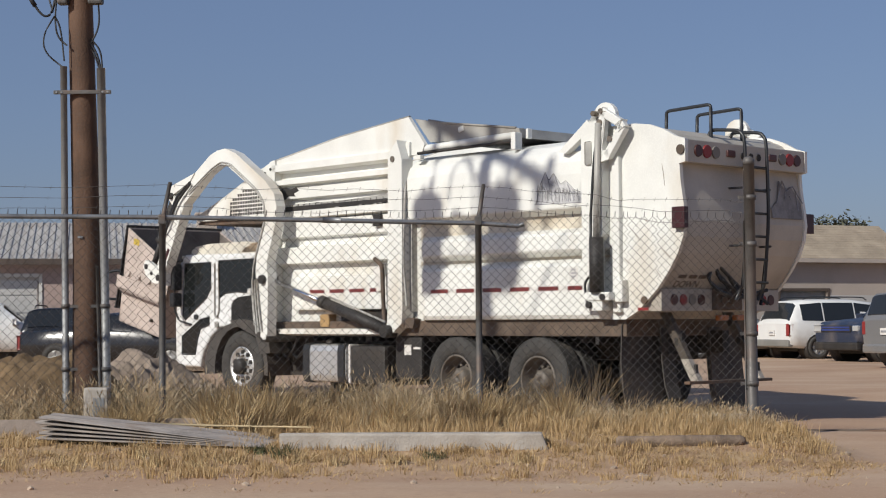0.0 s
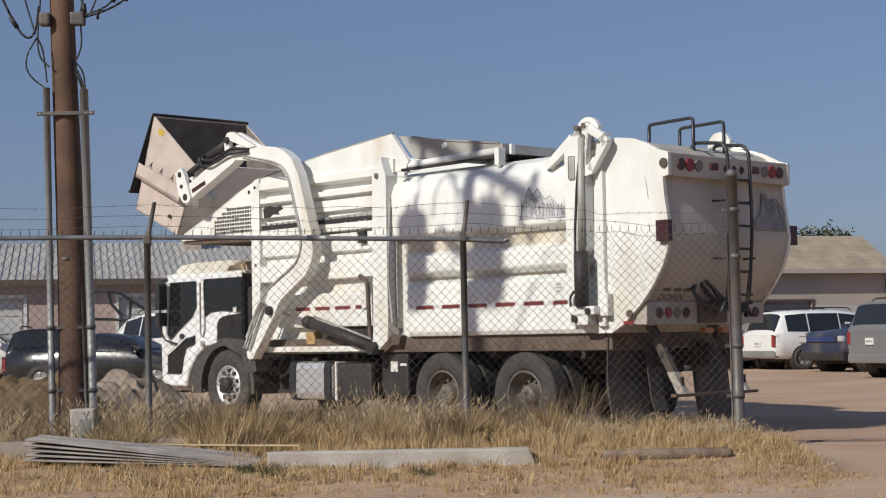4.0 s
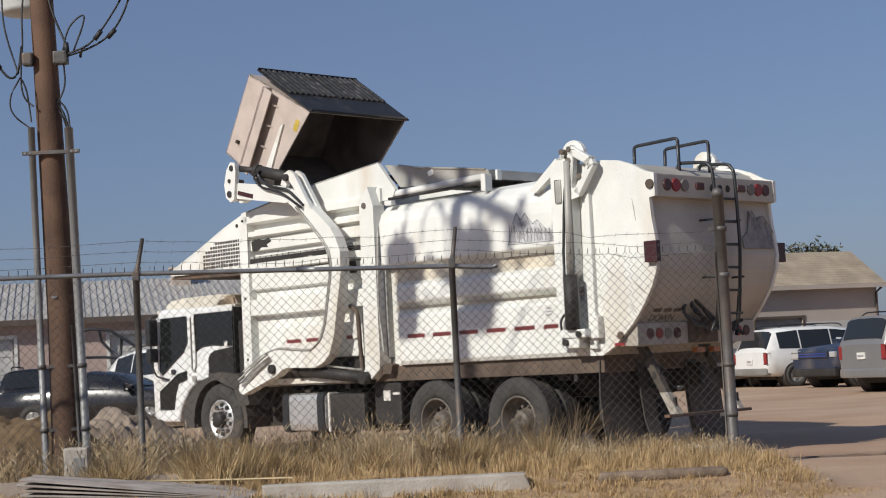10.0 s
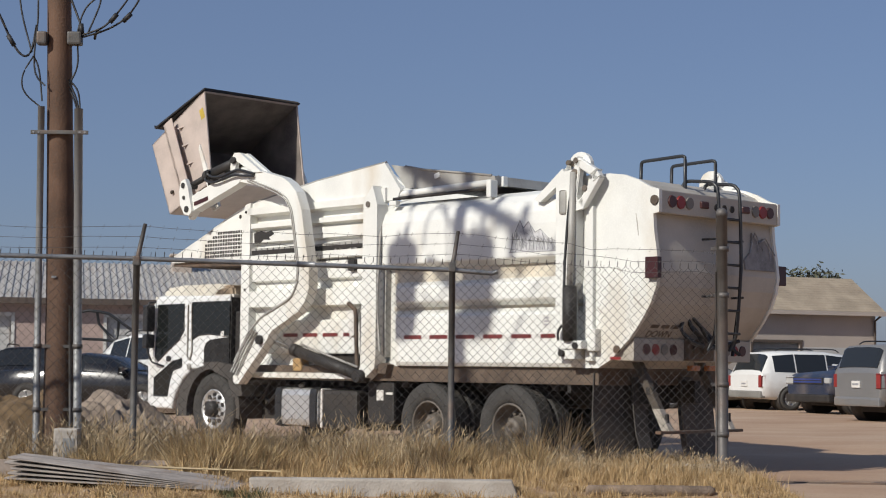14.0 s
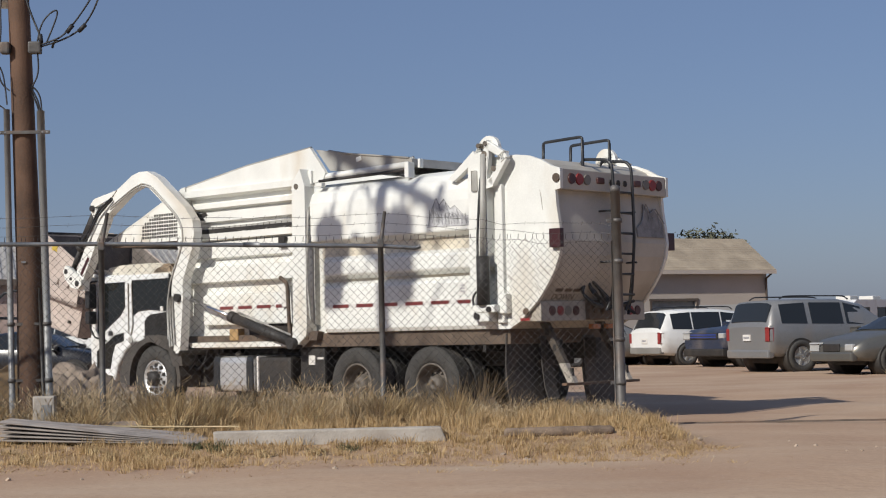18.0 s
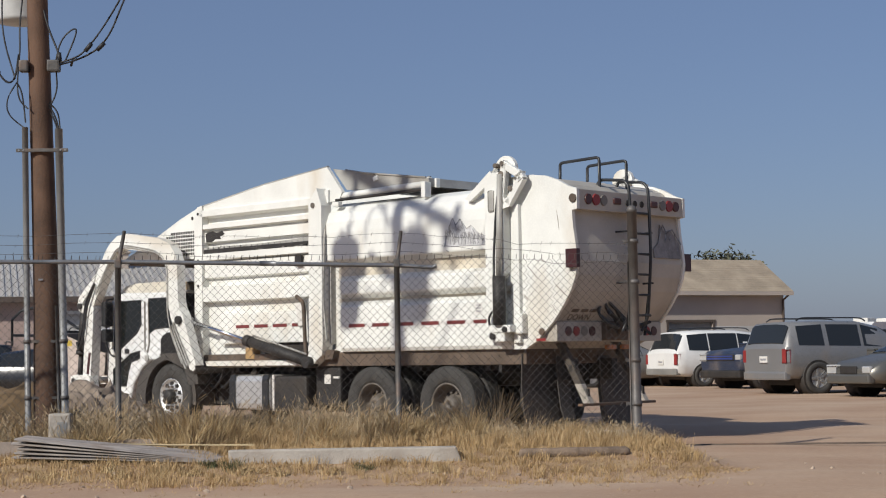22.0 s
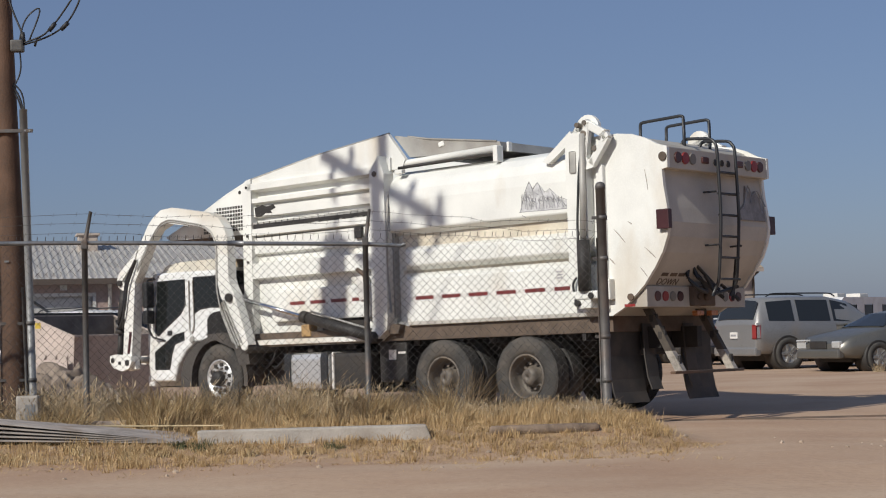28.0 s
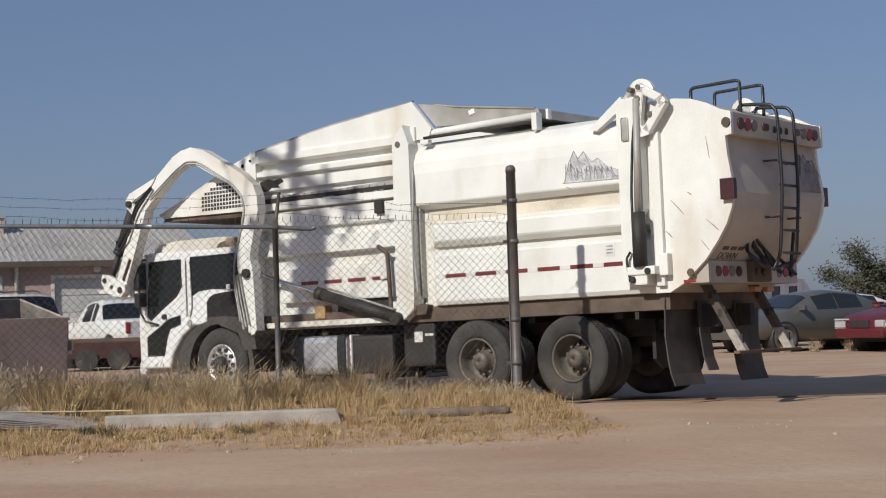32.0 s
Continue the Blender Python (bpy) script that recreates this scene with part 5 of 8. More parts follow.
def make_cab():
    # flat-fronted low-entry cab
    side = [(10.26, 0.50), (10.28, 1.20), (10.16, 2.12), (10.02, 2.26), (8.12, 2.24), (8.12, 1.12), (8.74, 1.12), (9.05, 1.12), (9.30, 0.98), (9.52, 0.72), (9.60, 0.50)]
    bm = bm_new()
    prism(bm, side, -1.12, 1.12, "y")
    bmesh.ops.bevel(bm, geom=[e for e in bm.edges if abs(e.verts[0].co.y - e.verts[1].co.y) < 0.01], offset=0.045, segments=3, profile=0.5, affect="EDGES")
    cab = part("cab", bm, M_CABPAINT, truck, "dusty white low-entry cab")
    bm = bm_new()
    prism(bm, [(10.02, 2.25), (9.92, 2.38), (9.5, 2.42), (8.5, 2.42), (8.14, 2.37), (8.12, 2.24)], -1.04, 1.04, "y")
    bmesh.ops.bevel(bm, geom=[e for e in bm.edges if e.verts[0].co.z > 2.3 or e.verts[1].co.z > 2.3], offset=0.04, segments=2, affect="EDGES")
    part("roof_cap", bm, M_CREAM, cab, "dusty yellowed roof cap")
    bm = bm_new()
    prism(bm, [(8.66, 2.255), (8.52, 2.36), (8.3, 2.401), (8.14, 2.374), (8.115, 2.255)], -1.043, 1.043, "y")
    bmesh.ops.bevel(bm, geom=[e for e in bm.edges if e.verts[0].co.z > 2.3 or e.verts[1].co.z > 2.3], offset=0.035, segments=2, affect="EDGES")
    part("scorched_roof_panel", bm, M_SOOT, cab, "soot-browned rear part of the roof cap")
    bm = bm_new()
    box(bm, 8.05, 10.12, -1.10, 1.10, 2.20, 2.25, 0.01)
    part("drip_rail", bm, M_CREAM, cab)
    for sgn in (1, -1):
        y0, y1 = sgn * 1.118, sgn * 1.128
        for nm, pts in (("side_window", [(10.04, 1.30), (9.98, 2.12), (9.28, 2.12), (9.28, 1.72), (9.40, 1.58), (9.72, 1.40), (9.98, 1.24)]), ("rear_side_window", [(9.06, 2.14), (8.10, 2.14), (8.10, 1.62), (8.62, 1.66), (8.90, 1.64), (9.06, 1.56)]), ("lower_door_window", [(10.06, 0.70), (10.06, 0.98), (9.78, 1.12), (9.56, 1.24), (9.32, 1.28), (9.32, 1.16), (9.56, 1.10), (9.64, 0.94), (9.70, 0.70)])):
            bm = bm_new()
            prism(bm, pts, y0, y1, "y")
            win = part(nm, bm, M_CABGLASS, cab, "dark tinted cab window")
            bm = bm_new()
            loop = [(x, sgn * 1.126, z) for x, z in pts]
            tube(bm, loop + [loop[0]], 0.012, 6)
            part("window_seal", bm, M_BLACKPIPE, win)
        bm = bm_new()
        prism(bm, [(8.74, 1.16), (8.74, 1.46), (8.68, 1.53), (8.58, 1.57), (8.10, 1.61), (8.10, 1.14)], y0, y1, "y")
        part("engine_grille", bm, M_INTERIOR, cab, "black engine cover")
        for z in (1.24, 1.32, 1.40, 1.48):
            bm = bm_new()
            box(bm, 8.14, 8.40, sgn * 1.124, sgn * 1.132, z, z + 0.03, 0.004)
            part("vent_slat", bm, M_INTERIOR, cab)
        bm = bm_new()
        tube(bm, bend([(9.17, sgn * 1.13, 2.10), (9.17, sgn * 1.135, 1.30), (9.10, sgn * 1.135, 1.26), (9.05, sgn * 1.135, 1.4), (9.07, sgn * 1.13, 2.10)], 3, 0.1), 0.012, 6)
        part("grab_handle", bm, M_SHADEGREY, cab)
        bm = bm_new()
        cyl(bm, (9.12, sgn * 1.12, 1.16), (9.12, sgn * 1.14, 1.16), 0.05, 14)
        part("fuel_cap", bm, M_SHADEGREY, cab)
        bm = bm_new()
        box(bm, 9.62, 9.72, sgn * 1.12, sgn * 1.15, 1.24, 1.32, 0.015)
        part("door_handle", bm, M_BLACKPIPE, cab)
        # mirrors on a looped bracket
        bm = bm_new()
        tube(bm, bend([(10.06, sgn * 1.12, 2.17), (10.06, sgn * 1.27, 2.15), (10.06, sgn * 1.27, 1.38), (10.0, sgn * 1.22, 1.22), (9.8, sgn * 1.13, 1.16)], 4, 0.15), 0.016, 8)
        br = part("mirror_bracket", bm, M_BLACKPIPE, cab)
        for z0, z1 in ((1.70, 2.12), (1.44, 1.66)):
            bm = bm_new()
            box(bm, 10.00, 10.12, sgn * 1.17, sgn * 1.335, z0, z1, 0.03)
            part("mirror", bm, M_BLACKPIPE, br)
        # front wheel arch
        bm = bm_new()
        ring, inner = [], []
        for a in range(-8, 189, 14):
            c, s = math.cos(radians(a)), math.sin(radians(a))
            ring.append((8.44 + (0.90 if c > 0 else 0.72) * c, 0.50 + 0.70 * s))
            inner.append((8.44 + 0.63 * c, 0.50 + 0.63 * s))
        for i in range(len(ring) - 1):
            prism(bm, [ring[i], ring[i + 1], inner[i + 1], inner[i]], sgn * 0.72, sgn * 1.20, "y")
        bmesh.ops.remove_doubles(bm, verts=bm.verts, dist=0.001)
        part("wheel_arch", bm, M_FLAP, cab, "black front wheel arch")
    bm = bm_new()
    box(bm, 8.16, 10.1, -1.0, 1.0, 0.62, 1.1, 0.05)
    part("engine_block", bm, M_DARK, cab)
    bm = bm_new()
    prism(bm, [(10.275, 1.30), (10.165, 2.13), (10.155, 2.13), (10.262, 1.30)], -1.0, 1.0, "y")
    for v in bm.verts:
        v.co.x += 0.014
    part("windscreen", bm, M_CABGLASS, cab, "dark windscreen")
    bm = bm_new()
    box(bm, 10.14, 10.31, -1.10, 1.10, 0.42, 0.62, 0.05)
    part("front_bumper", bm, M_CABPAINT, cab)
    for y in (0.9, -0.9):
        bm = bm_new()
        box(bm, 10.24, 10.30, y - 0.14, y + 0.14, 0.78, 0.94, 0.03)
        part("headlamp", bm, M_CLEAR, cab)
    bm = bm_new()
    box(bm, 8.085, 8.118, -1.11, 1.11, 1.14, 2.22, 0.004)
    part("cab_rear_panel", bm, M_DARK, cab, "black rear wall of the cab")
    for sgn in (1, -1):
        bm = bm_new()
        prism(bm, [(8.70, 1.225), (8.30, 1.24), (7.92, 1.19), (7.72, 1.04), (7.66, 0.74), (7.90, 0.72), (8.02, 0.98), (8.50, 1.14)], sgn * 0.74, sgn * 1.205, "y")
        part("fender", bm, M_FLAP, cab, "dusty black fender behind the wheel")
    # stack and hoses between cab and hopper
    bm = bm_new()
    cyl(bm, (7.95, 0.75, 1.0), (7.95, 0.75, 2.55), 0.10, 14)
    part("exhaust_stack", bm, M_SHADEGREY, truck)
    bm = bm_new()
    box(bm, 7.84, 8.08, -0.9, 1.05, 0.9, 2.0, 0.04)
    part("air_cleaner", bm, M_DARK, truck)
    bm = bm_new()
    box(bm, 8.22, 8.30, 1.13, 1.15, 1.62, 1.70, 0.01)
    part("work_lamp", bm, M_TAPEWHITE, truck)


make_cab()


def make_chassis():
    for y in (0.42, -0.42):
        bm = bm_new()
        box(bm, 0.6, 10.1, y - 0.06, y + 0.06, 0.78, 1.06, 0.01)
        part("frame_rail", bm, M_DARK, truck)
    # brown band gives the body's shaded underside by its colour
    bm = bm_new()
    box(bm, 0.85, 7.6, -1.14, 1.14, 1.00, 1.20, 0.01)
    part("sub_frame", bm, M_RUST, truck)
    for x in (1.6, 2.9, 4.3, 5.6, 6.9):
        bm = bm_new()
        box(bm, x, x + 0.12, -1.0, 1.0, 0.92, 1.07, 0.01)
        part("cross_member", bm, M_DARK, truck)
    for sgn in (1, -1):
        # step-edged sill under the hopper
        bm = bm_new()
        box(bm, 5.06, 7.45, sgn * 1.08, sgn * 1.22, 1.03, 1.09, 0.01)
        part("sill", bm, M_WHITE, truck)
        # fuel tank with straps
        bm = bm_new()
        box(bm, 5.95, 6.92, sgn * 0.62, sgn * 1.18, 0.34, 0.88, 0.10)
        tank = part("fuel_tank", bm, M_ALU, truck, "bright aluminium fuel tank")
        for x in (6.02, 6.80):
            bm = bm_new()
            box(bm, x, x + 0.06, sgn * 0.60, sgn * 1.192, 0.325, 0.892, 0.10)
            part("strap", bm, M_BLACKPIPE, tank)
        bm = bm_new()
        cyl(bm, (6.42, sgn * 1.05, 0.86), (6.42, sgn * 1.10, 0.93), 0.05, 12)
        part("cap", bm, M_DARK, tank)
        bm = bm_new()
        box(bm, 5.14, 5.88, sgn * 0.62, sgn * 1.16, 0.34, 0.86, 0.05)
        part("battery_box", bm, M_DARK, truck)
        bm = bm_new()
        box(bm, 5.86, 5.90, sgn * 0.6, sgn * 1.18, 0.33, 0.88, 0.02)
        part("box_trim", bm, M_TAPEWHITE, truck)
        bm = bm_new()
        box(bm, 4.46, 5.0, sgn * 0.6, sgn * 1.10, 0.42, 1.0, 0.04)
        tool = part("tool_box", bm, M_DARK, truck)
        bm = bm_new()
        box(bm, 4.66, 4.80, sgn * 1.10, sgn * 1.105, 0.74, 0.88, 0.01)
        box(bm, 4.48, 4.62, sgn * 1.10, sgn * 1.105, 0.82, 0.85)
        part("hazard_sticker", bm, M_TAPEWHITE, tool)
        bm = bm_new()
        box(bm, 1.3, 1.36, sgn * 0.55, sgn * 1.12, 0.9, 1.1, 0.01)
        part("flap_hanger", bm, M_DARK, truck)
        # mud flap with a slight curl
        bm = bm_new()
        pf = [(0.90, 1.14), (0.92, 0.70), (0.89, 0.40), (0.86, 0.24), (0.81, 0.10)]
        prism(bm, pf + [(x + 0.018, z) for x, z in pf[::-1]], sgn * 0.46, sgn * 1.16, "y")
        part("mud_flap", bm, M_FLAP, truck)
        bm = bm_new()
        pf = [(0.80, 1.1), (0.78, 0.70), (0.74, 0.42), (0.68, 0.26)]
        prism(bm, pf + [(x + 0.018, z) for x, z in pf[::-1]], sgn * 0.34, sgn * 0.58, "y")
        part("mud_flap", bm, M_FLAP, truck)
    # added dark blocks keep the space under the truck black
    bm = bm_new()
    prism(bm, [(7.1, 0.42), (8.0, 0.40), (8.1, 0.62), (8.1, 1.04), (6.9, 1.04), (6.9, 0.6)], -0.78, 0.78, "y")
    part("transmission", bm, M_DARK, truck)
    bm = bm_new()
    box(bm, 4.1, 6.95, -0.56, 0.56, 0.46, 1.0, 0.05)
    part("air_tank", bm, M_DARK, truck)
    bm = bm_new()
    box(bm, 1.0, 4.4, -0.40, 0.40, 0.70, 1.06, 0.04)
    part("suspension_beam", bm, M_DARK, truck)
    bm = bm_new()
    for x in (7.0, 7.25, 7.5):
        tube(bm, bend([(x, 1.0, 1.0), (x + 0.05, 1.04, 0.8), (x + 0.3, 0.98, 0.66), (x + 0.6, 0.9, 0.8)]), 0.022, 6)
    part("air_hose", bm, M_BLACKPIPE, truck)
    bm = bm_new()
    cyl(bm, (2.2, 0, 0.52), (3.7, 0, 0.62), 0.06, 10)
    cyl(bm, (3.7, 0, 0.62), (6.2, 0, 0.8), 0.06, 10)
    part("drive_shaft", bm, M_DARK, truck)
    # added dark cross panels hide the lit far wheels, as shade would
    for x, lo in ((1.42, 0.30), (3.0, 0.34)):
        bm = bm_new()
        prism(bm, [(-0.56, lo + 0.12), (-0.40, lo), (0.40, lo), (0.56, lo + 0.12), (0.56, 1.04), (-0.56, 1.04)], x, x + 0.05, "x")
        part("spring_hanger", bm, M_DARK, truck)
    for x in (2.25, 3.71):
        bm = bm_new()
        cyl(bm, (x, -0.9, 0.465), (x, 0.9, 0.465), 0.09, 12)
        lathe_b = bmesh.ops.create_icosphere(bm, subdivisions=2, radius=0.24)
        for v in lathe_b["verts"]:
            v.co += Vector((x, 0, 0.465))
        part("axle", bm, M_DARK, truck)
    bm = bm_new()
    cyl(bm, (8.44, -0.9, 0.5), (8.44, 0.9, 0.5), 0.07, 12)
    part("axle", bm, M_DARK, truck)


make_chassis()


def tyre_mesh(w, outer, rim):
    """A tyre with a rounded shoulder and cut tread blocks."""
    bm = bm_new()
    h = w / 2
    lathe(bm, [(rim, -h * 0.82), (rim + 0.05, -h * 0.97), ((rim + outer) / 2, -h), (outer - 0.05, -h * 0.95), (outer - 0.007, -h * 0.80), (outer - 0.007, h * 0.80), (outer - 0.05, h * 0.95), ((rim + outer) / 2, h), (rim + 0.05, h * 0.97), (rim, h * 0.82)], 40, hollow=True)
    return finish("tyre", bm, M_RUBBER)


def tread_mesh(w, outer):
    """Low tread blocks in three rows round the tyre."""
    bm = bm_new()
    h, n = w / 2, 44
    for i in range(n):
        a = 2 * math.pi * i / n
        for k, (y0, y1) in enumerate(((-h * 0.80, -h * 0.32), (-h * 0.26, h * 0.26), (h * 0.32, h * 0.80))):
            m = Matrix.Rotation(a + (k % 2) * math.pi / n, 4, "Y")
            box(bm, -0.033, 0.033, y0, y1, outer - 0.03, outer - 0.003, 0, m)
    return finish("tread", bm, M_RUBBER)


def add_tread(wheel, mesh):
    o = new("tread", mesh)
    o.parent = wheel
    tagged(o, kind="stuff")


def rim_mesh(deep, rim, m, w):
    """A steel disc wheel: dished for the duals, bulged for the steer axle. The outside is +y."""
    bm = bm_new()
    h = w / 2
    if deep:
        prof = [(rim, h * 0.9), (rim - 0.02, h * 0.94), (rim - 0.03, h * 0.84), (rim - 0.04, h * 0.1), (rim - 0.065, -0.07), (0.20, -0.075), (0.15, -0.06), (0.12, 0.04), (0.095, 0.09), (0.02, 0.10)]
    else:
        prof = [(rim, h * 0.9), (rim - 0.03, h * 0.86), (rim - 0.05, h * 0.55), (rim - 0.07, h * 0.6), (0.16, h * 0.92), (0.135, h * 0.8), (0.02, h * 0.8)]
    lathe(bm, prof + [(0.02, -h * 0.7), (rim - 0.06, -h * 0.7), (rim, -h * 0.9)], 32, hollow=True)
    return finish("rim", bm, m)


def make_wheels():
    spun = []
    tyre, tread = tyre_mesh(0.28, 0.525, 0.295), tread_mesh(0.28, 0.525)
    for x in (2.25, 3.71):
        for sgn in (1, -1):
            for y in (1.06, 0.74):
                t = new("wheel", tyre)
                t.parent = truck
                t.matrix_basis = pose(x, sgn * y, 0.465)
                add_tread(t, tread)
                r = new("rim", rim_mesh(y > 1, 0.298, M_STEEL, 0.28))
                r.parent = t
                if sgn < 0:
                    r.matrix_basis = pose(0, 0, 0, 0, 0, 180)
                if y > 1:
                    bm = bm_new()
                    for i in range(10):
                        a = 2 * math.pi * i / 10
                        c, s = 0.165 * math.cos(a), 0.165 * math.sin(a)
                        cyl(bm, (c, sgn * -0.075, s), (c, sgn * -0.01, s), 0.018, 6)
                    tagged(part("lug_nuts", bm, M_STEEL, t), kind="stuff")
                    for i in range(2):
                        bm = bm_new()
                        box(bm, 0.17, 0.225, sgn * -0.076, sgn * -0.068, -0.03, 0.03, 0.003, Matrix.Rotation(i * math.pi - 0.7, 4, "Y"))
                        part("hand_hole", bm, M_DARK, t)
                spun.append((t, x, sgn * y, 0.465))
    front, front_tread = tyre_mesh(0.30, 0.535, 0.295), tread_mesh(0.30, 0.535)
    for sgn in (1, -1):
        t = new("wheel", front)
        t.parent = truck
        t.matrix_basis = pose(8.44, sgn * 1.02, 0.53)
        add_tread(t, front_tread)
        r = new("rim", rim_mesh(False, 0.298, M_ALU, 0.30))
        r.parent = t
        if sgn < 0:
            r.matrix_basis = pose(0, 0, 0, 0, 0, 180)
        bm = bm_new()
        for i in range(10):
            a = 2 * math.pi * i / 10
            c, s = 0.168 * math.cos(a), 0.168 * math.sin(a)
            cyl(bm, (c, sgn * 0.13, s), (c, sgn * 0.17, s), 0.017, 6)
        tagged(part("lug_nuts", bm, M_STEEL, t), kind="stuff")
        bm = bm_new()
        for i in range(10):
            a = 2 * math.pi * (i + 0.5) / 10
            c, s = 0.215 * math.cos(a), 0.215 * math.sin(a)
            cyl(bm, (c, sgn * 0.098, s), (c, sgn * 0.126, s), 0.032, 10)
        tagged(part("hand_holes", bm, M_DARK, t), kind="stuff")
        bm = bm_new()
        lathe(bm, [(0.125, sgn * 0.10), (0.115, sgn * 0.195), (0.085, sgn * 0.225), (0.01, sgn * 0.23)], 18)
        part("hub", bm, M_DARK, t)
        spun.append((t, 8.44, sgn * 1.02, 0.53))
    return spun


WHEELS = make_wheels()

# ---- lift arms: drawn in the space of their pivot, as they stand when half raised ----
ARM_OUT = [(-0.02, -0.12), (-0.78, 0.36), (-0.92, 0.50), (-1.58, 0.65), (-1.74, 0.75), (-1.86, 0.90), (-1.91, 1.18), (-1.89, 2.05), (-1.82, 2.32), (-1.69, 2.49), (-1.54, 2.61), (-0.84, 2.94)]
ARM_IN = [(-0.48, 2.84), (-1.27, 2.52), (-1.50, 2.36), (-1.63, 2.12), (-1.67, 1.24), (-1.63, 1.05), (-1.46, 0.92), (-0.88, 0.76), (-0.70, 0.67), (-0.48, 0.49), (0.08, 0.0)]
TIP, GRIP = (0.70, 2.84), (1.14, 2.87)
ARMS, FORKS, RODS, BARRELS = [], [], [], []


def make_arm(sgn):
    bm = bm_new()
    prism(bm, ARM_OUT + [(-0.70, 3.01), (-0.56, 2.97)] + ARM_IN, sgn * -0.08, sgn * 0.08, "y")
    bmesh.ops.bevel(bm, geom=[e for e in bm.edges if abs(e.verts[0].co.y - e.verts[1].co.y) > 0.1 and e.calc_face_angle(0) > 0.5], offset=0.04, segments=3, affect="EDGES")
    arm = part("lift_arm", bm, M_WHITE, truck, "white cranked lift arm")
    # straight outer bar with ears at both ends
    bm = bm_new()
    prism(bm, [(-0.84, 2.95), (-0.54, 2.785), (0.64, 2.67), (0.78, 2.72), (0.82, 2.83), (0.74, 2.89), (-0.44, 3.01)], sgn * -0.085, sgn * 0.085, "y")
    outer = part("outer_bar", bm, M_WHITE, arm)
    bm = bm_new()
    for q0, q1 in ((-0.10, -0.04), (0.04, 0.10)):
        prism(bm, [(-1.12, 2.80), (-0.66, 3.22), (-0.54, 3.25), (-0.44, 3.18), (-0.56, 3.12), (-0.94, 2.84)], sgn * q0, sgn * q1, "y")
        prism(bm, [(-0.56, 3.12), (-0.44, 3.18), (-0.40, 3.02), (-0.52, 3.0)], sgn * q0, sgn * q1, "y")
    part("cylinder_ear", bm, M_WHITE, arm)
    bm = bm_new()
    prism(bm, [(0.60, 2.66), (0.68, 2.61), (0.80, 2.66), (0.88, 2.83), (0.87, 3.05), (0.80, 3.18), (0.69, 3.19), (0.64, 3.05)], sgn * 0.06, sgn * 0.13, "y")
    ear = part("fork_ear", bm, M_WHITE, arm)
    for px, pz, r in ((0.72, 2.72, 0.05), (0.75, 3.10, 0.042), (0.76, 2.91, 0.03), (-0.52, 3.14, 0.05)):
        bm = bm_new()
        cyl(bm, (px, sgn * -0.11, pz), (px, sgn * 0.145, pz), r, 14)
        part("pin", bm, M_DARK, arm)
    bm = bm_new()
    cyl(bm, (-0.52, 0, 3.14), (0.24, 0, 3.13), 0.082, 16)
    cyl(bm, (0.24, 0, 3.13), (0.31, 0, 3.13), 0.094, 16)
    cyl(bm, (0.31, 0, 3.13), (0.75, 0, 3.10), 0.045, 12)
    box(bm, -0.2, 0.24, -0.06, 0.06, 2.93, 3.06, 0.02)
    part("fork_cylinder", bm, M_DARK, arm, "black fork cylinder")
    bm = bm_new()
    tube(bm, bend([(-0.95, sgn * 0.1, 2.82), (-0.6, sgn * 0.12, 2.98), (-0.2, sgn * 0.13, 2.97), (0.02, sgn * 0.13, 3.03), (0.16, sgn * 0.1, 3.12)]), 0.022, 8)
    tube(bm, bend([(-0.95, sgn * 0.12, 2.78), (-0.5, sgn * 0.14, 2.92), (0.0, sgn * 0.14, 2.93), (0.22, sgn * 0.12, 3.04), (0.1, sgn * 0.1, 3.16)]), 0.018, 8)
    part("hydraulic_hose", bm, M_BLACKPIPE, arm)
    bm = bm_new()
    for k, o in enumerate((0.0, 0.05)):
        line = [(x + o * 0.6, sgn * 0.09, z - o * 0.4) for x, z in ((-0.05, 0.26), (-0.45, 0.60), (-0.78, 0.76), (-1.48, 0.88), (-1.64, 1.04), (-1.71, 1.26), (-1.70, 2.08), (-1.60, 2.30), (-1.40, 2.45), (-0.8, 2.78))]
        tube(bm, bend(line, 4), 0.011, 6)
    part("hydraulic_line", bm, M_SHADEGREY, arm)
    bm = bm_new()
    for dx in (-0.02, 0.05, 0.11):
        tube(bm, bend([(dx * 0.6 - 0.62, sgn * 0.10, 0.56 + dx * 0.5), (dx * 0.7 - 0.38, sgn * 0.11, 0.36 + dx * 0.5), (dx * 0.8 - 0.05, sgn * 0.11, 0.05 + dx * 0.5)]), 0.015, 6)
    part("pivot_hose", bm, M_SHADEGREY, arm)
    bm = bm_new()
    box(bm, 0.22, 0.58, sgn * 0.087, sgn * 0.0915, 2.735, 2.795)
    part("red_tape", bm, M_DKRED, outer)
    bm = bm_new()
    cyl(bm, (-0.69, sgn * -0.13, 0.43), (-0.69, sgn * 0.135, 0.43), 0.065, 16)
    part("arm_pin", bm, M_DARK, arm)
    # fork plate and tine, hung from the tip
    bm = bm_new()
    prism(bm, [(-0.10, -0.12), (0.08, -0.15), (0.17, -0.08), (0.19, 0.24), (0.08, 0.31), (-0.04, 0.18)], sgn * -0.055, sgn * 0.045, "y")
    prism(bm, [(0.05, -0.06), (1.12, -0.01), (1.18, 0.04), (0.05, 0.10)], sgn * -0.44, sgn * -0.39, "y")
    cyl(bm, (0.10, sgn * -0.42, 0.02), (0.10, sgn * 0.0, 0.02), 0.05, 12)
    fork = part("fork", bm, M_WHITE, arm, "white lifting fork", pose(TIP[0], 0, TIP[1] - 0.13))
    bm = bm_new()
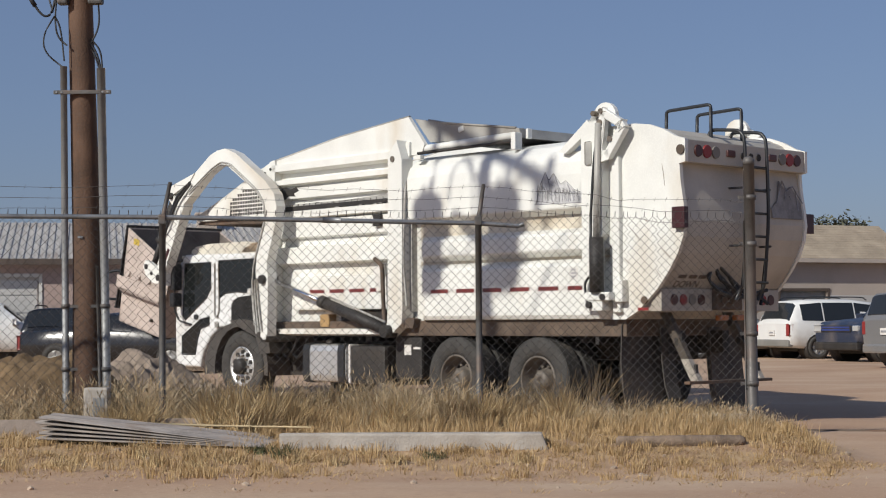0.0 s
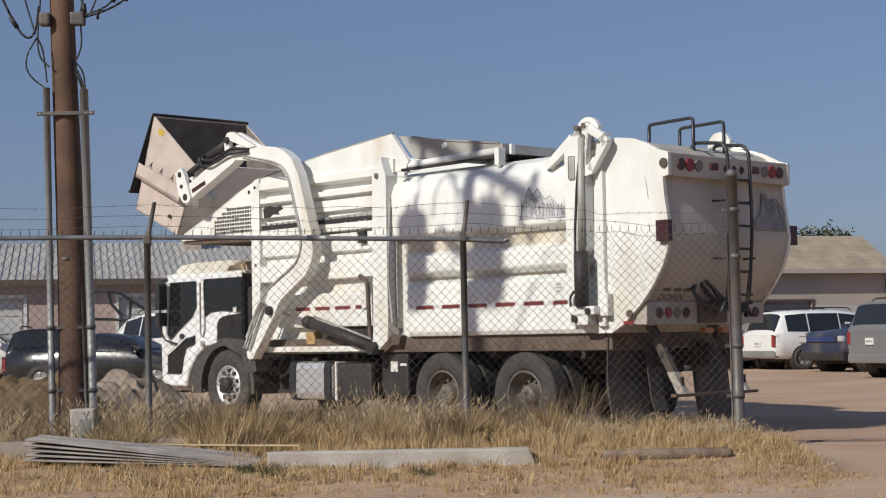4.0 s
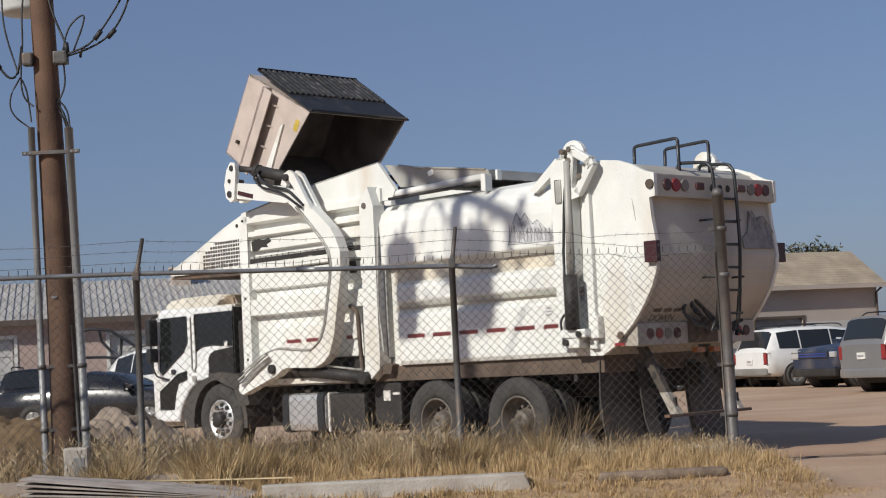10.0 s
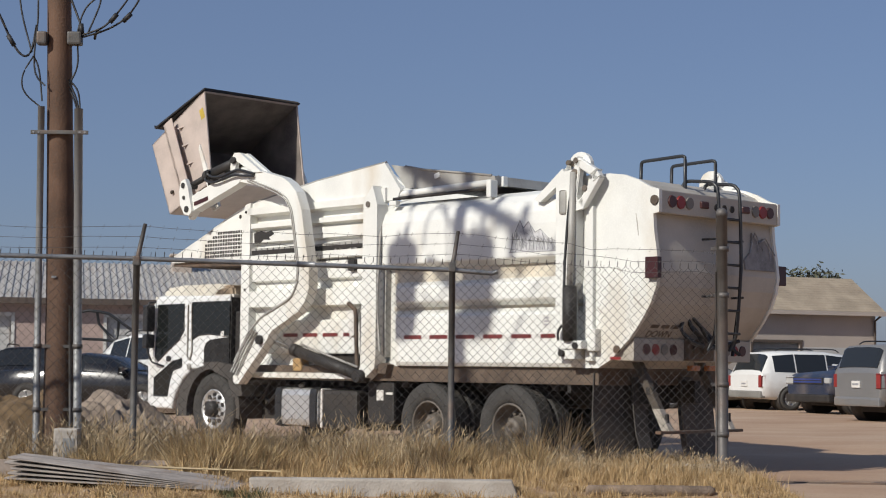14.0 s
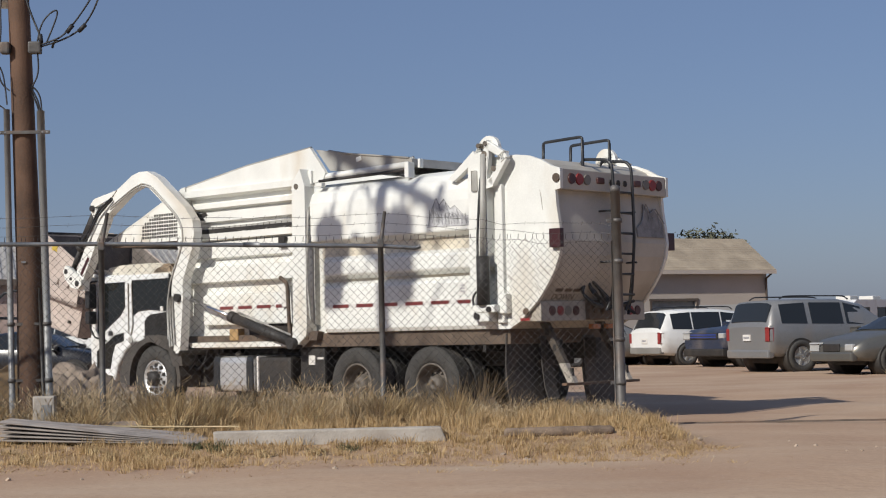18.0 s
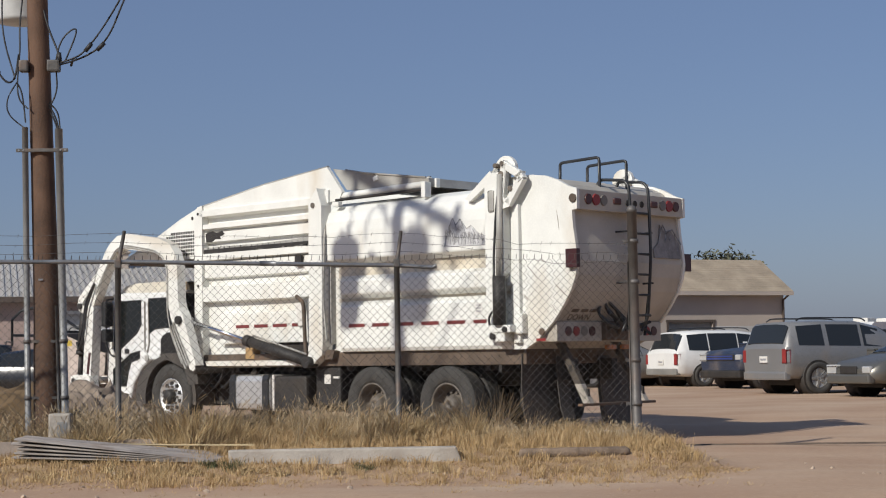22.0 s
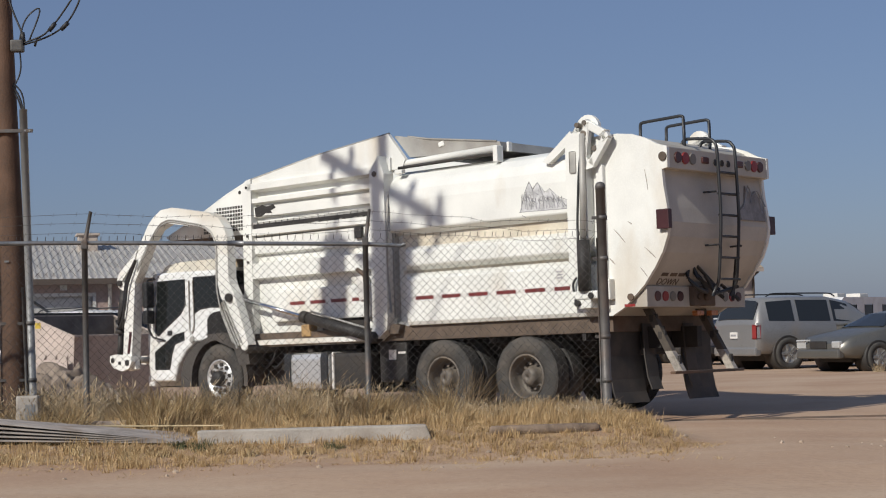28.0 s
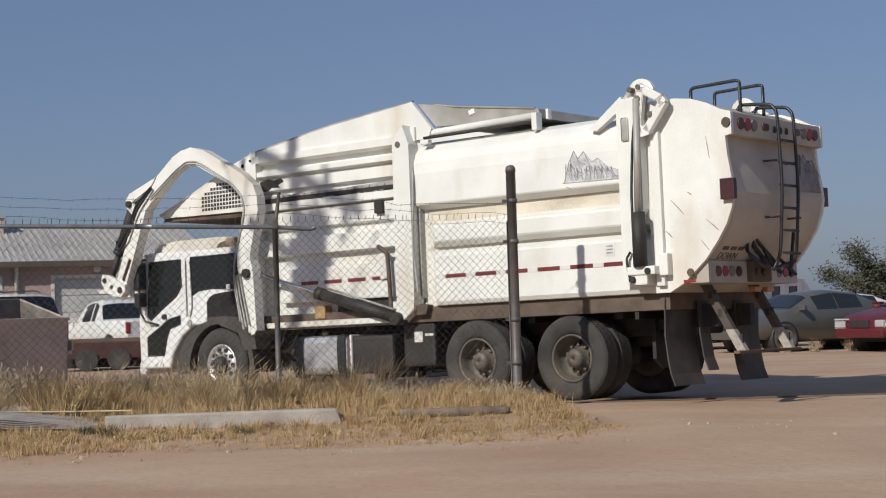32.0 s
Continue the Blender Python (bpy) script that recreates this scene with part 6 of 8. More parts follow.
    cyl(bm, (0.1, sgn * 0.04, 0.20), (0.1, sgn * 0.075, 0.20), 0.05, 12)
    part("pin", bm, M_DARK, fork)
    ARMS.append((arm, sgn))
    FORKS.append((fork, sgn))
    # lift cylinder from the side pillar to the arm
    bm = bm_new()
    cyl(bm, (0, 0, 0), (1.42, 0, 0), 0.077, 18)
    cyl(bm, (1.38, 0, 0), (1.50, 0, 0), 0.088, 18)
    cyl(bm, (0, -0.1, 0), (0, 0.1, 0), 0.085, 14)
    barrel = part("lift_cylinder", bm, M_DARK, truck, "grimy dark hydraulic lift cylinder")
    bm = bm_new()
    tube(bm, [(0.1, 0, 0.10), (1.35, 0, 0.105)], 0.016, 6)
    part("oil_line", bm, M_SHADEGREY, barrel)
    bm = bm_new()
    cyl(bm, (-1.42, 0, 0), (0, 0, 0), 0.032, 14)
    cyl(bm, (0, -0.08, 0), (0, 0.08, 0), 0.06, 14)
    rod = part("cylinder_rod", bm, M_CHROME, truck, "bright cylinder rod")
    BARRELS.append((barrel, sgn))
    RODS.append((rod, sgn))


for side_sign in (1, -1):
    make_arm(side_sign)
bm = bm_new()
cyl(bm, (0, -1.45, 0), (0, 1.45, 0), 0.10, 18)
cross_tube = part("arm_cross_tube", bm, M_DARK, truck, at=pose(PIVOT[0], 0, PIVOT[1]))


# ---- the steel refuse container; its own x runs away from the truck, from the front edge of its floor; z up ----
BIN_D, BIN_W = 1.28, 0.93
dumpster = thing("dumpster", "dusty beige steel dumpster with a black plastic lid thrown back", "dumpster")


def make_bin():
    t = 0.02
    prof = [(0.0, 0.0), (BIN_D, 0.0), (BIN_D + 0.06, 1.58), (-0.07, 1.19)]
    for sgn in (1, -1):
        bm = bm_new()
        prism(bm, prof, sgn * (BIN_W - t), sgn * BIN_W, "y")
        w = part("side_wall", bm, M_BIN, dumpster)
        # thin inner sheet, dark with grime and painted-in shade
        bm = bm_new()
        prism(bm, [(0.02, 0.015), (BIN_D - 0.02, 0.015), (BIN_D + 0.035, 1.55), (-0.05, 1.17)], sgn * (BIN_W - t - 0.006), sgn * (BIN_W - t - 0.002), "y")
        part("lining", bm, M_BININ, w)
        # fork pocket and its gussets
        bm = bm_new()
        box(bm, -0.02, BIN_D + 0.02, sgn * BIN_W, sgn * (BIN_W + 0.13), 0.55, 0.61, 0.006)
        box(bm, -0.02, BIN_D + 0.02, sgn * (BIN_W + 0.11), sgn * (BIN_W + 0.13), 0.55, 0.79, 0.006)
        part("fork_pocket", bm, M_BIN, w)
        for x in (0.12, 0.45, 0.78, 1.10):
            bm = bm_new()
            prism(bm, [(sgn * BIN_W, 0.79), (sgn * (BIN_W + 0.06), 0.79), (sgn * BIN_W, 0.89)], x, x + 0.02, "x")
            part("gusset", bm, M_BIN, w)
        bm = bm_new()
        box(bm, 0.95, 1.12, sgn * BIN_W, sgn * (BIN_W + 0.003), 1.34, 1.44)
        part("warning_label", bm, M_YELLOW, w)
        bm = bm_new()
        box(bm, 0.25, 0.30, sgn * BIN_W, sgn * (BIN_W + 0.05), 0.2, 0.25, 0.01)
        part("lug", bm, M_DARK, w)
    bm = bm_new()
    box(bm, 0.0, BIN_D, -BIN_W, BIN_W, 0.0, 0.02)
    part("floor_plate", bm, M_BIN, dumpster)
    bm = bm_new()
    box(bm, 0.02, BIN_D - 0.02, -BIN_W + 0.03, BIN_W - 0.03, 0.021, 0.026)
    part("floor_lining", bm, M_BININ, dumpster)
    bm = bm_new()
    prism(bm, [(0, 0), (0.02, 0), (-0.05, 1.19), (-0.07, 1.19)], -BIN_W, BIN_W, "y")
    part("front_wall", bm, M_BIN, dumpster)
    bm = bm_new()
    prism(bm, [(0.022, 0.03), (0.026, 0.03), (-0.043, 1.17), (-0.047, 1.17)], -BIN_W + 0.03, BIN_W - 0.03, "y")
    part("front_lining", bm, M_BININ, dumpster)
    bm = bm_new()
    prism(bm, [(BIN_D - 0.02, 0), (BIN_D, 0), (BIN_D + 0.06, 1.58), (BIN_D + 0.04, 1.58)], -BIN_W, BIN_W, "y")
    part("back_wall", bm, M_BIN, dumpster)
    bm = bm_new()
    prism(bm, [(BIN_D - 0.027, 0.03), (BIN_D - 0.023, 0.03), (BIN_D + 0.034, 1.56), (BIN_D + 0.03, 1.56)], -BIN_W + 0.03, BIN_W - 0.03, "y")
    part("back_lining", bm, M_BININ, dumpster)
    bm = bm_new()
    tube(bm, [(BIN_D + 0.08, -BIN_W, 1.60), (BIN_D + 0.08, BIN_W, 1.60)], 0.022, 10)
    part("hinge_rod", bm, M_DARK, dumpster)
    bm = bm_new()
    box(bm, -0.09, -0.03, -BIN_W - 0.02, BIN_W + 0.02, 1.15, 1.21, 0.01)
    part("lip", bm, M_BIN, dumpster)
    for x in (0.08, 1.12):
        for y in (-0.7, 0.7):
            bm = bm_new()
            box(bm, x, x + 0.1, y - 0.05, y + 0.05, -0.05, 0.0, 0.01)
            part("foot", bm, M_DARK, dumpster)
    # two ribbed lids, drawn flat from the hinge towards the front (-x)
    lids = []
    for y0, y1 in ((-BIN_W - 0.03, -0.01), (0.01, BIN_W + 0.03)):
        bm = bm_new()
        prism(bm, [(-1.42, -0.03), (-1.40, -0.03), (-1.40, 0.0), (0.0, 0.0), (0.0, 0.022), (-1.42, 0.022)], y0, y1, "y")
        lid = part("lid", bm, M_LID, dumpster, "ribbed black plastic lid", pose(BIN_D + 0.08, 0, 1.615))
        n = 9
        for i in range(n):
            y = y0 + 0.06 + (y1 - y0 - 0.12) * i / (n - 1)
            b2 = bm_new()
            box(b2, -1.36, -0.10, y - 0.022, y + 0.022, 0.022, 0.042, 0.006)
            part("rib", b2, M_LID, lid)
            b2 = bm_new()
            box(b2, -1.38, -0.58, y - 0.024, y + 0.024, -0.032, 0.0, 0.008)
            part("rib", b2, M_LIDRIB, lid)
        lids.append(lid)
    return lids


LIDS = make_bin()


# ---- buildings behind the lot ----
def make_shed():
    """Long pink stucco shed with a ribbed metal roof and pale garage doors."""
    y0, y1, x0, x1, ev, rg = 47.0, 57.0, -34.0, -1.5, 3.0, 4.28
    s = thing("long_shed", "long dusty pink stucco shed with a weathered ribbed metal roof", "building", Matrix.Translation((-8.5, 47.0, 0)) @ Matrix.Rotation(radians(13.0), 4, "Z") @ Matrix.Translation((8.5, -47.0, 0)))
    doors = [(-33.0, -30.2), (-27.5, -24.7), (-22.0, -19.2), (-15.4, -12.25), (-9.6, -7.45), (-5.85, -3.4)]
    edges = [x0] + [v for d in doors for v in d] + [x1]
    for a, b in zip(edges[::2], edges[1::2]):
        bm = bm_new()
        box(bm, a, b, y0, y0 + 0.25, 0, ev)
        part("wall", bm, M_PINK, s)
    for a, b in doors:
        bm = bm_new()
        box(bm, a, b, y0, y0 + 0.25, 2.5, ev)
        part("wall", bm, M_PINK, s)
        bm = bm_new()
        box(bm, a + 0.02, b - 0.02, y0 + 0.12, y0 + 0.18, 0, 2.5)
        d = part("garage_door", bm, M_DOORPALE, s, "pale grey garage door")
        for z in (0.5, 1.0, 1.5, 2.0):
            b2 = bm_new()
            box(b2, a + 0.04, b - 0.04, y0 + 0.10, y0 + 0.122, z, z + 0.44, 0.008)
            part("panel", b2, M_DOORPALE, d)
        b2 = bm_new()
        for q0, q1 in ((a - 0.1, a), (b, b + 0.1)):
            box(b2, q0, q1, y0 - 0.03, y0 + 0.02, 0, 2.6)
        box(b2, a - 0.1, b + 0.1, y0 - 0.033, y0 + 0.02, 2.5, 2.6)
        part("door_trim", b2, M_TRIMWHITE, s)
    for nm, bx in (("wall", (x0, x1, y1 - 0.25, y1)), ("wall", (x0, x0 + 0.25, y0 + 0.25, y1 - 0.25)), ("wall", (x1 - 0.25, x1, y0 + 0.25, y1 - 0.25))):
        bm = bm_new()
        box(bm, *bx, 0, ev)
        part(nm, bm, M_PINK, s)
    ym = (y0 + y1) / 2
    for q, sg in ((y0 - 0.35, 1), (y1 + 0.35, -1)):
        bm = bm_new()
        prism(bm, [(q, ev - 0.06), (ym, rg), (ym, rg + 0.06), (q, ev)], x0 - 0.4, x1 + 0.4, "x")
        roof = part("roof_slope", bm, M_ROOFMETAL, s)
        if sg > 0:
            me = None
            n = int((x1 - x0 + 0.6) / 0.20)
            for i in range(n):
                x = x0 - 0.3 + i * 0.20
                if me is None:
                    b2 = bm_new()
                    prism(b2, [(q, ev + 0.0), (ym, rg + 0.06), (ym, rg + 0.09), (q, ev + 0.03)], -0.03, 0.03, "x")
                    me = finish("roof_rib", b2, M_ROOFMETAL)
                rib = new("roof_rib", me)
                rib.parent = roof
                rib.matrix_basis = pose(x, 0, 0)
    for xa in (x0, x1):
        bm = bm_new()
        prism(bm, [(y0, ev), (ym, rg - 0.02), (y1, ev)], xa - 0.12, xa + 0.12, "x")
        part("gable", bm, M_PINK, s)
    bm = bm_new()
    box(bm, x0 - 0.4, x1 + 0.4, y0 - 0.42, y0 - 0.35, ev - 0.16, ev + 0.01)
    part("fascia", bm, M_TRIMDARK, s)
    for x in (-6.95, -17.0, -28.5):
        bm = bm_new()
        tube(bm, [(x, y0 - 0.08, 0.1), (x, y0 - 0.08, ev - 0.1)], 0.06, 8)
        part("downpipe", bm, M_TRIMWHITE, s)
    bm = bm_new()
    box(bm, -7.55, -6.95, 50.8, 51.4, 3.9, 4.55, 0.02)
    v = part("roof_vent", bm, M_BEIGE, s)
    bm = bm_new()
    box(bm, -7.62, -6.88, 50.73, 51.47, 4.55, 4.62, 0.02)
    part("vent_cap", bm, M_BEIGE, v)
    for x in (-8.3, -4.6, -13.8):
        bm = bm_new()
        box(bm, x - 0.1, x + 0.1, y0 - 0.16, y0, 2.68, 2.84, 0.02)
        part("wall_lamp", bm, M_TRIMWHITE, s)


make_shed()


def make_house():
    """Beige building with a gabled brown shingle roof, in the space of its near right eave corner."""
    ln, dp, ev, rg, o = 15.0, 3.8, 3.15, 4.35, 0.35
    s = thing("beige_building", "beige sided building with a gabled brown shingle roof", "building", pose(14.7, 54.6, 0, 0, 0, 22))
    x0, x1, y0, y1 = -ln, -0.05, o, dp - o
    ga, gb = -4.85, -3.05
    for bx in ((x0, ga, y0, y0 + 0.2, 0, ev), (gb, x1, y0, y0 + 0.2, 0, ev), (ga, gb, y0, y0 + 0.2, 2.1, ev), (x0, x1, y1 - 0.2, y1, 0, ev)):
        bm = bm_new()
        box(bm, *bx)
        part("wall", bm, M_BEIGE, s)
    for xa in (x0, x1 - 0.2):
        bm = bm_new()
        prism(bm, [(y0 + 0.2, 0), (y1 - 0.2, 0), (y1 - 0.2, ev), (dp / 2, rg - 0.15), (y0 + 0.2, ev)], xa, xa + 0.2, "x")
        part("gable_wall", bm, M_BEIGE, s)
    bm = bm_new()
    box(bm, ga, gb, y0 + 0.12, y0 + 0.16, 0, 2.1)
    door = part("garage_door", bm, mat("grey_green_door", (0.30, 0.30, 0.28), 0.6), s)
    for z in (0.52, 1.05, 1.57):
        bm = bm_new()
        box(bm, ga + 0.01, gb - 0.01, y0 + 0.105, y0 + 0.12, z - 0.012, z + 0.012)
        part("panel_joint", bm, M_TRIMDARK, door)
    for bx in ((ga - 0.1, gb + 0.1, y0 - 0.03, y0 - 0.002, 2.1, 2.18), (ga - 0.08, ga, y0 - 0.03, y0 - 0.002, 0, 2.1), (gb, gb + 0.08, y0 - 0.03, y0 - 0.002, 0, 2.1)):
        bm = bm_new()
        box(bm, *bx)
        part("door_trim", bm, M_TRIMDARK, s)
    bm = bm_new()
    box(bm, gb + 0.1, x1, y0 - 0.025, y0 - 0.002, 0.0, 1.95, 0.004)
    part("lower_panelling", bm, M_DOORPALE, s)
    for sgn in (1, -1):
        bm = bm_new()
        e = 0.0 if sgn > 0 else dp
        prism(bm, [(e, ev - 0.1), (e, ev), (dp / 2, rg), (dp / 2, rg - 0.1)], x0 - 0.3, 0.12, "x")
        slope = part("roof_slope", bm, M_SHINGLE, s)
        if sgn > 0:
            # courses of shingles as low steps
            for k in range(14):
                u, v = k / 14, (k + 1) / 14
                bm = bm_new()
                prism(bm, [(u * dp / 2, ev + u * (rg - ev) + 0.001), (u * dp / 2, ev + u * (rg - ev) + 0.007), (v * dp / 2, ev + v * (rg - ev) + 0.002)], x0 - 0.3, 0.12, "x")
                part("shingle_course", bm, M_SHINGLE, slope)
    bm = bm_new()
    box(bm, x0 - 0.3, 0.12, -0.03, -0.002, ev - 0.14, ev - 0.005)
    part("fascia", bm, M_BEIGE, s)
    bm = bm_new()
    tube(bm, [(x1 - 0.06, y0 - 0.06, 0.1), (x1 - 0.06, y0 - 0.06, 2.85), (x1 - 0.04, 0.0, 3.02)], 0.04, 8)
    part("downpipe", bm, M_TRIMDARK, s)


make_house()


# ---- parked vehicles ----
def car(name, label, m, paint, stations, length, wheel_r, track, axles, glass_runs, front, rear, roof_rack=False, plate=True, bed=None, skirt=None, group="parked vehicles"):
    """A vehicle, x forward from its tail. stations: (x, sill, belt, roof, half width at belt, half width at roof)."""
    c = thing(name, label, "vehicle", m, group)
    bm = bm_new()
    rings = []
    for x, sill, belt, roof, w, wr in stations:
        mid = (sill + belt) / 2
        half = [(w * 0.86, sill), (w * 0.97, sill + 0.08), (w, mid), (w * 0.985, belt)]
        if roof > belt + 0.05:
            half += [(wr + (w - wr) * 0.35, belt + (roof - belt) * 0.62), (wr, roof - 0.06), (wr * 0.86, roof - 0.01), (wr * 0.4, roof + 0.015)]
        else:
            half += [(w * 0.93, belt + 0.02), (w * 0.8, belt + 0.035), (w * 0.6, belt + 0.045), (w * 0.3, belt + 0.05)]
        pts = half + [(-y, z) for y, z in half[::-1]]
        rings.append([bm.verts.new((x, y, z)) for y, z in pts])
    shell = [[v.co.copy() for v in r] for r in rings]
    for a, b in zip(rings, rings[1:]):
        for k in range(len(a) - 1):
            bm.faces.new((a[k], b[k], b[k + 1], a[k + 1])).smooth = True
        bm.faces.new((a[-1], b[-1], b[0], a[0]))
    bm.faces.new(rings[0])
    bm.faces.new(rings[-1][::-1])
    bmesh.ops.recalc_face_normals(bm, faces=bm.faces)
    # wheel arches
    body = part("body", bm, paint, c)
    st = {i: s for i, s in enumerate(stations)}

    def surf(i, v):
        x, sill, belt, roof, w, wr = st[i]
        z = belt + (roof - belt) * v
        y = w * 0.985 + ((wr + (w - wr) * 0.35) - w * 0.985) * min(1, v / 0.62) if v <= 0.62 else (wr + (w - wr) * 0.35) + (wr - (wr + (w - wr) * 0.35)) * (v - 0.62) / 0.36
        return x, y, z
    for i, j, shrink0, shrink1 in glass_runs:
        for sgn in (1, -1):
            b2 = bm_new()
            pts = []
            for q, v in ((i, 0.06), (j, 0.06), (j, 0.60), (j, 0.86), (i, 0.86), (i, 0.60)):
                x, y, z = surf(q, v)
                x += shrink0 if q == i else -shrink1
                pts.append(b2.verts.new((x, sgn * (y + 0.006), z)))
            b2.faces.new((pts[0], pts[1], pts[2], pts[5]))
            b2.faces.new((pts[5], pts[2], pts[3], pts[4]))
            g = bmesh.ops.extrude_face_region(b2, geom=list(b2.faces))
            for v in g["geom"]:
                if isinstance(v, bmesh.types.BMVert):
                    v.co.y -= sgn * 0.012
            bmesh.ops.recalc_face_normals(b2, faces=b2.faces)
            part("side_window", b2, M_CARGLASS, c)
    for nm, (i, j), off in (("windscreen", front, 0.012), ("rear_window", rear, -0.012)):
        b2 = bm_new()
        ra, rb = shell[i], shell[j]
        rows = []
        for f in (0.10, 0.5, 0.90):
            rows.append([b2.verts.new(ra[k].lerp(rb[k], f) + Vector((off * 1.4, 0, 0.014))) for k in range(5, 11)])
        for p, q in zip(rows, rows[1:]):
            for k in range(5):
                b2.faces.new((p[k], p[k + 1], q[k + 1], q[k]))
        g = bmesh.ops.extrude_face_region(b2, geom=list(b2.faces))
        for v in g["geom"]:
            if isinstance(v, bmesh.types.BMVert):
                v.co -= Vector((off * 1.6, 0, 0.02))
        bmesh.ops.recalc_face_normals(b2, faces=b2.faces)
        part(nm, b2, M_CARGLASS, c)
    for x in axles:
        for sgn in (1, -1):
            b2 = bm_new()
            cyl(b2, (x, sgn * (track - 0.30), wheel_r), (x, sgn * (stations[3][4] + 0.004), wheel_r), wheel_r * 1.15, 22)
            part("wheel_well", b2, M_DARK, c)
            b2 = bm_new()
            lathe(b2, [(wheel_r * 0.62, -0.09), (wheel_r * 0.9, -0.11), (wheel_r, -0.085), (wheel_r, 0.085), (wheel_r * 0.9, 0.11), (wheel_r * 0.62, 0.09)], 24, hollow=True)
            w = part("wheel", b2, M_RUBBER, c, "", pose(x, sgn * (stations[3][4] - 0.05), wheel_r))
            b2 = bm_new()
            lathe(b2, [(wheel_r * 0.63, 0.09), (wheel_r * 0.55, 0.06), (wheel_r * 0.25, 0.055), (wheel_r * 0.14, 0.08), (0.01, 0.08), (0.01, -0.05), (wheel_r * 0.6, -0.05)], 20, hollow=True)
            for k in range(5):
                box(b2, wheel_r * 0.2, wheel_r * 0.58, 0.05, 0.085, -0.035, 0.035, 0.008, Matrix.Rotation(k * 2 * math.pi / 5, 4, "Y"))
            part("rim", b2, M_STEELBRIGHT, w, at=pose(0, 0, 0, 0, 0, 0 if sgn > 0 else 180))
    xe, wf = stations[-1][0], stations[-1][4]
    for sgn in (1, -1):
        b2 = bm_new()
        zb = stations[-2][2] - 0.16
        box(b2, xe - 0.10, xe + 0.015, sgn * (wf - (0.24 if bed else 0.28)), sgn * (wf + 0.005), zb - 0.08, zb + 0.08, 0.035)
        part("headlamp", b2, M_LAMPCLEAR, c)
        b2 = bm_new()
        zt = stations[0][2] - 0.14
        box(b2, -0.012, 0.12, sgn * (stations[0][4] - 0.10), sgn * (stations[0][4] + 0.03), zt - 0.16, zt + 0.16, 0.02)
        part("tail_lamp", b2, M_RED, c)
        b2 = bm_new()
        k = front[0]
        xm = stations[k][0] * 0.72 + stations[front[1]][0] * 0.28
        box(b2, xm - 0.10, xm, sgn * (stations[k][4] - 0.06), sgn * (stations[k][4] + 0.17), stations[k][2] + 0.01, stations[k][2] + 0.14, 0.03)
        part("mirror", b2, paint, c)
    for x0, x1, zz, w in ((-0.03, 0.16, 0.42, stations[0][4]), (xe - 0.14, xe + 0.05, 0.38, wf)):
        b2 = bm_new()
        box(b2, x0, x1, -w - 0.01, w + 0.01, zz - 0.06, zz + 0.16, 0.05)
        part("bumper", b2, skirt or (M_DARK if bed else paint), c)
    b2 = bm_new()
    box(b2, xe - 0.02, xe + 0.03, -wf * (0.7 if bed else 0.4), wf * (0.7 if bed else 0.4), stations[-2][2] - 0.26, stations[-2][2] - 0.08, 0.02)
    grille = part("grille", b2, M_DARK, c)
    if bed:
        for z in (0.0, 0.07):
            b2 = bm_new()
            box(b2, xe + 0.03, xe + 0.04, -wf * 0.66, wf * 0.66, stations[-2][2] - 0.225 + z, stations[-2][2] - 0.18 + z, 0.004)
            part("grille_bar", b2, bed, grille)
    if plate:
        b2 = bm_new()
        box(b2, -0.035, -0.005, -0.16, 0.16, stations[0][2] - 0.30, stations[0][2] - 0.14, 0.004)
        pl = part("number_plate", b2, M_TAPEWHITE, c)
        b2 = bm_new()
        box(b2, -0.038, -0.0352, -0.12, 0.12, stations[0][2] - 0.245, stations[0][2] - 0.195)
        part("plate_bar", b2, M_LOGO, pl)
    if roof_rack:
        rf = [s for s in stations if s[3] > s[2] + 0.4]
        for sgn in (1, -1):
            b2 = bm_new()
            tube(b2, bend([(rf[0][0] + 0.3, sgn * rf[1][5] * 0.85, rf[1][3]), (rf[0][0] + 0.45, sgn * rf[1][5] * 0.85, rf[1][3] + 0.08), (rf[-1][0] - 0.5, sgn * rf[-1][5] * 0.85, rf[1][3] + 0.07), (rf[-1][0] - 0.35, sgn * rf[-1][5] * 0.85, rf[1][3] - 0.02)], 3), 0.018, 6)
            part("roof_rail", b2, M_BLACKPIPE, c)
    if skirt:
        for sgn in (1, -1):
            b2 = bm_new()
            box(b2, axles[0] + wheel_r * 1.3, axles[1] - wheel_r * 1.3, sgn * (stations[3][4] - 0.03), sgn * (stations[3][4] + 0.012), stations[3][1] + 0.02, stations[3][1] + 0.26, 0.01)
            part("lower_panel", b2, skirt, c)
    b2 = bm_new()
    box(b2, 0.5, length - 0.5, -0.55, 0.55, 0.22, 0.40, 0.02)
    part("underbody", b2, M_DARK, c)
    return c


M_CARGLASS = glass_mat("car_glass", (0.02, 0.023, 0.026), 0.08)
M_STEELBRIGHT = mat("grey_alloy_wheel", (0.40, 0.40, 0.39), 0.4, 0.6, vary=0.1, bump=0.03)
M_LAMPCLEAR = mat("clear_headlamp", (0.42, 0.42, 0.41), 0.12, vary=0.05, bump=0.0, coat=0.6)
M_BUMPER = mat("dark_bumper", (0.10, 0.10, 0.10), 0.5, vary=0.1, bump=0.02)


M_SKIRT = mat("grey_lower_body_paint", (0.22, 0.215, 0.20), 0.5, vary=0.1, bump=0.02)


def paint_mat(name, col, rough=0.34, metal=0.0, dust=0.35):
    return mat(name, col, rough, metal, vary=0.05, scale=1.2, fine=60, bump=0.01, stain=(0.30, 0.24, 0.18), stain_amount=dust, stain_scale=1.5, coat=0.35)


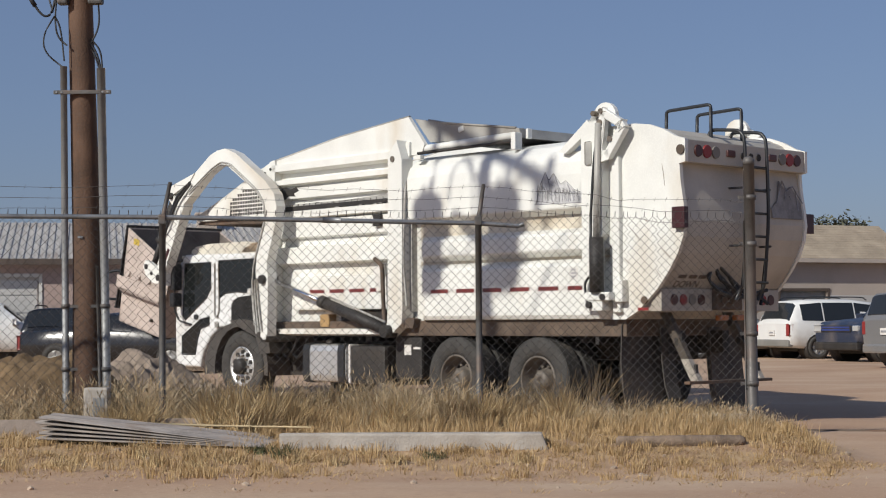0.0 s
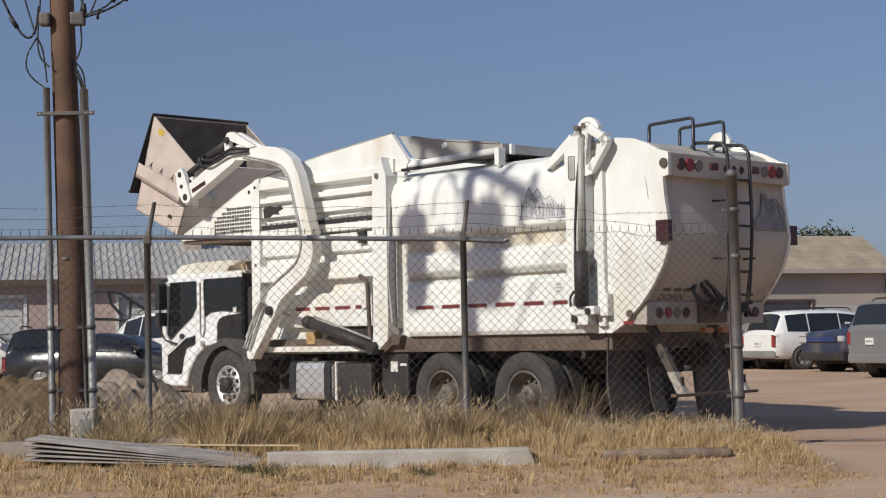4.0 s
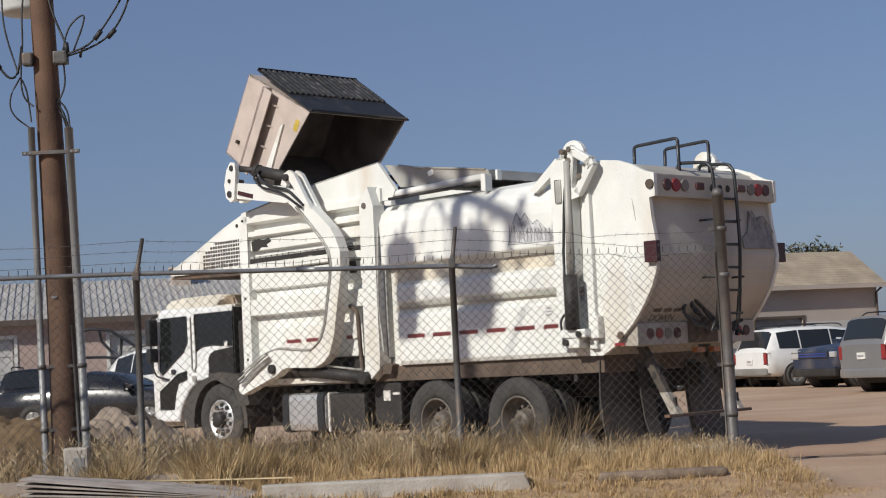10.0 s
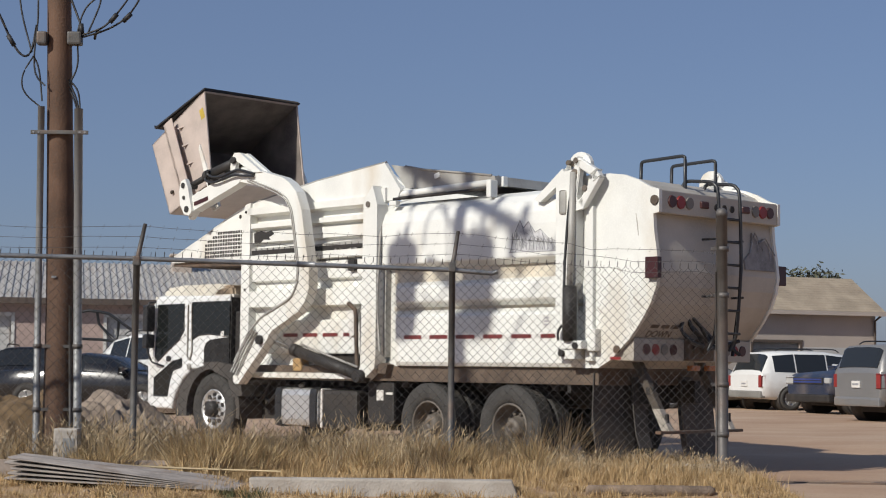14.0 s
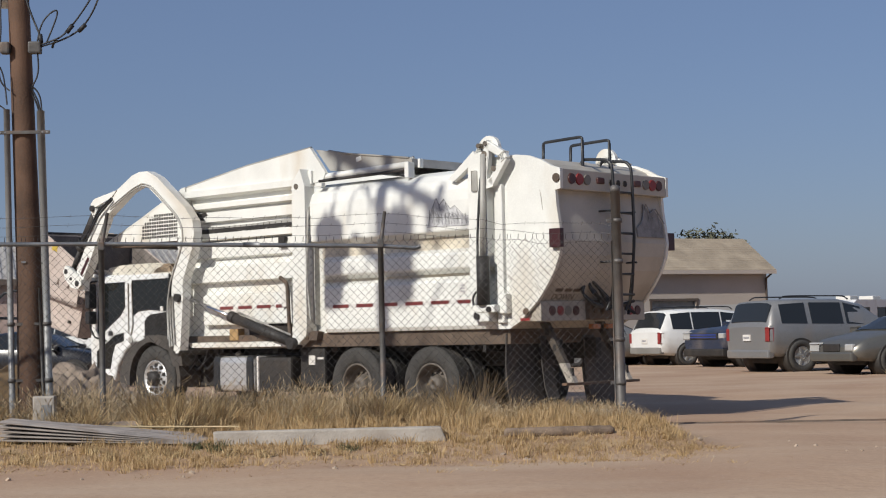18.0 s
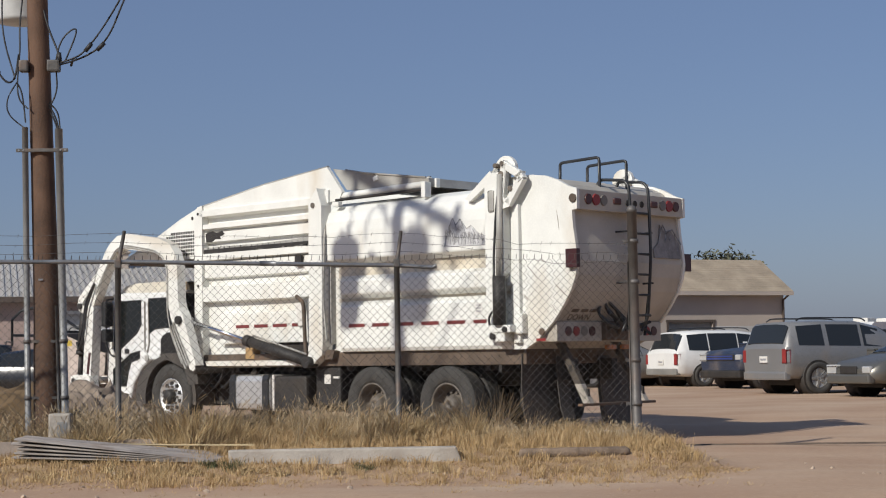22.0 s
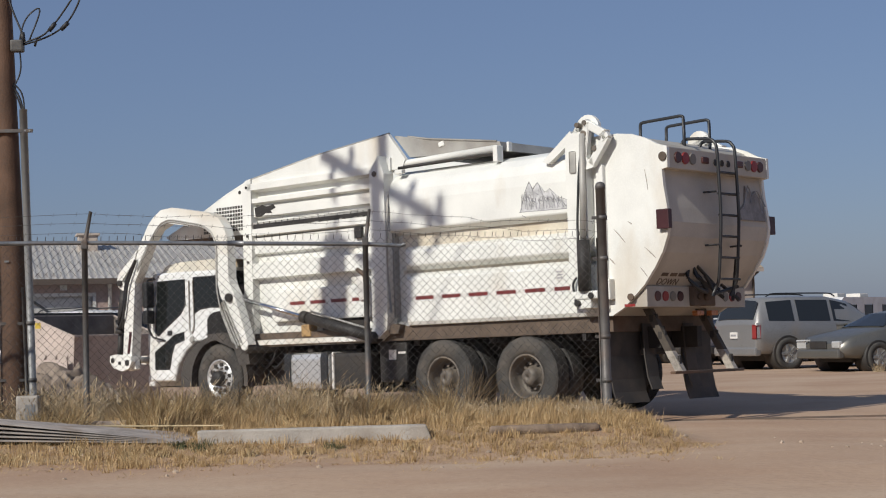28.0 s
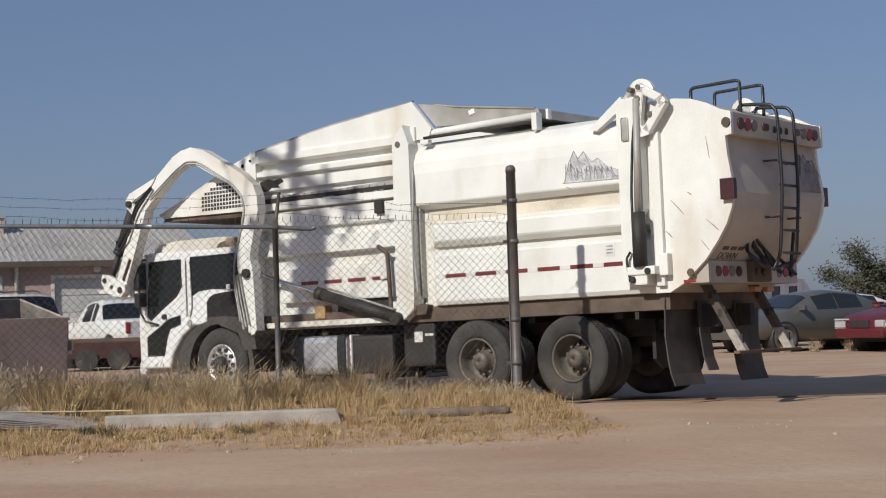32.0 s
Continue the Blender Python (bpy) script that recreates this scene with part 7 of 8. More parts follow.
P_WHITE, P_BLUE, P_SILVER, P_SAGE, P_RED = paint_mat("white_van_paint", (0.74, 0.74, 0.72)), paint_mat("faded_navy_paint", (0.022, 0.032, 0.06), dust=0.3), paint_mat("silver_grey_paint", (0.25, 0.25, 0.25), 0.33, 0.35), paint_mat("dusty_grey_green_paint", (0.155, 0.152, 0.138), 0.36, 0.5, 0.25), paint_mat("dark_red_paint", (0.11, 0.014, 0.018), dust=0.12)
P_DARK = paint_mat("near_black_paint", (0.010, 0.011, 0.013), 0.22, dust=0.06)

VAN = [(0.0, 0.42, 1.0, 1.02, 0.90, 0.80), (0.06, 0.36, 1.06, 1.12, 0.95, 0.80), (0.36, 0.32, 1.10, 1.70, 0.97, 0.76), (1.2, 0.28, 1.08, 1.76, 0.98, 0.77), (2.3, 0.26, 1.05, 1.76, 0.98, 0.77), (3.25, 0.26, 1.02, 1.66, 0.98, 0.74), (4.05, 0.28, 1.04, 1.09, 0.96, 0.70), (4.65, 0.32, 0.86, 0.86, 0.92, 0.7), (4.92, 0.40, 0.66, 0.66, 0.80, 0.6)]
SUV = [(0.0, 0.52, 1.10, 1.13, 0.90, 0.82), (0.03, 0.44, 1.17, 1.22, 0.94, 0.82), (0.24, 0.40, 1.19, 1.79, 0.95, 0.77), (1.25, 0.36, 1.17, 1.84, 0.96, 0.75), (2.35, 0.36, 1.15, 1.83, 0.96, 0.75), (3.05, 0.36, 1.13, 1.70, 0.96, 0.72), (3.75, 0.38, 1.14, 1.19, 0.95, 0.70), (4.55, 0.40, 1.02, 1.02, 0.93, 0.7), (4.86, 0.46, 0.80, 0.80, 0.84, 0.6)]
SEDAN = [(0.0, 0.40, 0.86, 0.86, 0.82, 0.6), (0.12, 0.32, 0.96, 0.98, 0.90, 0.62), (0.85, 0.28, 1.0, 1.04, 0.93, 0.62), (1.55, 0.26, 0.98, 1.36, 0.94, 0.62), (2.35, 0.26, 0.96, 1.43, 0.94, 0.63), (3.05, 0.26, 0.95, 1.34, 0.94, 0.62), (3.75, 0.27, 0.95, 0.99, 0.93, 0.60), (4.65, 0.32, 0.80, 0.80, 0.88, 0.6), (4.98, 0.38, 0.60, 0.60, 0.76, 0.5)]
PICKUP = [(0.0, 0.55, 1.12, 1.12, 0.92, 0.7), (0.08, 0.48, 1.18, 1.19, 0.97, 0.7), (2.0, 0.45, 1.16, 1.19, 0.98, 0.7), (2.1, 0.44, 1.16, 1.72, 0.98, 0.76), (2.5, 0.43, 1.15, 1.82, 0.98, 0.74), (3.35, 0.42, 1.14, 1.74, 0.98, 0.72), (3.95, 0.42, 1.16, 1.22, 0.97, 0.7), (5.15, 0.45, 1.08, 1.08, 0.97, 0.7), (5.38, 0.50, 0.92, 0.92, 0.93, 0.7)]
PARK = 21.0


def parked(x, y, heading):
    return pose(x, y, 0.0, 0, 0, heading)


car("minivan", "white minivan with dark windows parked on the dirt lot", parked(9.1, 49.3, PARK), P_WHITE, VAN, 4.92, 0.34, 0.80, (0.95, 3.95), [(2, 3, 0.10, 0.025), (3, 4, 0.025, 0.025), (4, 5, 0.025, 0.06)], (6, 5), (1, 2), True, skirt=M_SKIRT)
P_GRILLE = paint_mat("bright_navy_grille_paint", (0.02, 0.045, 0.20), dust=0.1)
car("pickup_truck", "faded navy blue pickup truck parked nose out on the dirt lot", parked(15.0, 47.6, PARK + 184), P_BLUE, PICKUP, 5.38, 0.38, 0.84, (1.15, 4.45), [(3, 4, 0.1, 0.05), (4, 5, 0.05, 0.2)], (6, 5), (2, 4), bed=P_GRILLE)
car("suv", "dusty silver sport utility vehicle parked on the dirt lot", parked(9.84, 38.9, PARK), P_SILVER, SUV, 4.86, 0.40, 0.82, (0.95, 3.85), [(2, 3, 0.16, 0.07), (3, 4, 0.07, 0.05), (4, 5, 0.05, 0.10)], (6, 5), (1, 2), True)
car("sedan", "dusty grey-green sedan parked nose out on the dirt lot", parked(15.55, 37.0, PARK + 180), P_SAGE, SEDAN, 4.98, 0.335, 0.80, (1.05, 4.0), [(3, 4, 0.05, 0.015), (4, 5, 0.015, 0.06)], (6, 5), (2, 3))
car("red_sedan", "dark red sedan parked nose out on the dirt lot", parked(17.95, 34.8, PARK + 180), P_RED, SEDAN, 4.98, 0.335, 0.80, (1.05, 4.0), [(3, 4, 0.05, 0.015), (4, 5, 0.015, 0.06)], (6, 5), (2, 3))
car("red_pickup", "dark red pickup truck parked behind the sedans", parked(25.5, 49.0, PARK + 180), P_RED, PICKUP, 5.38, 0.38, 0.84, (1.15, 4.45), [(3, 4, 0.1, 0.05), (4, 5, 0.05, 0.2)], (6, 5), (2, 4), bed=M_BUMPER)
car("white_sedan", "white car parked behind the grey sedan", parked(23.5, 56.0, PARK + 180), P_WHITE, SEDAN, 4.98, 0.335, 0.80, (1.05, 4.0), [(3, 4, 0.05, 0.015), (4, 5, 0.015, 0.06)], (6, 5), (2, 3))
car("grey_van", "silver car parked beside the white minivan", parked(5.6, 50.2, PARK), P_SILVER, SEDAN, 4.98, 0.335, 0.80, (1.05, 4.0), [(3, 4, 0.05, 0.015), (4, 5, 0.015, 0.06)], (6, 5), (2, 3))
TALL = [(x * 1.11, sill * 1.08, belt * 1.08, roof * 1.08, w, wr) for x, sill, belt, roof, w, wr in SUV]
WAGON = [(x, sill * 0.86, belt * 0.86, roof * 0.86, w, wr) for x, sill, belt, roof, w, wr in SUV]
car("black_wagon", "near-black wagon with a roof rack parked tail out by the shed", parked(-10.3, 41.0, 97), P_DARK, WAGON, 4.86, 0.35, 0.82, (0.95, 3.85), [(2, 3, 0.10, 0.05), (3, 4, 0.05, 0.05), (4, 5, 0.05, 0.06)], (6, 5), (1, 2), True)
car("black_sedan", "near-black sedan parked beside the black wagon", parked(-10.75, 40.4, -12), P_DARK, SEDAN, 4.98, 0.335, 0.80, (1.05, 4.0), [(3, 4, 0.05, 0.015), (4, 5, 0.015, 0.06)], (6, 5), (2, 3))
car("white_suv", "white sport utility vehicle parked in front of the shed", parked(-5.75, 42.3, 140), P_WHITE, TALL, 5.4, 0.40, 0.82, (0.95, 3.85), [(2, 3, 0.10, 0.025), (3, 4, 0.025, 0.025), (4, 5, 0.025, 0.06)], (6, 5), (1, 2), True)
car("white_pickup", "white pickup truck parked in front of the shed", parked(-2.75, 44.6, 118), P_WHITE, PICKUP, 5.38, 0.38, 0.84, (1.15, 4.45), [(3, 4, 0.1, 0.05), (4, 5, 0.05, 0.2)], (6, 5), (2, 3), bed=M_BUMPER)
car("crew_pickup", "white pickup truck parked beside the black vehicle", parked(-16.2, 44.6, 12), P_WHITE, PICKUP, 5.38, 0.38, 0.84, (1.15, 4.45), [(3, 4, 0.1, 0.05), (4, 5, 0.05, 0.2)], (6, 5), (2, 4), bed=M_BUMPER)


def make_trailer():
    """Low rusty flat trailer between the dumpster and the shed."""
    t = thing("flat_trailer", "low rust-brown flat trailer parked in front of the shed", "trailer", pose(-3.5, 38.3, 0, 0, 0, 4))
    bm = bm_new()
    box(bm, -1.25, 1.3, -0.9, 0.9, 0.68, 0.76, 0.01)
    part("deck", bm, M_RUST, t)
    for y in (-0.9, 0.86):
        bm = bm_new()
        box(bm, -1.25, 1.3, y, y + 0.04, 0.30, 0.68, 0.005)
        part("side_rail", bm, M_DEEPRUST, t)
    bm = bm_new()
    box(bm, -1.2, 1.2, -0.6, 0.6, 0.08, 0.68, 0.02)
    part("underframe", bm, M_DARK, t)
    for x in (-0.6, 0.15):
        for y in (-0.95, 0.75):
            bm = bm_new()
            cyl(bm, (x, y, 0.27), (x, y + 0.2, 0.27), 0.27, 18)
            part("wheel", bm, M_RUBBER, t)


M_DEEPRUST = mat("dark_red_brown_steel", (0.075, 0.032, 0.026), 0.75, vary=0.2, scale=4, fine=50, bump=0.1)
make_trailer()


def make_rack():
    """Bent pipe rack standing between the black vehicle and the shed."""
    y = 44.6
    rack = thing("pipe_rack", "black bent pipe rack standing behind the black vehicle", "rack", pose(0.35, 0, 0))
    for line in ([(-10.55, 2.3), (-10.3, 2.55), (-10.0, 2.62), (-9.69, 2.59), (-9.44, 2.54), (-9.16, 2.35), (-8.83, 2.12), (-8.53, 1.88), (-8.3, 1.5), (-8.3, 0.0)], [(-9.16, 2.35), (-9.18, 2.03), (-9.22, 1.78)], [(-9.75, 2.55), (-9.7, 2.26), (-9.45, 1.99), (-9.22, 1.8)], [(-10.55, 1.86), (-9.61, 1.83), (-9.22, 1.78), (-8.3, 1.7)], [(-10.55, 2.3), (-10.55, 0.0)]):
        bm = bm_new()
        tube(bm, [(x, y, z) for x, z in line], 0.04, 8)
        part("pipe", bm, M_BLACKPIPE, rack)


make_rack()


def camper(x, y, heading):
    c = thing("camper", "white camper trailer with roof units far behind the cars", "camper", pose(x, y, 0, 0, 0, heading))
    bm = bm_new()
    prism(bm, [(0, 0.6), (0, 2.15), (0.4, 2.38), (6.4, 2.38), (7.2, 1.8), (7.3, 0.6)], -1.2, 1.2, "y")
    part("body", bm, P_WHITE, c)
    for a in (1.3, 3.8):
        bm = bm_new()
        box(bm, a, a + 0.9, -0.4, 0.4, 2.37, 2.60, 0.06)
        part("roof_unit", bm, M_TRIMWHITE, c)
    for sgn in (1, -1):
        for a in (0.8, 2.6, 4.6):
            bm = bm_new()
            box(bm, a, a + 0.9, sgn * 1.2, sgn * 1.21, 1.4, 2.0, 0.02)
            part("window", bm, M_CARGLASS, c)
        bm = bm_new()
        cyl(bm, (3.2, sgn * 0.9, 0.36), (3.2, sgn * 1.18, 0.36), 0.36, 18)
        part("wheel", bm, M_RUBBER, c)
    bm = bm_new()
    box(bm, 0.3, 7.0, -0.9, 0.9, 0.36, 0.62)
    part("underframe", bm, M_DARK, c)
    return c


camper(23.4, 77.0, 46)


# ---- trees ----
def tree(name, label, x, y, h, spread, seed, low=0.25, n=2600, leaf=1.0):
    rng = random.Random(seed)
    t = thing(name, label, "tree", pose(x, y, 0))
    tips = []
    bm = bm_new()
    tube(bm, bend([(0, 0, -0.2), (0.1, 0, h * 0.25), (-0.1, 0.05, h * 0.55), (0.05, 0, h * 0.85)], 5, 0.5), 0.05 * h, 10, 0.02)
    part("trunk", bm, M_BARK, t)
    for i in range(13):
        a, e = rng.uniform(0, 6.28), rng.uniform(0.15, 1.2)
        z0 = h * rng.uniform(low, 0.7)
        ln = spread * rng.uniform(0.5, 1.0)
        d = Vector((math.cos(a) * math.cos(e), math.sin(a) * math.cos(e), math.sin(e)))
        p1 = Vector((0, 0, z0)) + d * ln * 0.5
        p2 = p1 + (d + Vector((rng.uniform(-.3, .3), rng.uniform(-.3, .3), 0.25))) * ln * 0.5
        bm = bm_new()
        tube(bm, bend([(0, 0, z0), p1, p2], 4, 0.5), 0.016 * h, 7, 0.01)
        part("limb", bm, M_BARK, t)
        tips += [p1, p1.lerp(p2, 0.5), p2]
    vs, fs = [], []
    for i in range(n):
        c = Vector(rng.choice(tips)) + Vector((rng.gauss(0, 1), rng.gauss(0, 1), rng.gauss(0, 0.7))) * spread * 0.13
        s = rng.uniform(0.05, 0.12) * leaf * (spread / 3)
        u = Vector((rng.gauss(0, 1), rng.gauss(0, 1), rng.gauss(0, 1))).normalized()
        w = u.orthogonal().normalized()
        k = len(vs)
        vs += [c + u * s, c + w * s * 0.5, c - u * s, c - w * s * 0.5]
        fs.append((k, k + 1, k + 2, k + 3))
    me = bpy.data.meshes.new("crown")
    me.from_pydata([tuple(v) for v in vs], [], fs)
    me.materials.append(M_FOLIAGE)
    o = new("crown", me)
    o.parent = t
    tagged(o, kind="stuff")


M_FOLIAGE = stuff_mat("dusty_green_foliage", [(0.05, 0.055, 0.035), (0.085, 0.088, 0.055), (0.12, 0.118, 0.075), (0.07, 0.074, 0.046)])
tree("tree", "dusty green tree behind the beige building", 16.1, 72.0, 4.9, 2.1, 5, 0.6, 6500, 1.7)
tree("tree", "broad dusty green tree behind the parked cars", 27.2, 66.0, 2.7, 2.3, 8, 0.1, 26000, 1.0)
tree("tree", "broad dusty green tree behind the parked cars", 30.6, 67.0, 3.7, 3.0, 12, 0.1, 34000, 1.0)


# ---- dry grass and weeds ----
def blades(name, label, material, count, seed, where, height, width, lean=0.35, category="grass", tuft=24, spread=0.05, head=0.0):
    """Many tufts of flat blades that fan out from their foot; head: the width of a seed head at the tip."""
    rng = random.Random(seed)
    vs, fs = [], []
    made = 0
    while made < count:
        cx, cy = where(rng)
        h0 = height(cx, cy, rng)
        if h0 <= 0.02:
            made += 0.25
            continue
        wind = Vector((rng.gauss(0.15, 0.3), rng.gauss(0, 0.3), 0))
        for _ in range(int(tuft * rng.uniform(0.4, 1.6)) + 1):
            r, a = spread * abs(rng.gauss(0, 1)), rng.uniform(0, 6.28)
            out = Vector((math.cos(a), math.sin(a), 0))
            x, y = cx + out.x * r, cy + out.y * r
            h = h0 * rng.uniform(0.35, 1.15)
            d = (out * rng.uniform(0.1, 1.2) + wind) * h * lean
            w = width * rng.uniform(0.5, 1.4)
            s = Vector((rng.uniform(-1, 1), rng.uniform(-0.5, 0.5), 0)).normalized() * w
            b = Vector((x, y, gz(x, y) - 0.01))
            m = b + d * 0.35 + Vector((0, 0, h * 0.6))
            t = b + d + Vector((0, 0, h * rng.uniform(0.7, 1.0)))
            k = len(vs)
            vs += [b - s, b + s, m + s * 0.75, m - s * 0.75, t]
            fs += [(k, k + 1, k + 2, k + 3), (k + 3, k + 2, k + 4)]
            if head and rng.random() < 0.7:
                q = head * rng.uniform(0.5, 1.4)
                u = s.normalized() * q
                k = len(vs)
                vs += [m.lerp(t, 0.55), m.lerp(t, 0.8) + u, t + Vector((0, 0, q)), m.lerp(t, 0.8) - u]
                fs.append((k, k + 1, k + 2, k + 3))
            made += 1
    me = bpy.data.meshes.new(name)
    me.from_pydata([tuple(v) for v in vs], [], fs)
    me.materials.append(material)
    tagged(new(name, me), label, category, kind="stuff")


def clump(x, y, sc, off):
    return 0.5 + 0.5 * noise.noise(Vector((x * sc, y * sc, off)))


def grass_height(x, y, rng):
    edge = step(12.1, 14.0, y + 0.9 * noise.noise(Vector((x * 0.8, y * 0.8, 9)))) * (1 - step(2.75, 3.15, x + 0.3 * noise.noise(Vector((x, y, 2)))))
    c = clump(x, y, 1.3, 3.0)
    d = clump(x, y, 4.2, 8.0)
    if rng.random() > edge * (0.15 + 0.55 * c + 0.8 * max(0, d - 0.35)):
        return 0.0
    tall = 0.07 + 0.07 * c + (0.10 + 0.15 * c) * step(14.3, 15.6, y)
    return tall * rng.uniform(0.45, 1.3) * (0.65 + 0.6 * d) * (1 - 0.4 * step(0.2, 1.6, x) * step(14.6, 15.6, y)) * (1 - 0.45 * (1 - step(-3.6, -2.4, x)) * step(14.2, 15.2, y))


def weed_height(x, y, rng):
    c = clump(x, y, 1.1, 12.0)
    if rng.random() > step(0.40, 0.60, 0.6 * c + 0.4 * clump(x, y, 3.7, 20.0)):
        return 0.0
    return rng.uniform(0.22, 0.58) * (0.6 + 0.6 * c) * (1 - 0.55 * step(-0.2, 1.4, x))


def thatch_height(x, y, rng):
    d = step(11.9, 13.6, y + 0.8 * noise.noise(Vector((x * 0.9, y * 0.9, 4)))) * (1 - step(2.8, 3.4, x + 0.3 * noise.noise(Vector((x, y, 6)))))
    return rng.uniform(0.015, 0.05) if rng.random() < d * (0.25 + 0.75 * step(0.34, 0.60, clump(x, y, 2.3, 5))) + 0.012 else 0.0


blades("dry_grass", "dry golden grass along the fence", M_STRAW, 135000, 1, lambda r: (r.uniform(-8.5, 3.2), 11.9 + 6.2 * r.random() ** 0.85), grass_height, 0.0026, 0.55, tuft=28, spread=0.05)
blades("seeding_weeds", "grey seeding weeds along the fence", M_WEED, 26000, 2, lambda r: (r.uniform(-4.8, 2.9), r.uniform(15.2, 17.4)), weed_height, 0.0018, 0.55, "weeds", tuft=14, spread=0.06, head=0.0045)
blades("flattened_straw", "short flattened straw thinning out into the dirt", M_STRAW, 70000, 3, lambda r: (r.uniform(-8.5, 3.6), r.uniform(11.2, 15.2)), thatch_height, 0.0030, 2.4, "straw", tuft=14, spread=0.09)


def weed_bush(x, y, h, seed, material, label, n=150):
    """A dry bush of thin forked stalks."""
    rng = random.Random(seed)
    bm = bm_new()
    for i in range(n):
        a, e = rng.uniform(0, 6.28), rng.uniform(0.0, 0.75)
        ln = h * rng.uniform(0.5, 1.0)
        d = Vector((math.cos(a) * math.sin(e), math.sin(a) * math.sin(e), math.cos(e)))
        p = Vector((rng.gauss(0, 0.05), rng.gauss(0, 0.05), 0))
        tube(bm, [p, p + d * ln * 0.5, p + (d + Vector((rng.uniform(-.15, .15), rng.uniform(-.15, .15), -0.1))) * ln], 0.0045, 3, 0.0015)
    solid("weed_bush", bm, material, label, "weed", pose(x, y, gz(x, y) - 0.02), group="weed bushes by the fence")


for i, (x, y, h) in enumerate(((0.95, 16.55, 0.66), (1.25, 16.7, 0.72), (1.6, 16.6, 0.42), (0.7, 16.7, 0.5), (0.15, 16.4, 0.5), (-1.4, 16.2, 0.55), (-0.6, 16.3, 0.5), (-2.55, 15.75, 0.62), (-3.1, 15.3, 0.5), (1.95, 16.75, 0.3), (-1.9, 16.1, 0.5), (2.45, 16.8, 0.25))):
    weed_bush(x, y, h, 40 + i, M_STALK if i % 3 else M_WEED, "dry brown weed bush at the foot of the fence", 85)
for i, (x, y, h) in enumerate(((-1.55, 13.6, 0.16), (-1.75, 13.75, 0.12), (-0.3, 13.6, 0.1))):
    weed_bush(x, y, h, 70 + i, M_GREENWEED, "small green weed beside the concrete beam", 90)
for i, (x, y, h) in enumerate(((12.7, 34.3, 0.45), (11.9, 34.0, 0.3), (13.6, 34.4, 0.4), (14.6, 32.2, 0.35))):
    weed_bush(x, y, h, 90 + i, M_WEED, "dry grey weed in front of the parked sedans", 90)
for i, (x, y, h) in enumerate(((-2.08, 14.75, 0.62), (-1.86, 14.95, 0.55), (-2.32, 14.8, 0.52), (-1.62, 15.1, 0.46), (-3.0, 15.0, 0.44), (-3.25, 14.9, 0.38), (0.08, 15.4, 0.46), (0.3, 15.5, 0.38), (0.87, 15.4, 0.48), (-0.7, 15.2, 0.4))):
    weed_bush(x, y, h, 130 + i, M_GOLD, "tall golden grass tuft by the fence", 170)
for i, (x, y, h) in enumerate(((-2.55, 13.25, 0.17), (-2.2, 13.15, 0.2), (-1.95, 13.3, 0.15), (-1.45, 13.35, 0.17), (-1.1, 13.3, 0.13), (-3.3, 13.2, 0.15), (-3.9, 13.3, 0.17), (-4.4, 13.2, 0.14), (-2.75, 13.6, 0.22), (-0.6, 13.35, 0.14), (0.4, 13.4, 0.12))):
    weed_bush(x, y, h, 160 + i, M_GOLD, "short golden grass tuft in the verge", 70)
rng_b = random.Random(55)
for i in range(26):
    x, y = rng_b.uniform(-4.4, 2.6), rng_b.uniform(15.2, 17.1)
    weed_bush(x, y, rng_b.uniform(0.30, 0.62) * (1 - 0.5 * step(0.2, 1.6, x)), 200 + i, (M_STALK, M_WEED, M_STRAW)[i % 3], "dry tan weed bush at the foot of the fence", 90)


# ---- what moves ----
ARM_ANGLE = [(0.0, -56.5), (0.5, -53.0), (1.0, -48.5), (1.5, -42.0), (2.0, -35.8), (2.5, -30.0), (3.0, -26.0), (3.5, -21.5), (4.0, -17.0), (4.5, -12.0), (5.0, -4.0), (5.5, 5.0), (6.0, 10.3), (6.5, 11.5), (7.0, 12.6), (7.5, 13.8), (8.0, 14.0), (9.0, 14.4), (10.0, 14.6), (11.0, 13.6), (11.5, 12.9), (12.0, 12.2), (12.5, 7.8), (13.0, 0.0), (13.5, -5.0), (14.0, -11.0), (14.5, -18.5), (15.0, -23.5), (15.5, -28.0), (16.0, -32.0), (16.5, -37.5), (17.0, -42.0), (17.5, -46.5), (18.0, -51.5), (18.5, -57.0), (19.0, -64.5), (19.5, -70.3), (20.0, -75.2), (20.5, -78.2), (21.0, -79.6), (22.0, -80.0), (24.0, -79.6), (26.5, -80.2), (27.5, -79.8), (28.0, -78.8), (28.5, -77.0), (29.0, -75.0), (30.0, -70.6), (31.0, -65.0), (32.0, -60.5)]
# how far the container leans towards the hopper
BIN_LEAN = [(0.0, 13.0), (1.0, 13.5), (2.0, 14.5), (2.5, 16.0), (3.5, 22.0), (4.5, 24.0), (5.0, 29.0), (5.5, 36.0), (6.0, 41.0), (6.5, 45.0), (7.0, 72.0), (7.5, 87.0), (8.0, 103.0), (8.5, 126.0), (9.0, 129.0), (9.5, 129.0), (10.0, 121.0), (10.5, 107.0), (11.0, 93.0), (11.5, 87.0), (12.0, 86.0), (12.5, 88.0), (13.0, 81.0), (13.5, 72.0), (14.0, 65.0), (14.5, 55.0), (15.5, 40.0), (16.5, 29.0), (17.0, 25.0), (17.5, 21.0), (18.0, 14.0), (18.5, 8.0), (19.0, 4.0), (19.5, 0.0), (32.0, 0.0)]
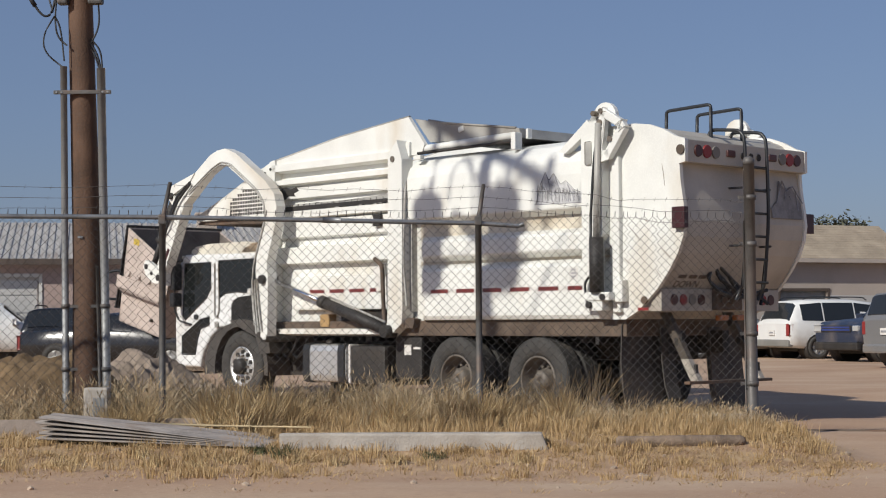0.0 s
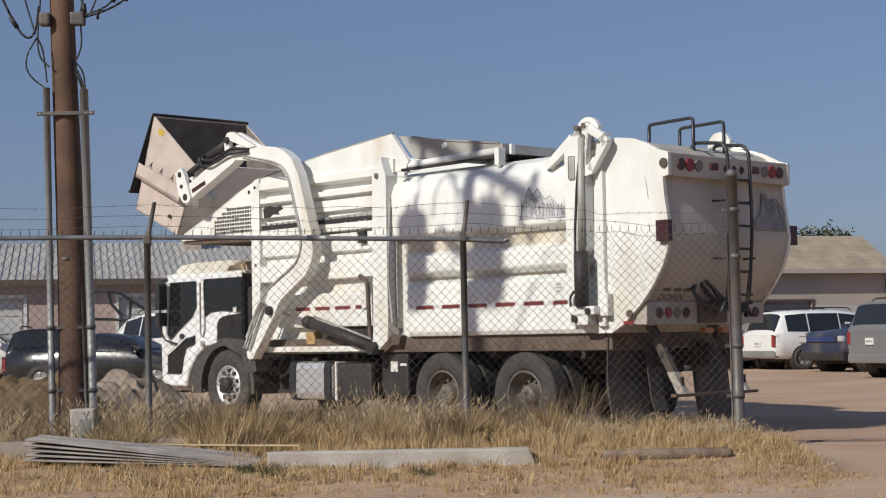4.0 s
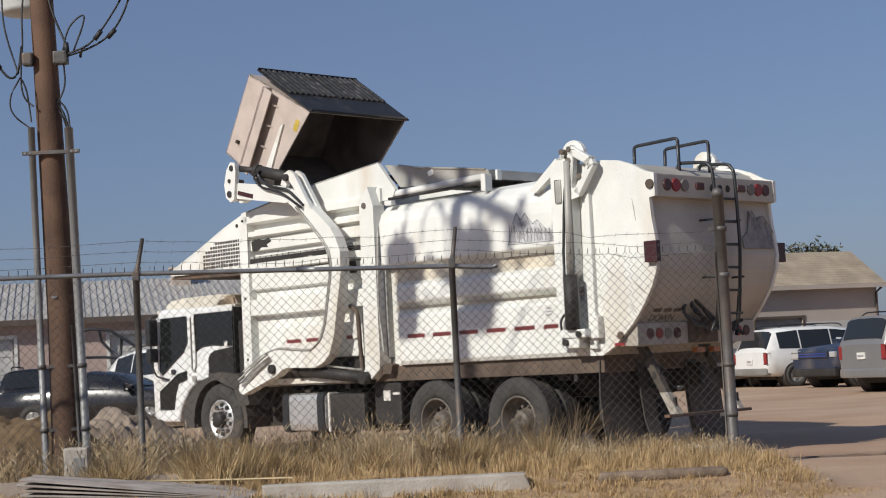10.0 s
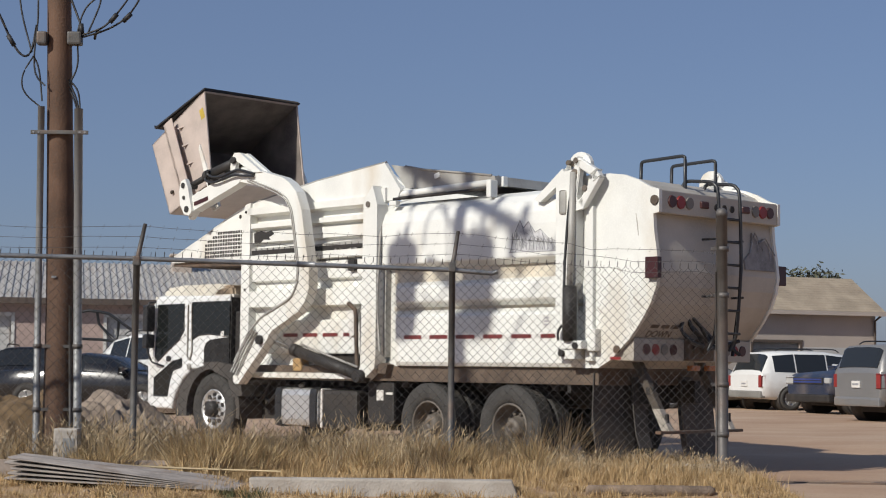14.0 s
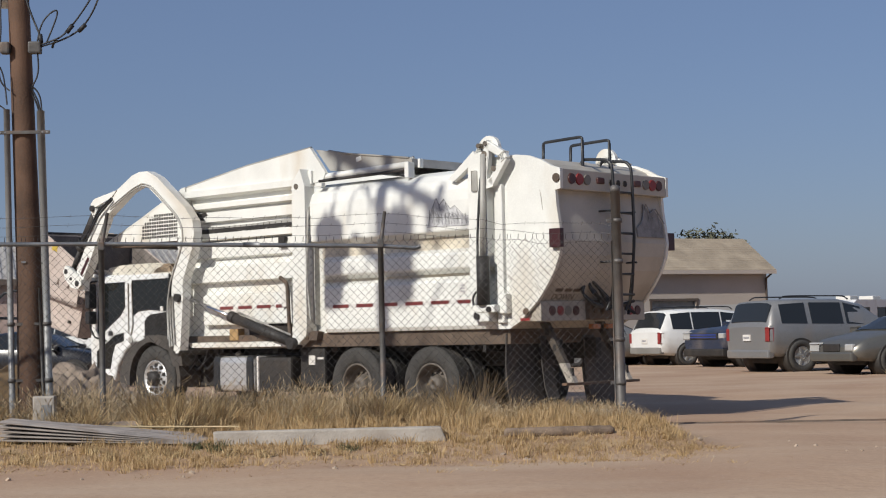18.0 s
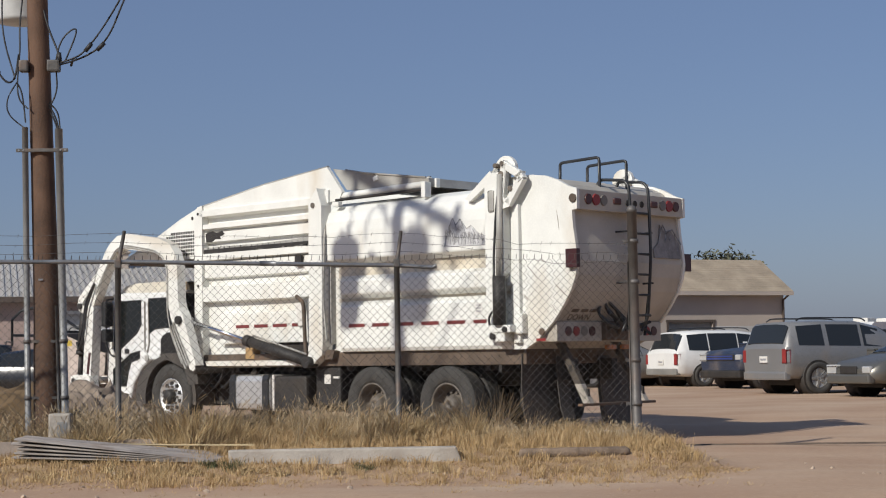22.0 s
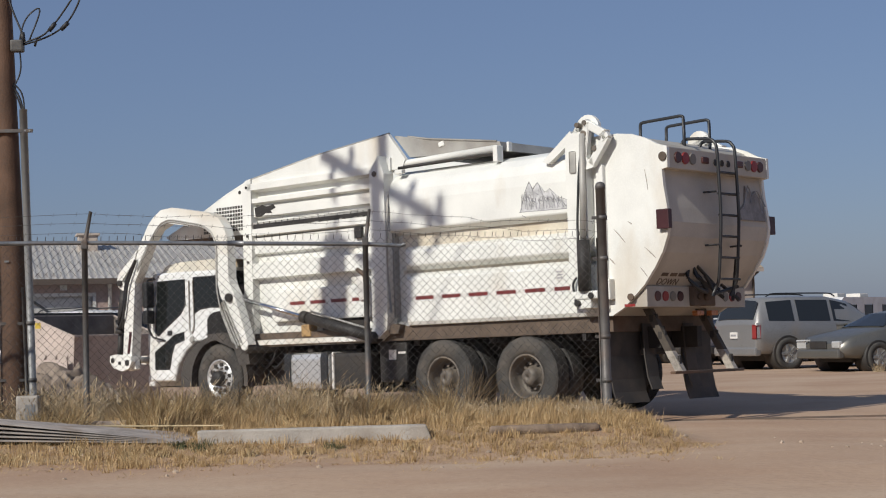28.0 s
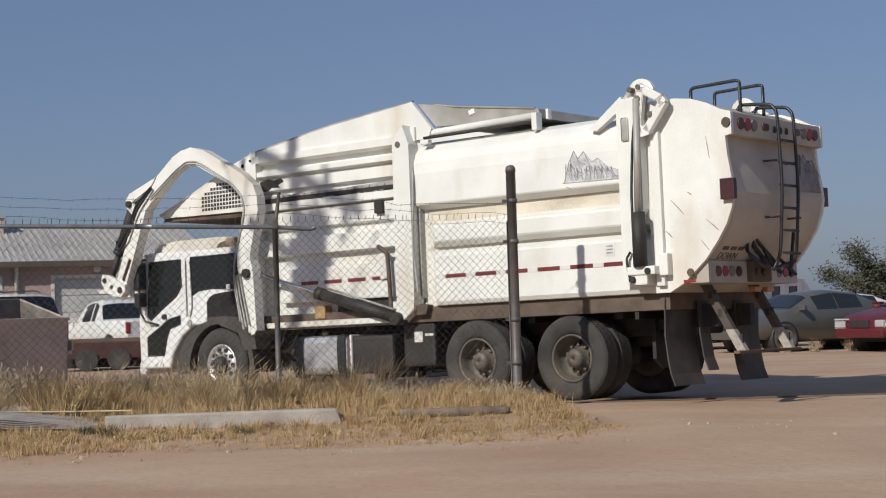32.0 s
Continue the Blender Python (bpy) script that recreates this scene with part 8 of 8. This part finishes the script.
# the lid's swing past the hinge: 180 lies flat on backwards
LID_SWING = [(0.0, 268.0), (2.0, 266.0), (4.5, 262.0), (6.0, 258.0), (6.8, 256.0), (7.5, 259.0), (8.5, 267.0), (10.0, 267.0), (11.5, 264.0), (13.0, 265.0), (14.5, 265.0), (16.5, 268.0), (32.0, 268.0)]
TIP_R, TIP_A = math.hypot(*GRIP), math.degrees(math.atan2(GRIP[1], GRIP[0]))
PIN_IN_BIN = Vector((-0.29, 0.0, 0.67))


def at_time(rows, t):
    for (a, u), (b, v) in zip(rows, rows[1:]):
        if a <= t <= b:
            return u + (v - u) * (t - a) / (b - a)
    return rows[-1][1]


def motions():
    times = sorted({a for a, _ in ARM_ANGLE} | {a for a, _ in BIN_LEAN if a < 22.5})
    walk(truck, [(t, pose(x, y, rise, 0, 0, h) @ Matrix.Translation((4, 0, 0)) @ pose(0, 0, 0, lean, pitch, 0) @ Matrix.Translation((-4, 0, 0))) for t, x, y, h, pitch, lean, rise in TRUCK_ROWS])
    gone, wheel_rows = 0.0, []
    last = None
    for t, x, y, *_ in TRUCK_ROWS:
        if last:
            gone += math.hypot(x - last[0], y - last[1])
        last = (x, y)
        wheel_rows.append((t, gone))
    for w, x, y, r in WHEELS:
        walk(w, [(t, pose(x, y, r, 0, -math.degrees(g / 0.525), 0)) for t, g in wheel_rows])
    for arm, sgn in ARMS:
        walk(arm, [(t, pose(PIVOT[0], sgn * 1.38, PIVOT[1], 0, -a, 0)) for t, a in ARM_ANGLE])
    for fork, sgn in FORKS:
        rows = []
        for t in times:
            lean = at_time(BIN_LEAN, t) if t < 21 else 0.0
            rows.append((t, pose(TIP[0], 0, TIP[1] - 0.13, 0, -(lean - at_time(ARM_ANGLE, t)), 0)))
        walk(fork, rows)
    for k, group in ((0, BARRELS), (1, RODS)):
        for ob, sgn in group:
            rows = []
            for t, a in ARM_ANGLE:
                q = radians(a + 148.1)
                pin = Vector((PIVOT[0] + 0.813 * math.cos(q), PIVOT[1] + 0.813 * math.sin(q)))
                base = Vector((4.90, 1.06))
                d = pin - base
                s = pin if k else base
                rows.append((t, pose(s.x, sgn * 1.30, s.y, 0, -math.degrees(math.atan2(d.y, d.x)), 0)))
            walk(ob, rows)
    rows = []
    for t in [v for v in times if v <= 20.0] + [20.5, 32.0]:
        lean = at_time(BIN_LEAN, t)
        a = radians(at_time(ARM_ANGLE, min(t, 20.0)) + TIP_A)
        tip = Vector((PIVOT[0] + TIP_R * math.cos(a), 0.03, PIVOT[1] + TIP_R * math.sin(a) - 0.1))
        m = Matrix.Rotation(radians(-lean), 4, "Y")
        place = tip - (m @ PIN_IN_BIN)
        low = 0.055
        if t >= 19.5 or place.z < low:
            place.z = low
        swing = step(12.5, 14.0, t) * (1 - step(15.0, 16.5, t)) + step(2.5, 4.5, t) * (1 - step(5.0, 6.0, t))
        place += Vector((0.08, 0, 0.09)) * swing
        rows.append((t, Matrix.Translation((0.15 * step(17.5, 20.0, t), 0, 0)) @ TRUCK_0 @ Matrix.Translation(place) @ m))
    rows[-1] = (32.0, rows[-2][1])
    walk(dumpster, rows)
    for lid in LIDS:
        walk(lid, [(t, pose(BIN_D + 0.08, 0, 1.615, 0, s, 0)) for t, s in swing_rows(LID_SWING)])


def swing_rows(rows):
    """The same swing in steps of less than a quarter turn."""
    out = []
    for (a, u), (b, v) in zip(rows, rows[1:]):
        n = max(1, math.ceil(abs(v - u) / 60))
        out += [(a + (b - a) * i / n, u + (v - u) * i / n) for i in range(n)]
    return out + [rows[-1]]


motions()
